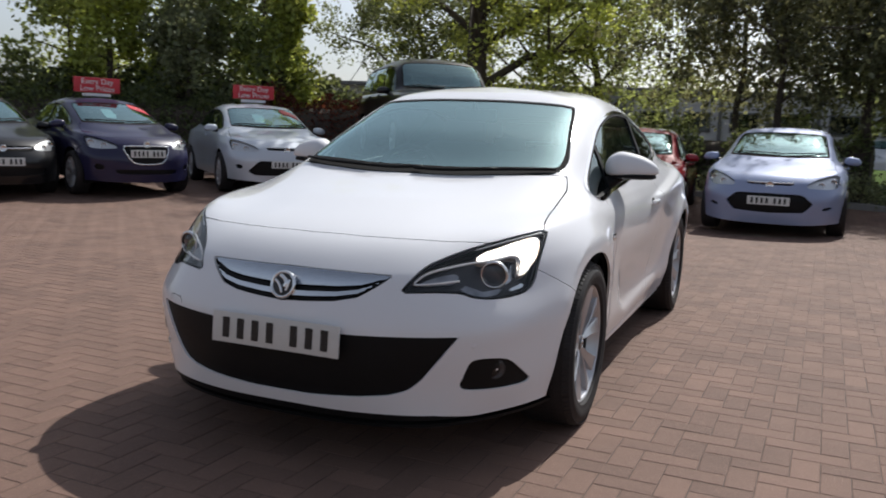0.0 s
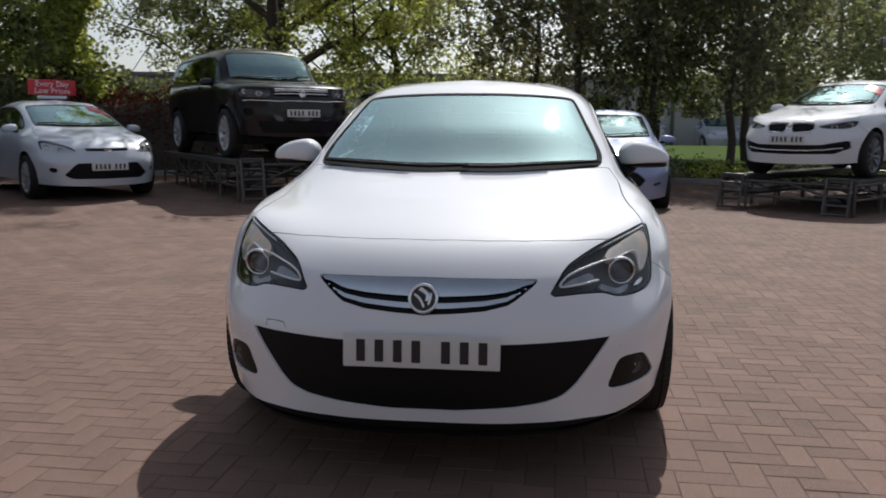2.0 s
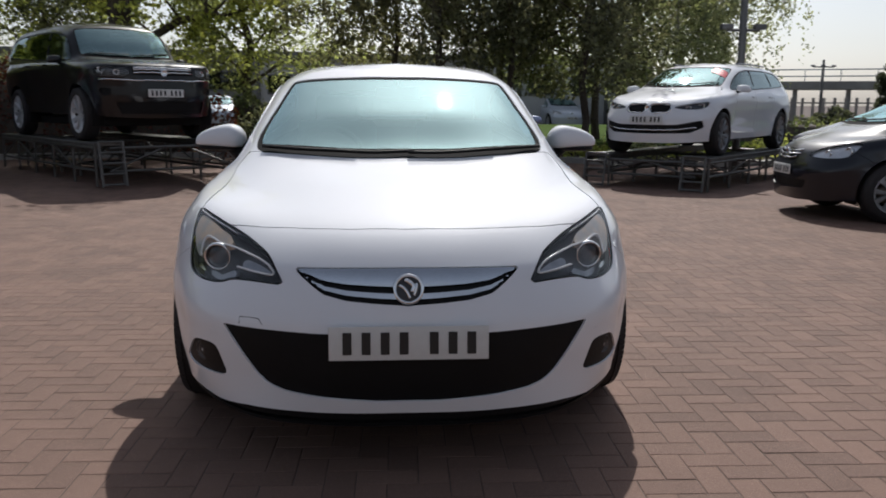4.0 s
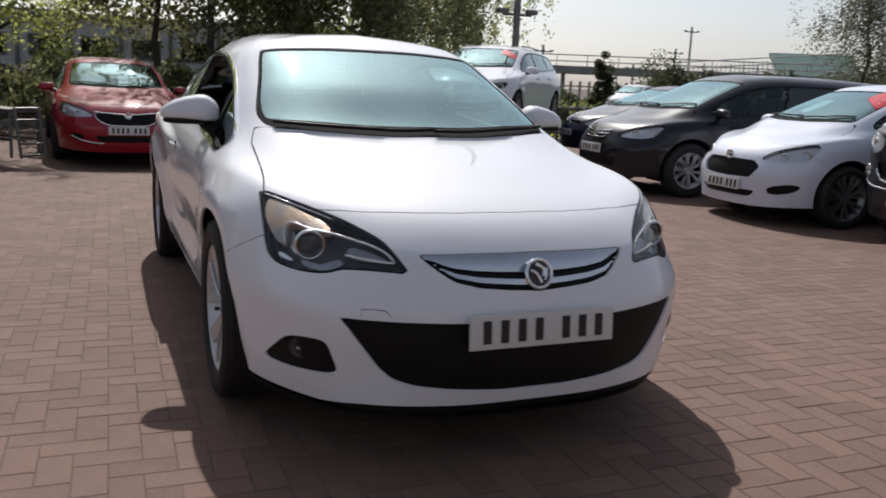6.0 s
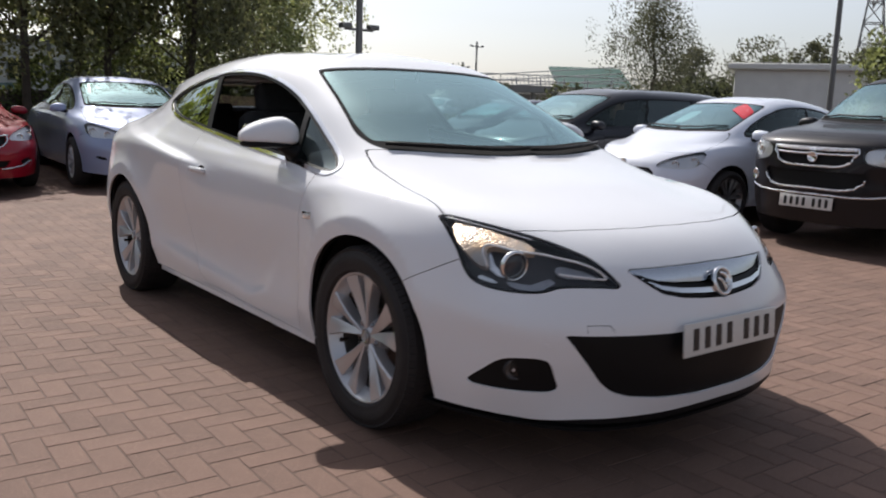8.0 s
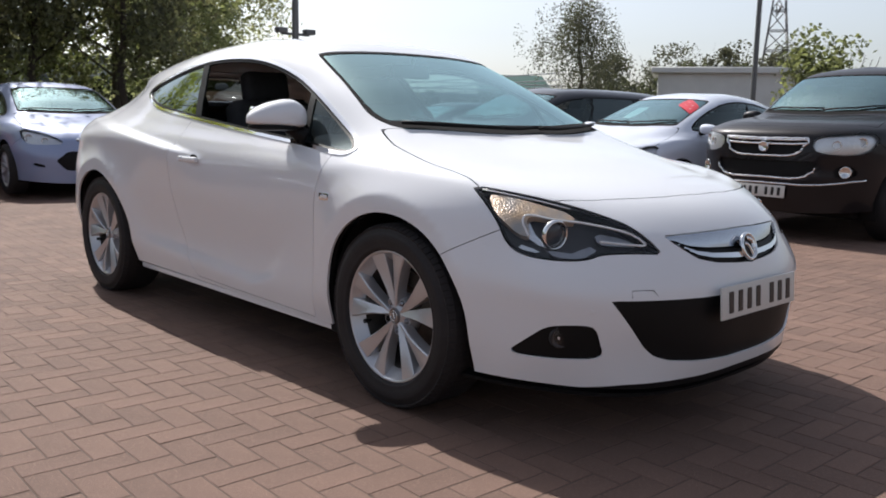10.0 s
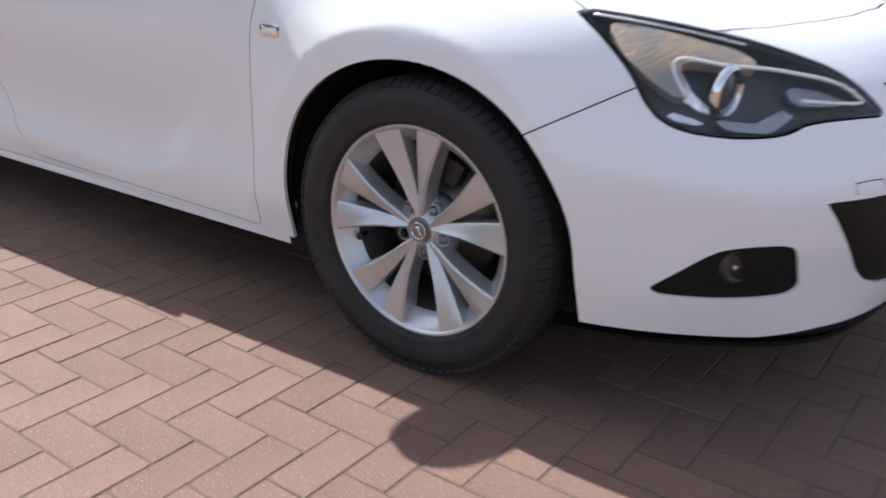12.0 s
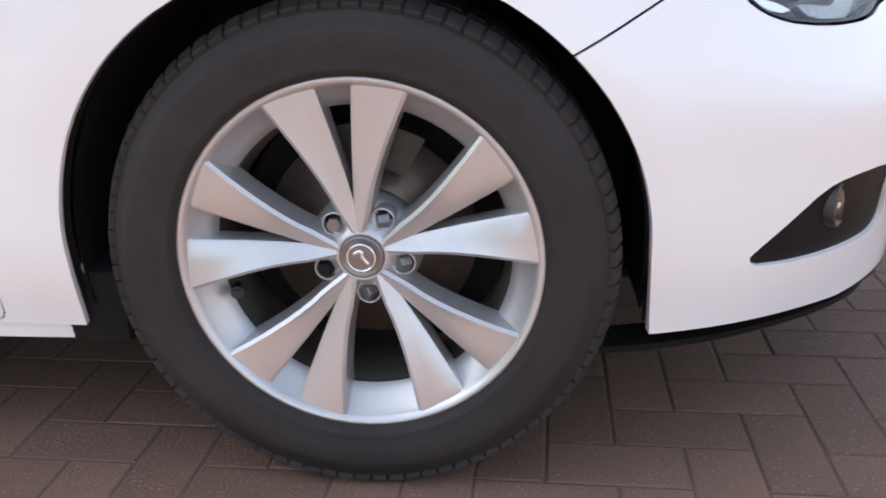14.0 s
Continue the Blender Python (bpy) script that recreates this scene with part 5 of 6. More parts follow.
    if sticker:
        uu, vv = screen[0][:, 6], screen[0][:, 7]
        st, _ = split(screen, np.minimum.reduce([.23 - abs(vv - 9.66 + .22 * (uu - 1.3)), uu - 1.5, 3.72 - uu, 9.78 - vv]), 0)
        sheet, _ = split(screen, np.minimum.reduce([.34 - abs(vv - 8.95), .42 - abs(uu - .62)]), 0)
        put("price_sheet", shell(sheet, -.012, 0, (-1,)), PAPER, car, "white price sheet inside the screen")
        banner = put("red_banner", shell(st, .002, 0, (1,)), STICKER, car, "red sales banner across a corner of the screen")
        for off in (-.075, .075):
            row = abs(st[0][:, 7] - 9.66 + .22 * (st[0][:, 6] - 1.3) - off)
            bar, _ = split(st, np.minimum.reduce([.026 - row, (st[0][:, 6] - 1.75) * .3, (3.45 - st[0][:, 6]) * .3]), 0)
            if len(bar[0]):
                put("writing_bar", shell(bar, .005, 0, (1,)), PAPER, banner)
    if roof_bars:
        for s in (-1, 1):
            A = arch[0]
            run = []
            for yr in np.linspace(1.25, 2.55, 9):
                k = np.argmin(np.hypot(A[:, 9] - yr, (A[:, 7] - 10.6) * .3) + 9 * (A[:, 8] < .3))
                run.append((s * A[k, 0], A[k, 1], A[k, 2] + .035))
            put("roof_rail", tube(run, .014), ALLOY_DARK, car)
    return car


def gz(x, y):
    return float(ground_z(np.array(float(x)), np.array(float(y))))


def stand(x, y, turn, lift=0.0):
    return pose(x, y, gz(x, y) + lift, 0, 0, turn)


SILVER_P = paint("pale_silver_paint", (0.58, 0.62, 0.68), 0.2, 0.5, 0.03, 0.2)
BLUE_P = paint("deep_blue_paint", (0.019, 0.018, 0.054), 0.0, 0.35, 0.06, 0.15, 0.65)
BLACK_P = paint("black_paint", (0.006, 0.006, 0.007), 0.0, 0.35, 0.08, 0.15, 0.65)
BROWN_P = paint("brown_black_paint", (0.016, 0.0145, 0.0165), 0.35, 0.38, 0.08, 0.12, 0.36)
GREY_P = paint("dark_grey_paint", (0.009, 0.010, 0.015), 0.0, 0.35, 0.06, 0.15, 0.65)
RED_P = paint("red_paint", (0.29, 0.005, 0.018), 0.0, 0.45, 0.05, 0.12)
LILAC_P = paint("lilac_blue_paint", (0.29, 0.34, 0.50), 0.2, 0.5, 0.04, 0.2)
# white paint with the sky's blue cast mixed into its colour
SKY_WHITE_P = paint("sky_tinted_white_paint", (0.66, 0.695, 0.79), 0.0, 0.4, 0.03, 0.2)
NAVY_P = paint("navy_paint", (0.012, 0.012, 0.034), 0.0, 0.35, 0.06, 0.15, 0.65)

RAMP_A, RAMP_B = .60, .49
parked_car("pale silver hatchback with a red price board on its roof", stand(-6.45, 8.62, 48.5), warp_of(.88, 2.64, .82, 1.84, 1.48, .20, .74, 1.02, .05, .98, 2.85, 3.2), SILVER_P,
           grille=([(-.3, .705), (.33, .703), (.29, .660), (-.3, .655)],), intake=([(-.3, .50), (.44, .50), (.60, .34), (.50, .285), (-.3, .275)],), fog=(rounded([(.66, .43), (.76, .45), (.76, .38), (.67, .37)], 1),), plate=(.445, .0), dlo=DLO5, posts=((1.70, 1.80),), sticker=True)
parked_car("dark blue hatchback with a red price board on its roof", stand(-7.86, 6.79, 64.4), warp_of(.78, 2.54, .64, 1.74, 1.46, .20, .76, 1.02, -.05, .90, 2.5, 2.85), BLUE_P,
           grille=([(-.3, .665), (.36, .66), (.31, .54), (.20, .445), (-.3, .435)],), chrome_grille=([(0, .672), (.20, .672), (.36, .665)], [(.36, .665), (.315, .55), (.22, .45), (.1, .432), (0, .43)]), intake=([(-.3, .36), (.5, .36), (.45, .30), (-.3, .29)],), fog=(rounded([(.62, .42), (.74, .44), (.74, .36), (.63, .35)], 1),), plate=(.575, .005), sticker=True)
parked_car("black hatchback with a chrome-lined grille", stand(-9.1, 5.35, 64), warp_of(.88, 2.63, .75, 1.80, 1.45, .19, .72, 1.0, .02, .95), BLACK_P,
           grille=([(-.3, .70), (.42, .70), (.40, .625), (-.3, .62)],), chrome_grille=([(0, .66), (.2, .662), (.40, .668)],), intake=([(-.3, .40), (.6, .41), (.55, .31), (-.3, .29)],), plate=(.50, 0))
parked_car("black off-roader standing on a steel display ramp", pose(-3.66, 9.50, gz(-3.755, 9.5) + RAMP_A, 0, 0, 38), warp_of(.84, 2.745, 1.15, 1.93, 1.79, .32, 1.00, 1.16, .30, .80, 3.42, 3.80, .13), BLACK_P, tyre=.375, wheel_r=.265, base=HULL_SUV,
           lamp=[(.47, .625), (.465, .735), (.62, .75), (.80, .755), (.83, .68), (.80, .625), (.62, .615)], grille=([(-.3, .755), (.42, .75), (.42, .635), (-.3, .63)],), chrome_grille=([(0, .735), (.2, .734), (.41, .732)], [(0, .700), (.2, .700), (.41, .698)], [(0, .665), (.2, .665), (.41, .663)], [(0, .585), (.4, .583), (.78, .590)]), intake=([(-.3, .36), (.62, .36), (.56, .235), (-.3, .23)],), fog=(rounded([(.66, .50), (.78, .51), (.77, .43), (.67, .42)], 1),), plate=(.455, .01), dlo=DLO_BOX, posts=((1.42, 1.46), (2.25, 2.28)), bonnet_bars=10, dark_lamp=True)
parked_car("white estate car standing on a steel display ramp", pose(4.33, 9.42, gz(4.33, 9.42) + RAMP_B, 0, 0, -41.7), warp_of(.79, 2.81, 1.03, 1.81, 1.45, .19, .73, 1.0, .24, 1.12, 3.20, 3.62), WHITE, tyre=.325, wheel_r=.235, base=HULL_BOX,
           lamp=[(.385, .668), (.40, .695), (.52, .722), (.66, .748), (.79, .775), (.802, .725), (.77, .668), (.66, .648), (.52, .652)], grille=([(.026, .730), (.17, .738), (.33, .722), (.352, .688), (.32, .622), (.17, .600), (.05, .608), (.028, .66)],), rings=([(.026, .730), (.17, .738), (.33, .722), (.352, .688), (.32, .622), (.17, .600), (.05, .608), (.028, .66)],), chrome_grille=([(0, .365), (.35, .370), (.70, .405)],), intake=([(-.3, .435), (.45, .440), (.775, .505), (.785, .40), (.62, .325), (-.3, .305)],), plate=(.515, 0), dlo=DLO_BOX, posts=((1.42, 1.50), (2.25, 2.33)), alloy=ALLOY_DARK, roof_bars=True, sticker=True, dark_lamp=True)
parked_car("red saloon with a chrome-framed grille", stand(-.84, 9.91, 3.5), warp_of(.95, 2.737, 1.12, 1.86, 1.49, .19, .72, 1.01, .20, 1.08, 2.9, 3.45), RED_P, tyre=.335, wheel_r=.235,
           grille=([(-.3, .69), (.41, .69), (.37, .605), (.24, .545), (-.3, .535)],), chrome_grille=([(0, .668), (.18, .68), (.42, .697)], [(.42, .697), (.375, .60), (.25, .54), (.1, .53), (0, .53)], [(.36, .305), (.55, .33), (.70, .40)]), intake=([(-.3, .40), (.42, .40), (.38, .32), (-.3, .31)],), fog=(rounded([(.54, .41), (.72, .44), (.70, .35), (.56, .34)], 1),), plate=(.475, 0))
parked_car("lilac-blue hatchback parked under the birches", stand(1.35, 9.35, -2.6), warp_of(.95, 2.85, .98, 1.88, 1.50, .18, .73, 1.02, .10, 1.0, 3.0, 3.5), LILAC_P, tyre=.325, wheel_r=.22,
           grille=([(-.3, .705), (.31, .70), (.27, .662), (-.3, .658)],), chrome_grille=([(0, .683), (.15, .684), (.29, .686)],), intake=([(-.3, .565), (.40, .56), (.53, .45), (.43, .34), (-.3, .31)],), fog=(rounded([(.62, .40), (.75, .43), (.75, .39), (.63, .365)], 1),), plate=(.47, .005))
parked_car("white small hatchback with a black hexagonal grille", stand(5.45, 3.55, -94), warp_of(.80, 2.49, .68, 1.72, 1.43, .17, .685, .985, -.08, .88, 2.45, 2.80), SKY_WHITE_P, tyre=.307, wheel_r=.225,
           grille=([(-.3, .640), (.36, .632), (.45, .575), (.38, .465), (-.3, .445)],), intake=([(-.3, .335), (.44, .34), (.38, .275), (-.3, .265)],), fog=(rounded([(.54, .385), (.80, .445), (.78, .35), (.57, .305)], 1),), plate=(.385, .0), posts=((1.70, 1.80),), alloy=ALLOY_DARK, pairs=7, spread=10.0, sticker=True)
parked_car("dark grey people carrier with a chrome-barred grille", stand(5.40, 5.85, -96), warp_of(.86, 2.73, .95, 1.86, 1.52, .20, .75, 1.01, -.14, .84, 3.0, 3.45, .06), GREY_P, tyre=.325, wheel_r=.215, base=HULL_BOX,
           grille=([(-.3, .70), (.30, .70), (.25, .59), (-.3, .575)],), chrome_grille=([(0, .68), (.15, .685), (.30, .70)], [(0, .645), (.13, .648), (.28, .66)], [(0, .61), (.12, .612), (.25, .622)]), intake=([(-.3, .40), (.5, .40), (.45, .31), (-.3, .30)],), plate=(.50, 0), dlo=DLO_BOX)
parked_car("black sport utility car with a chrome grille", stand(5.62, 1.42, -93), warp_of(.90, 2.707, 1.0, 1.86, 1.70, .26, .90, 1.14, .02, .85, 3.05, 3.45, .08), BROWN_P, tyre=.36, wheel_r=.235, base=HULL_SUV,
           lamp=[(.43, .640), (.45, .755), (.62, .795), (.80, .825), (.850, .73), (.815, .622), (.62, .610)], grille=([(-.3, .735), (.41, .735), (.36, .645), (.26, .605), (-.3, .600)],),
           chrome_grille=([(0, .735), (.2, .737), (.41, .742)], [(0, .722), (.2, .724), (.40, .730)], [(0, .685), (.18, .685), (.38, .692)], [(.41, .742), (.385, .69), (.35, .635), (.26, .602), (.1, .596), (0, .595)], [(0, .435), (.28, .437), (.38, .449), (.44, .480), (.475, .520)], [(0, .392), (.45, .396), (.66, .414), (.80, .440)]),
           intake=([(-.3, .565), (.50, .565), (.455, .50), (.39, .455), (.28, .442), (-.3, .440)],), fog=(rounded([(.60, .535), (.74, .545), (.76, .455), (.62, .440)], 1),), chrome_fog=True, plate=(.325, .01), dlo=DLO_BOX)
parked_car("navy hatchback behind the people carrier", stand(7.5, 10.0, -98), warp_of(.85, 2.5, .7, 1.70, 1.37, .19, .68, .95, -.02, .92), NAVY_P, tyre=.30, wheel_r=.20, grille=([(-.3, .70), (.40, .70), (.36, .63), (-.3, .62)],), plate=(.48, 0), detail=4)


# ---- roof boards ----
def price_board(m):
    b = thing("roof_price_board", m, "red price board with white lettering standing on a car roof", "sign", "price boards")
    bm = box(bmesh.new(), .74, .035, .24, pose(0, 0, .19), .008, 2)
    part("board", bm, STICKER, b)
    bm = box(bmesh.new(), .42, .16, .05, pose(0, .02, .03), .015, 2)
    part("foot", bm, PAPER, b, "white magnetic foot")
    for text, z in (("Every Day", .235), ("Low Prices", .125)):
        cu = bpy.data.curves.new("t", "FONT")
        cu.body, cu.size, cu.align_x, cu.extrude = text, .125, "CENTER", .002
        t = new("t", cu)
        me = bpy.data.meshes.new_from_object(t.evaluated_get(bpy.context.evaluated_depsgraph_get()))
        bpy.data.objects.remove(t)
        o = put("lettering", me, PAPER, b)
        o.matrix_basis = pose(0, -.021, z - .03, 90, 0, 0)
    return b


for (x, y, a, h, yo) in ((-6.45, 8.62, 48.5, 1.475, 1.45), (-7.86, 6.79, 64.4, 1.455, 1.25)):
    c = stand(x, y, a)
    price_board(c @ pose(0, yo, h))


# ---- display ramps ----
def ramp(m, length, width, height, ahead=0.0):
    """Two wheel tracks on lattice sides with ladder legs at the ends; one track may reach further ahead."""
    r = thing("display_ramp", m, "grey steel display ramp with ladder legs on the paving", "ramp", "display ramps")

    def bar(name, a, b, rad, parent=None):
        part(name, rod(bmesh.new(), a, b, rad, 8), STEEL, parent or r)

    y1 = length - .75
    for s in (-1, 1):
        y0 = -.75 - (ahead if s > 0 else 0)
        run = y1 - y0
        bm = box(bmesh.new(), .42, run, .05, pose(s * width / 2, (y0 + y1) / 2, height - .025), .006)
        part("wheel_track", bm, STEEL, r)
        for xx in (s * width / 2 - .19, s * width / 2 + .19):
            bar("side_rail", (xx, y0, height - .07), (xx, y1, height - .07), .022)
            bar("side_rail", (xx, y0, .22), (xx, y1, .22), .020)
            n = 5
            for k in range(n + 1):
                ya = y0 + run * k / n
                bar("post", (xx, ya, .0), (xx, ya, height - .05), .020)
                if k < n:
                    bar("brace", (xx, ya, .22 if k % 2 else height - .07), (xx, ya + run / n, height - .07 if k % 2 else .22), .013)
        lad = thing("ladder")
        lad.parent = r
        for xx in (s * width / 2 - .165, s * width / 2 + .165):
            bar("ladder_rail", (xx, y0 - .16, 0), (xx, y0 - .06, height + .02), .020, lad)
        for k in range(5):
            z = .03 + (height - .02) * k / 4
            bar("rung", (s * width / 2 - .165, y0 - .155 + .09 * k / 4, z), (s * width / 2 + .165, y0 - .155 + .09 * k / 4, z), .016, lad)
        for ya in (y0, y1):
            bar("cross_brace", (s * width / 2, ya, .2), (0, ya, height - .08), .016)
    for ya in (-.75, length / 2 - .75, y1):
        bar("cross_bar", (-width / 2, ya, height - .08), (width / 2, ya, height - .08), .022)
        bar("cross_bar", (-width / 2, ya, .2), (width / 2, ya, .2), .018)
    return r


ramp(stand(-3.66, 9.5, 38), 4.3, 1.62, RAMP_A, .85)
ramp(stand(4.33, 9.42, -41.7), 4.4, 1.56, RAMP_B)


# ---- planting and distance ----
BARK = mat("bark", (0.075, 0.058, 0.045), 0.9, 0, 0.35, 7, 0.8, 40)
BIRCH_BARK = mat("birch_bark", (0.30, 0.28, 0.25), 0.85, 0, 0.45, 9, 0.6, 40)
LEAF_DARK = leaf("dark_green_leaves", (0.120, 0.146, 0.078), .6)
LEAF_MID = leaf("mid_green_leaves", (0.215, 0.262, 0.115), .6)
LEAF_LIGHT = leaf("yellow_green_leaves", (0.29, 0.34, 0.10), .55)
LEAF_GREY = leaf("grey_green_leaves", (0.22, 0.25, 0.165), .5)
LEAF_BIRCH = leaf("birch_leaves", (0.130, 0.140, 0.090), .6)
LEAF_RED = leaf("red_hedge_leaves", (0.10, 0.032, 0.026), .5)
LEAF_PHOTINIA = leaf("red_tipped_leaves", (0.12, 0.034, 0.020), .5)
LEAF_HEDGE = leaf("hedge_leaves", (0.115, 0.145, 0.070), .6)
GRASS = mat("mown_grass", (0.060, 0.095, 0.020), 0.95, 0, 0.3, 2.5, 0.8, 90, spec=0.03)
SOIL = mat("bark_mulch", (0.06, 0.045, 0.035), 0.95, 0, 0.35, 10, 0.8, 60)
KERB = mat("concrete_kerb", (0.30, 0.285, 0.26), 0.9, 0, 0.2, 6, 0.4, 120)
# greyed leaves, with distant haze put into the leaf colour
LEAF_HAZE = leaf("hazy_leaves", (0.062, 0.070, 0.056), .4)
LEAF_FAR = leaf("far_dark_leaves", (0.046, 0.056, 0.040), .4)


def leaves(points, size, rng, droop=0.0):
    """A mesh of folded leaf blades, one pair of triangles each, at the given points."""
    n = len(points)
    d = rng.normal(size=(n, 3))
    d[:, 2] -= droop
    d /= np.linalg.norm(d, axis=1, keepdims=True)
    side = np.cross(d, rng.normal(size=(n, 3)))
    side /= np.linalg.norm(side, axis=1, keepdims=True) + 1e-9
    s = size * rng.uniform(.6, 1.35, (n, 1))
    nrm = np.cross(d, side)
    V = np.stack([points - d * s * .5, points + side * s * .30 + nrm * s * .08, points + d * s * .5, points - side * s * .30 + nrm * s * .08], 1).reshape(-1, 3)
    F = np.arange(4 * n).reshape(n, 4)
    return V, F.tolist()


def limb_set(bm, base, height, spread, rng, trunk_r, levels=5, lean=0.0, fork=.35):
    """Trunk and limbs; returns the ends of the limbs."""
    ends = []
    top = Vector(base) + Vector((lean, 0, height * .82))
    P = [Vector(base) + (top - Vector(base)) * k / 6 + Vector((rng.normal(0, .06), rng.normal(0, .06), 0)) * (k > 0) for k in range(7)]
    for k in range(6):
        rod(bm, P[k], P[k + 1], trunk_r * (1 - .13 * k), 8, trunk_r * (1 - .13 * (k + 1)))
    n = 13
    for i in range(n):
        k = fork + (1 - fork) * i / (n - 1)
        o = P[min(int(k * 6), 5)].lerp(P[min(int(k * 6) + 1, 6)], (k * 6) % 1)
        a = i * 2.4 + rng.normal(0, .3)
        L = spread * (1.05 - .55 * abs(k - .55) * 2) * rng.uniform(.7, 1.05)
        e = o + Vector((math.cos(a) * L, math.sin(a) * L, L * rng.uniform(.25, .7)))
        m = o.lerp(e, .5) + Vector((0, 0, .12 * L))
        r = trunk_r * .34 * (1.2 - k)
        rod(bm, o, m, r, 6, r * .7)
        rod(bm, m, e, r * .7, 6, r * .25)
        ends += [e, m]
        for _ in range(2):
            b = m.lerp(e, rng.uniform(.2, .9))
            c = b + Vector(rng.normal(0, .32 * L, 3))
            rod(bm, b, c, r * .4, 5, r * .15)
            ends.append(c)
    ends.append(top)
    return ends


def clumps(C, per, sigma, flat, rng):
    """Leaf points in tight clumps round the centres C."""
    w = rng.uniform(.5, 1.5, len(C))
    k = rng.choice(len(C), int(per * len(C)), p=w / w.sum())
    sz = (sigma * rng.uniform(.6, 1.4, len(C)))[k][:, None]
    d = rng.normal(size=(len(k), 3))
    d /= np.linalg.norm(d, axis=1, keepdims=True)
    return C[k] + d * rng.random((len(k), 1)) ** .45 * 1.7 * sz * np.array((1, 1, flat))


def tree(x, y, height, spread, leaf_mat, label, count=5000, size=.13, trunk_r=.14, bark=None, seed=0, fork=.3, clump=.55, droop=0.0, tail=0.0, category="tree", group="trees", n_clumps=150):
    rng = np.random.default_rng(seed)
    t = thing("tree", pose(x, y, gz(x, y)), label, category, group)
    bm = bmesh.new()
    ends = limb_set(bm, (0, 0, -.05), height, spread, rng, trunk_r, fork=fork)
    C = np.array([tuple(e) for e in ends])
    k = rng.integers(0, len(C), n_clumps)
    D = C[k] + rng.normal(0, spread * .24, (n_clumps, 3)) * np.array((1, 1, .7))
    D = np.concatenate([C, D])
    D = D[D[:, 2] > height * fork * .75]
    # twigs out to the clumps
    for q in D[len(C) // 2::2]:
        e = C[np.argmin(np.linalg.norm(C - q, axis=1) + 9 * (np.linalg.norm(C - q, axis=1) < 1e-6))]
        rod(bm, Vector(e), Vector(q), trunk_r * .10, 4, trunk_r * .03)
    part("trunk", bm, bark or BARK, t)
    if tail:
        # hanging strands
        n_s = int(count * 1.8) // 26
        top = clumps(D, max(1, n_s / len(D)), clump * 1.2, .8, rng)
        L = rng.exponential(tail, len(top)) + .25
        f = rng.random((len(top), 26))
        pts = top[:, None, :] + rng.normal(0, .10, (len(top), 26, 3))
        pts[..., 2] -= f * L[:, None]
        pts = pts.reshape(-1, 3)
    else:
        pts = clumps(D, 1.8 * count / len(D), clump, .62, rng)
    pts = pts[pts[:, 2] > height * fork * .55]
    V, F = leaves(pts, size * .74, rng, droop)
    put("crown", mesh_of(V, F, smooth=False), leaf_mat, t)
    return t


def column_tree(x, y, height, radius, leaf_mat, label, count=6000, size=.12, seed=0):
    """A dense narrow tree, leafy to near the ground."""
    rng = np.random.default_rng(seed)
    t = thing("tree", pose(x, y, gz(x, y)), label, "tree", "trees")
    bm = bmesh.new()
    rod(bm, (0, 0, -.05), (0, 0, height * .9), .12, 8, .02)
    for i in range(16):
        a, z = i * 2.4, height * (.1 + .8 * i / 16)
        L = radius * .7 * (1 - (i / 17) ** 2)
        rod(bm, (0, 0, z), (math.cos(a) * L, math.sin(a) * L, z + .3 * L), .03, 5, .008)
    part("trunk", bm, BARK, t)
    n_cl = 90
    cz = rng.uniform(.03, 1, n_cl)
    ca, cr = rng.uniform(0, 2 * math.pi, n_cl), np.sqrt(rng.uniform(.25, 1, n_cl))
    prof = radius * 1.15 * (1 - cz**2.2) ** .6 * (.8 + .2 * np.sin(cz * 19))
    C = np.stack([np.cos(ca) * cr * prof, np.sin(ca) * cr * prof, cz * height], 1)
    pts = clumps(C, 1.8 * count / n_cl, radius * .19, 1.0, rng)
    V, F = leaves(pts[pts[:, 2] > .1], size * .74, rng)
    put("crown", mesh_of(V, F, smooth=False), leaf_mat, t)
    return t


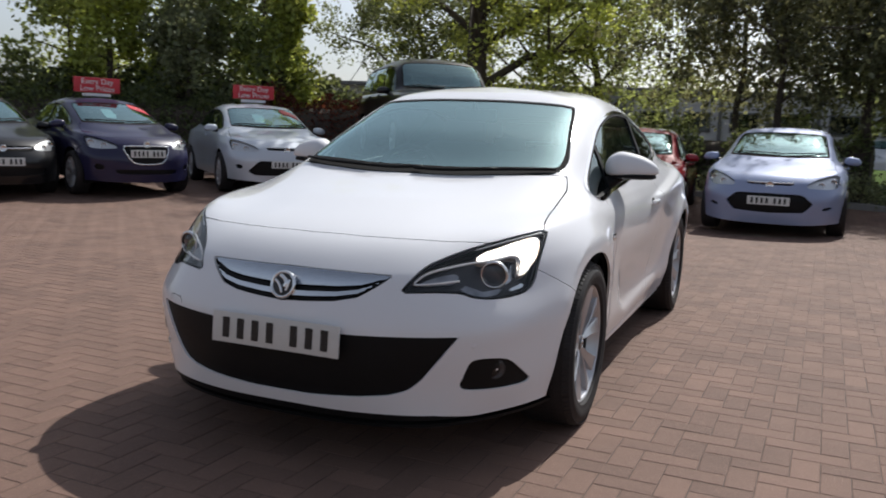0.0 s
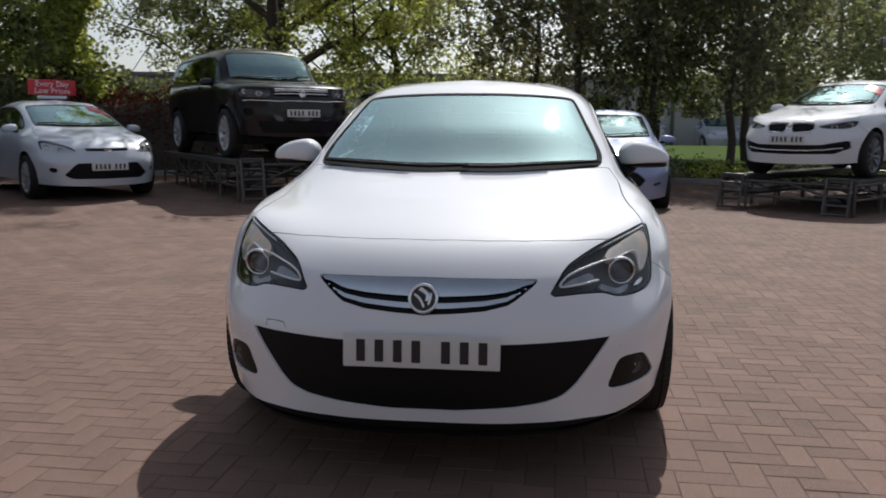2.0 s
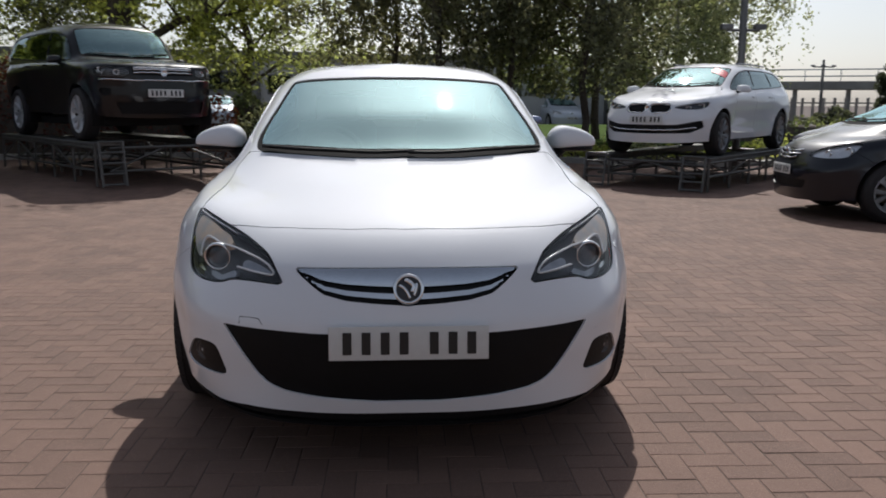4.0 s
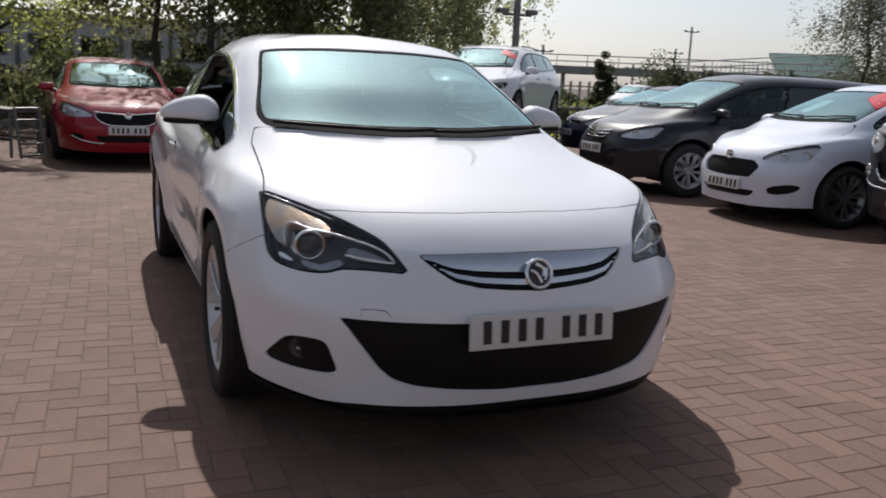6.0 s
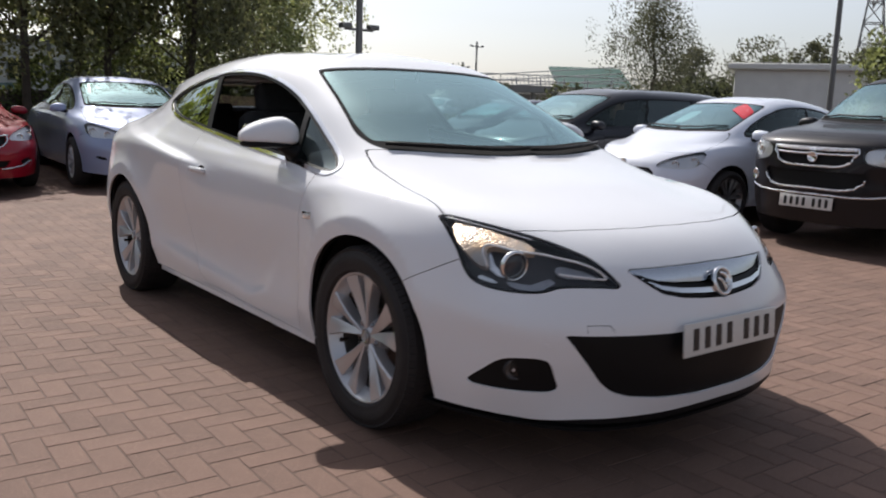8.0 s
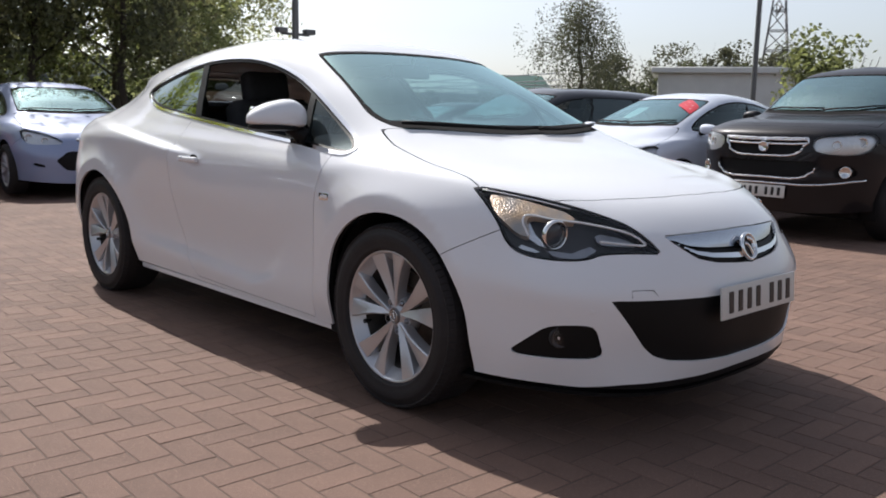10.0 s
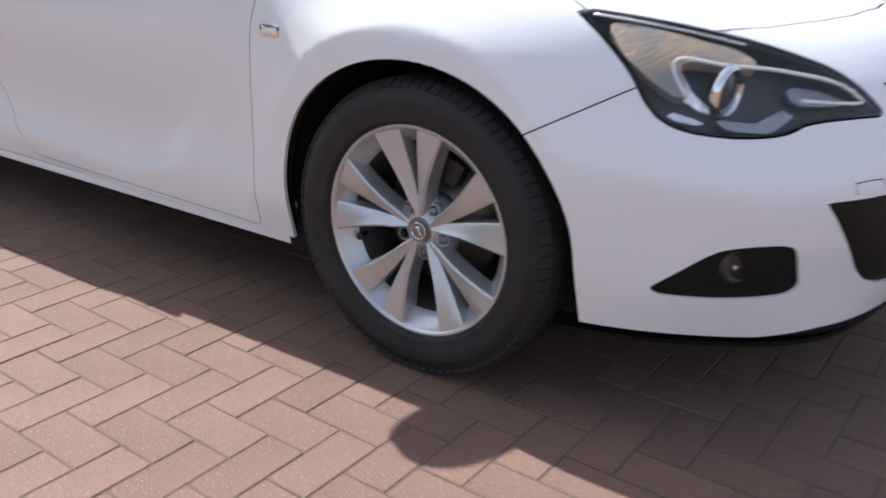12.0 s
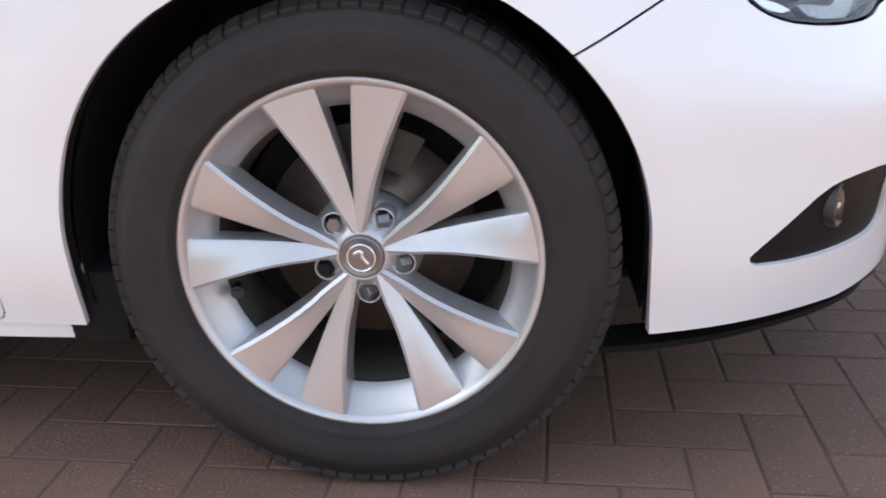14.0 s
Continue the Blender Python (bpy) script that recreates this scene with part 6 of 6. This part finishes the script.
def hedge(name, path, width, height, leaf_mat, label, density=900, size=.09, seed=0, wave=.15, category="hedge"):
    """A clipped or loose hedge along a path of plan points."""
    rng = np.random.default_rng(seed)
    P = np.array(path, float)
    seg = np.hypot(*np.diff(P, axis=0).T)
    total = seg.sum()
    n = int(density * total * (height + width))
    s = rng.uniform(0, total, n)
    cs = np.r_[0, np.cumsum(seg)]
    cx, cy = np.interp(s, cs, P[:, 0]), np.interp(s, cs, P[:, 1])
    i = np.clip(np.searchsorted(cs, s) - 1, 0, len(seg) - 1)
    d = np.diff(P, axis=0)[i] / seg[i][:, None]
    a = rng.uniform(0, math.pi, n)
    rr = rng.uniform(.78, 1.08, n)
    h = height * (1 + wave * np.sin(s * 2.1 + seed) * .5 + wave * np.sin(s * 5.3) * .5)
    off = np.cos(a) * width / 2 * rr
    z = np.minimum(np.sin(a) ** .5 * h * rr, h * 1.05)
    x, y = cx - d[:, 1] * off, cy + d[:, 0] * off
    t = thing(name, None, label, category)
    V, F = leaves(np.stack([x, y, z + ground_z(x, y)], 1), size, rng)
    o = put("foliage", mesh_of(V, F, smooth=False), leaf_mat, t)
    # woody core that keeps light from passing straight through
    Vc, Fc = [], []
    for k, (px, py) in enumerate(P):
        dd = P[min(k + 1, len(P) - 1)] - P[max(k - 1, 0)]
        dd = dd / np.hypot(*dd)
        for o_, zz in ((-.34, 0), (-.30, .75), (0, .86), (.30, .75), (.34, 0)):
            Vc.append((px - dd[1] * o_ * width, py + dd[0] * o_ * width, gz(px, py) + zz * height))
    for k in range(len(P) - 1):
        for q in range(4):
            Fc.append((k * 5 + q, k * 5 + q + 1, (k + 1) * 5 + q + 1, (k + 1) * 5 + q))
    Fc += [tuple(range(5)), tuple(range(len(Vc) - 5, len(Vc)))[::-1]]
    put("woody_core", mesh_of(Vc, Fc), BARK, t)
    return t


def shrub(x, y, r, h, leaf_mat, label, count=900, size=.08, seed=0, category="shrub"):
    rng = np.random.default_rng(seed)
    t = thing("shrub", pose(x, y, gz(x, y)), label, category, "shrubs")
    bm = bmesh.new()
    for i in range(9):
        a = i * 2.4
        rod(bm, (0, 0, -.03), (math.cos(a) * r * .7, math.sin(a) * r * .7, h * .75), .018, 5, .005)
    part("wood", bm, BARK, t)
    n_cl = 46
    d = rng.normal(size=(n_cl, 3))
    d /= np.linalg.norm(d, axis=1, keepdims=True)
    d[:, 2] = abs(d[:, 2])
    C = d * rng.uniform(.45, .92, (n_cl, 1)) * np.array((r, r, h))
    pts = clumps(C, count / n_cl, min(r, h) * .20, .8, rng)
    V, F = leaves(pts[pts[:, 2] > .03], size, rng)
    put("foliage", mesh_of(V, F, smooth=False), leaf_mat, t)
    return t


# beds, grass and kerb behind the parked rows
def bed(name, pts, lift, material, label, category):
    bm = bmesh.new()
    P = rounded(pts, 2)
    top = [bm.verts.new((x, y, gz(x, y) + lift)) for x, y in P]
    low = [bm.verts.new((x, y, gz(x, y) - .05)) for x, y in P]
    bm.faces.new(top)
    for k in range(len(P)):
        j = (k + 1) % len(P)
        bm.faces.new((top[k], low[k], low[j], top[j]))
    bmesh.ops.recalc_face_normals(bm, faces=bm.faces[:])
    bmesh.ops.triangulate(bm, faces=bm.faces[:])
    me = bpy.data.meshes.new(name)
    bm.to_mesh(me)
    bm.free()
    ob = put(name, me, material)
    return tagged(ob, label, category, kind="structure")


KERB_LINE = [(-14.8, 7.8), (-12.2, 10.4), (-9.4, 12.6), (-6.2, 14.0), (-2.4, 14.3), (.8, 14.1), (2.9, 13.4), (5.0, 12.9), (8.0, 13.6), (12.0, 13.8)]


def kerbs():
    k = tagged(thing("kerb"), "concrete kerb along the planted bed", "kerb", kind="structure")
    P = np.array(KERB_LINE, float)
    for a, b in zip(P[:-1], P[1:]):
        n = max(1, int(np.hypot(*(b - a)) / .92))
        for i in range(n):
            c = a + (b - a) * (i + .5) / n
            L = np.hypot(*(b - a)) / n
            bm = box(bmesh.new(), L - .008, .125, .26, None, .012, 2)
            o = part("kerb_stone", bm, KERB, k)
            o.matrix_basis = pose(c[0], c[1], gz(*c) - .02, 0, 0, math.degrees(math.atan2(b[1] - a[1], b[0] - a[0])))


kerbs()
bed("planting_bed", [(-14.8, 7.95), (-12.2, 10.55), (-9.4, 12.75), (-6.2, 14.15), (-2.4, 14.45), (.8, 14.25), (2.9, 13.55), (5, 13.05), (8, 13.75), (12, 13.95), (12, 18), (-6, 19), (-18, 16)], .09, SOIL, "dark mulch bed behind the kerb", "planting bed")
bed("lawn", [(1.5, 15.6), (6, 14.8), (13, 15.2), (26, 17.5), (30, 26), (20, 30), (12, 32), (0, 31)], .30, GRASS, "sunlit mown grass bank", "lawn")

hedge("red_hedge", [(-9.7, 13.0), (-8.4, 13.9), (-6.2, 14.8), (-4.2, 15.1)], 1.0, 1.75, LEAF_RED, "dark red-leaved hedge along the yard's edge", 420, .085, 2)
shrub(-3.7, 14.7, .8, 1.5, LEAF_PHOTINIA, "red-tipped evergreen shrub by the ramp", 1300, .09, 4)
shrub(-2.4, 14.8, .9, 1.35, LEAF_GREY, "pale green leafy shrub in the bed", 2600, .09, 6)
shrub(-1.2, 15.4, 1.0, 1.6, LEAF_HEDGE, "dark green evergreen shrub in the bed", 1500, .09, 5)

for i, (x, y, h, r, lm, lab) in enumerate((
        (-16.3, 9.6, 5.6, 1.5, LEAF_LIGHT, "yellow-green leafy tree at the yard's edge"),
        (-14.7, 12.3, 5.8, 1.5, LEAF_MID, "tall green tree at the yard's edge"),
        (-13.2, 12.0, 5.4, 1.2, LEAF_LIGHT, "yellow-green leafy tree at the yard's edge"),
        (-12.1, 13.8, 5.7, 1.5, LEAF_MID, "tall green tree at the yard's edge"),
        (-11.6, 12.8, 4.2, 1.15, LEAF_GREY, "grey-green leafy tree above the hedge"),
        (-10.5, 14.2, 5.4, 1.3, LEAF_MID, "tall green tree at the yard's edge"),
        (-9.9, 14.0, 5.0, .95, LEAF_LIGHT, "bright leafy tree above the hedge"),
        (-17.6, 7.6, 5.6, 1.6, LEAF_MID, "tall green tree at the yard's edge"))):
    column_tree(x, y, h, r, lm, lab, 4400, .20, 20 + i)
tree(-6.2, 17.2, 7.6, 4.4, LEAF_LIGHT, "large spreading tree with bright leaves and dark limbs", 17000, .17, .42, BARK, 31, .36, .34, n_clumps=170)
tree(-3.6, 19.4, 6.4, 2.6, LEAF_MID, "leafy green tree behind the ramp", 7000, .16, .17, BARK, 32, .30, .34)
tree(-9.0, 20.0, 6.2, 3.0, LEAF_DARK, "dark leafy tree behind the hedge", 10000, .16, .17, BARK, 33, .2, .34)
for i, (x, y, h, r) in enumerate(((1.2, 15.4, 6.6, 2.3), (2.9, 15.9, 6.4, 2.2), (4.4, 15.2, 6.2, 1.9), (.3, 17.3, 6.8, 2.0))):
    tree(x, y, h, r, LEAF_BIRCH, "silver birch with drooping twigs in the planted bed", 6300, .155, .10, BARK, 40 + i, .36, .32, .9, .38)
for i, (x, y, h, r) in enumerate(((3.0, 18.6, 6.4, 2.2), (5.4, 18.0, 6.0, 2.0))):
    tree(x, y, h, r, LEAF_DARK, "dark leafy tree behind the birches", 3300, .19, .12, BARK, 46 + i, .30, .34)
for i, (x, y, h, r) in enumerate(((8.2, 20.5, 7.6, 2.0), (9.6, 22.0, 7.0, 1.9))):
    tree(x, y, h, r, LEAF_GREY, "pale birch on the grass bank", 9000, .15, .10, BIRCH_BARK, 50 + i, .22, .30, .8, .5)
tree(21.5, 17.0, 6.4, 1.35, LEAF_HAZE, "thin dark birch beyond the parked cars", 9500, .10, .09, BARK, 55, .2, .34, .8, .75, n_clumps=50)
for i, (x, y, r, h) in enumerate(((2.7, 13.9, .7, .6), (4.0, 13.8, .8, .55), (5.2, 13.6, .6, .5), (6.6, 14.2, .8, .6), (.2, 14.8, .7, .7), (8.5, 14.6, .9, .6))):
    shrub(x, y, r, h, LEAF_LIGHT if i % 2 else LEAF_GREY, "low clipped shrub behind the kerb", 1400, .07, 60 + i)
hedge("low_hedge", [(6.0, 17.6), (12, 18.6), (20, 20.5), (30, 22)], 1.2, .75, LEAF_HEDGE, "low dark hedge across the grass", 90, .12, 9)
for i, (x, y, r, h) in enumerate(((20.5, 30.4, .66, 3.35), (27.6, 31.6, .64, 3.3), (25.6, 33.0, 1.7, 3.4), (23.6, 33.6, 1.0, 1.4))):
    shrub(x, y, r, h, LEAF_FAR, "dark rounded evergreen beyond the car park", 5200, .12, 70 + i)
shrub(13.1, 4.5, 1.15, 3.0, LEAF_DARK, "dense green bush behind the parked row", 9000, .10, 80)

hedge("tall_hedge", [(-18, 5.5), (-14.6, 10.6), (-11.6, 13.6), (-8.6, 15.6)], 1.8, 2.1, LEAF_DARK, "tall dark boundary hedge behind the trees", 260, .15, 13)
hedge("front_hedge", [(-16.2, 7.4), (-13.9, 9.9), (-11.6, 11.9), (-10.0, 13.0)], 1.2, 1.7, LEAF_HEDGE, "dark green hedge behind the row of parked cars", 420, .10, 15)
hedge("birch_undergrowth", [(-3.4, 15.9), (-1.2, 16.3), (1.0, 16.2), (3.0, 15.9)], 1.3, 1.3, LEAF_HEDGE, "dark green undergrowth below the birches", 420, .10, 16, .35)
shrub(-1.9, 16.2, 1.1, 1.35, LEAF_GREY, "pale leafy shrub in the bed", 3600, .09, 14)


# ---- far side: buildings, bridge, masts ----
CLAD_GREY = mat("grey_cladding", (0.46, 0.46, 0.46), 0.6, 0, 0.12, 2, 0.2, 40)
CLAD_WHITE = mat("white_cladding", (0.68, 0.68, 0.66), 0.7, 0, 0.12, 2, 0.2, 40)
ROOF_GREEN = mat("green_roof_sheet", (0.016, 0.080, 0.060), 0.6, 0, 0.15, 1.5, 0.2, 20)
POLE = mat("grey_pole", (0.14, 0.14, 0.14), 0.5, 0.5, 0.15, 8)
# pole grey lightened: the haze of distance is in the colour
HAZED_STEEL = mat("hazed_far_steel", (0.36, 0.365, 0.37), 0.7, 0, 0.12, 4)
CONCRETE = mat("weathered_concrete", (0.26, 0.255, 0.24), 0.9, 0, 0.25, 1.5, 0.4, 30)


def shed(m, L, D, H, clad, roof, label, bays=6, door=True):
    """A long low building with plinth, bays, doors and an overhanging roof."""
    b = thing("building", m, label, "building")
    part("wall", box(bmesh.new(), L, D, H, pose(0, 0, H / 2), .02), clad, b)
    part("roof", box(bmesh.new(), L + .5, D + .5, .22, pose(0, 0, H + .11), .03), roof, b)
    for k in range(bays + 1 if bays else 0):
        part("pilaster", box(bmesh.new(), .16, .12, H, pose(-L / 2 + L * k / bays, -D / 2 - .05, H / 2), .01), POLE, b)
    for k in range(bays):
        x = -L / 2 + L * (k + .5) / bays
        w = part("window", box(bmesh.new(), L / bays * .6, .06, H * .3, pose(x, -D / 2 - .02, H * .62), .01), POLE, b)
        part("pane", box(bmesh.new(), L / bays * .54, .02, H * .25, pose(x, -D / 2 - .055, H * .62), .004), DARK_GLASS, w)
    return b


shed(pose(3.5, 40, .2, 0, 0, -4), 18, 8, 3.0, CLAD_GREY, POLE, "long low grey building beyond the trees", 9)
shed(pose(-16, 44, .2, 0, 0, 8), 26, 8, 3.4, CONCRETE, POLE, "low grey building far behind the hedge", 7)
shed(pose(26.4, 14.2, 0, 0, 0, -58), 4.6, 3, 2.75, CLAD_WHITE, CLAD_WHITE, "white flat-roofed block beyond the car park", 0)


def stand_building():
    b = thing("building", pose(41.5, 42.5, 0, 0, 0, -33), "low stand with a sloping green roof and open steel frame", "building")
    part("wall", box(bmesh.new(), 12, 4, 2.2, pose(0, 2, 1.1), .02), CONCRETE, b)
    bm = bmesh.new()
    vs = [bm.verts.new(v) for v in ((.5, -.6, 2.6), (6, -.6, 2.6), (6, 3.5, 4.2), (.5, 3.5, 4.2), (.5, -.6, 2.75), (6, -.6, 2.75), (6, 3.5, 4.35), (.5, 3.5, 4.35))]
    for f in ((0, 3, 2, 1), (4, 5, 6, 7), (0, 1, 5, 4), (1, 2, 6, 5), (2, 3, 7, 6), (3, 0, 4, 7)):
        bm.faces.new([vs[i] for i in f])
    part("roof", bm, ROOF_GREEN, b, "green sheet roof")
    for k in range(8):
        x = -6 + 12 * k / 7
        part("post", rod(bmesh.new(), (x, -.6, 0), (x, -.6, 3.3), .05, 6), HAZED_STEEL, b)
    for z in (2.6, 3.1, 3.6, 4.1):
        part("rail", rod(bmesh.new(), (-6.2, -.6, z * .8), (6.2, -.6, z + .3), .04, 6), HAZED_STEEL, b)
    for k in range(22):
        x = -6 + 6.4 * k / 21
        part("slat", rod(bmesh.new(), (x, -.6, 1.2), (x, 1.5, 3.0 + .11 * (x + 6)), .035, 5), HAZED_STEEL, b)


stand_building()


def bridge():
    b = thing("footbridge", pose(27, 48, 0, 0, 0, -27), "long raised walkway on concrete posts far away", "bridge")
    part("deck", box(bmesh.new(), 46, 2.4, .5, pose(0, 0, 2.45), .03), CONCRETE, b)
    for k in range(16):
        x = -22.5 + 3 * k
        part("pier", box(bmesh.new(), .28, .28, 2.3, pose(x, -.6, 1.15), .02), CONCRETE, b)
    for z in (3.0, 3.4):
        part("handrail", rod(bmesh.new(), (-23, -1.1, z), (23, -1.1, z), .04, 6), HAZED_STEEL, b)
    for k in range(24):
        x = -23 + 2 * k
        part("baluster", rod(bmesh.new(), (x, -1.1, 2.6), (x, -1.1, 3.4), .03, 6), HAZED_STEEL, b)


bridge()


def mast(x, y, h, r, heads, label, arm=.45):
    p = thing("lamp_post", pose(x, y, gz(x, y)), label, "lamp post", "lamp posts")
    part("pole", rod(bmesh.new(), (0, 0, 0), (0, 0, h), r, 12, r * .7), POLE, p)
    for z, n in heads:
        part("crossarm", rod(bmesh.new(), (-arm, 0, z), (arm, 0, z), r * .35, 8), POLE, p)
        for s in ((-1, 1) if n == 2 else (-1, 0, 1)):
            part("lamp_head", box(bmesh.new(), .22, .16, .10, pose(s * arm, 0, z + .06), .02, 2), POLE, p)
    return p


mast(6.66, 12.3, 8.0, .075, ((2.62, 2),), "tall grey pole with a double bracket of lamps", .32)
mast(17.3, 8.2, 8.0, .07, (), "tall plain grey pole beyond the row")
for x, y, h in ((43.1, 53.0, 6.3), (42.2, 53.6, 4.6), (39.0, 54.6, 3.3), (24.9, 44, 3.7)):
    mast(x, y, h, .10, ((h - .4, 3),), "thin floodlight mast far beyond the yard", .6)
for i, (x, y, r, h) in enumerate(((36.7, 26.2, 2.6, 3.6), (39.5, 24.6, 2.8, 4.3), (42, 22.9, 3.0, 4.9), (45.5, 20, 3.0, 4.6), (34, 28.5, 2.2, 3.0), (31.5, 31, 2.2, 2.6), (27, 33, 2.0, 2.4), (20, 32, 2.2, 1.0), (12, 33, 2.0, 2.4))):
    shrub(x, y, r, h, LEAF_FAR, "rounded dark tree far beyond the yard", 4200, .28, 90 + i, "tree")

for i, (x, y, r, h) in enumerate(((53.5, 39.4, 3.2, 7.0), (56.2, 35.8, 3.4, 8.2), (58.4, 32.4, 3.0, 9.2), (60.5, 29.0, 3.2, 8.0))):
    shrub(x, y, r, h, LEAF_HAZE, "hazy round-topped tree behind the white block", 9000, .24, 110 + i, "tree")


def pylon(x, y, h):
    """A lattice power pylon far off."""
    p = thing("pylon", pose(x, y, 0, 0, 0, 30), "grey lattice power pylon far away", "pylon")
    w = lambda z: 3.0 * (1 - z / h) ** 1.3 + .45
    lv = [h * k / 9 for k in range(10)]
    for a, b in zip(lv[:-1], lv[1:]):
        bm = bmesh.new()
        for sx, sy in ((-1, -1), (1, -1), (1, 1), (-1, 1)):
            rod(bm, (sx * w(a), sy * w(a), a), (sx * w(b), sy * w(b), b), .14, 4)
            rod(bm, (sx * w(a), sy * w(a), a), (-sy * w(b), sx * w(b), b), .09, 4)
            rod(bm, (sx * w(b), sy * w(b), b), (-sy * w(b), sx * w(b), b), .09, 4)
        part("lattice_stage", bm, POLE, p)
    for z, L in ((h * .66, 6.0), (h * .80, 7.0), (h * .94, 5.0)):
        bm = bmesh.new()
        for sy in (-.4, .4):
            rod(bm, (-L, 0, z), (L, 0, z), .12, 4)
            rod(bm, (-L, 0, z), (0, sy, z + 1.4), .09, 4)
            rod(bm, (L, 0, z), (0, sy, z + 1.4), .09, 4)
        part("crossarm", bm, POLE, p)


pylon(140.5, 69.3, 30)


def palisade():
    f = thing("fence", pose(27, 44.5, 0, 0, 0, -27), "pale slatted fence across the far bank", "fence")
    for k in range(70):
        x = -20 + 40 * k / 69
        part("slat", box(bmesh.new(), .16, .05, 1.5, pose(x, 0, .95 + .006 * x), .005), KERB, f)
    for z in (.5, 1.4):
        part("rail", box(bmesh.new(), 40.4, .05, .08, pose(0, .06, z), .005), KERB, f)


palisade()


# ---- cars far off ----
far = [parked_car("white car parked far beyond the grass", pose(5.0, 35.0, .15, 0, 0, 8), warp_of(.85, 2.6, .8, 1.76, 1.47), WHITE, detail=3, plate=(.47, 0)),
       parked_car("silver car parked far beyond the grass", pose(8.2, 34.8, .15, 0, 0, 8), warp_of(.85, 2.6, .8, 1.76, 1.47), SILVER_P, detail=3, plate=(.47, 0))]
for i, (x, y, a) in enumerate(((11.4, 34.6, 8), (22.5, 31.5, -60), (25.2, 29.6, -60), (27.8, 27.6, -60), (-7.5, 36, 10))):
    copy_thing(far[(i + 1) % 2], pose(x, y, gz(x, y), 0, 0, a))


# ---- block paving ----
def paver_mesh(L, W):
    b, d = .0026, .0018
    V = [(-L / 2 + b, -W / 2 + b, 0), (L / 2 - b, -W / 2 + b, 0), (L / 2 - b, W / 2 - b, 0), (-L / 2 + b, W / 2 - b, 0), (-L / 2, -W / 2, -d), (L / 2, -W / 2, -d), (L / 2, W / 2, -d), (-L / 2, W / 2, -d)]
    F = [(0, 1, 2, 3), (4, 5, 1, 0), (5, 6, 2, 1), (6, 7, 3, 2), (7, 4, 0, 3)]
    return np.array(V), F


def lay_paving():
    pav = tagged(thing("pavement"), "red-brown clay block paving laid in herringbone", "paving", kind="structure")
    a, gap, turn = .1035, .0034, radians(-1.5)
    c, s = math.cos(turn), math.sin(turn)
    rng = np.random.default_rng(5)
    V0, F0 = paver_mesh(2 * a - gap, a - gap)
    near = bpy.data.meshes.new("paver")
    near.from_pydata(V0.tolist(), [], F0)
    near.materials.append(BRICK)
    V, F, count = [], [], 0
    n = 170
    gx, gy = np.meshgrid(np.arange(-n, n), np.arange(-n, n))
    k = (gx + gy) % 4
    for kind in (0, 2):
        X, Y = gx[k == kind], gy[k == kind]
        px, py = (X + (1.0 if kind == 0 else .5)) * a, (Y + (.5 if kind == 0 else 1.0)) * a
        wx, wy = c * px - s * py - .893, s * px + c * py - .665
        ok = (wx > -11.5) & (wx < 10.5) & (wy > -6.0) & (wy < 14.5) & (-.5 * wx + .87 * wy < 15.5)
        wx, wy = wx[ok], wy[ok]
        for x, y in zip(wx, wy):
            dz, tx, ty, tw = rng.normal(0, .0004), rng.normal(0, .002), rng.normal(0, .002), rng.normal(0, .006)
            w = turn + tw + (math.pi / 2 if kind else 0)
            if -2.45 < x < -.72 and -1.35 < y < 2.0 and count < 300:
                count += 1
                o = new("paver", near)
                o.parent = pav
                o.location, o.rotation_euler = (x, y, dz), (tx, ty, w)
                continue
            cw, sw = math.cos(w), math.sin(w)
            Q = np.stack([cw * V0[:, 0] - sw * V0[:, 1] + x, sw * V0[:, 0] + cw * V0[:, 1] + y, V0[:, 2] + dz + tx * V0[:, 0] + ty * V0[:, 1]], 1)
            V.append(Q)
    V = np.array(V)
    V[..., 2] += ground_z(V[..., 0], V[..., 1])
    F = (np.array(F0)[None] + 8 * np.arange(len(V))[:, None, None]).reshape(-1, 4)
    rest = put("pavers", mesh_of(V.reshape(-1, 3), F.tolist(), smooth=False), BRICK_FAR, pav)
    rest["kind"] = "stuff"


lay_paving()
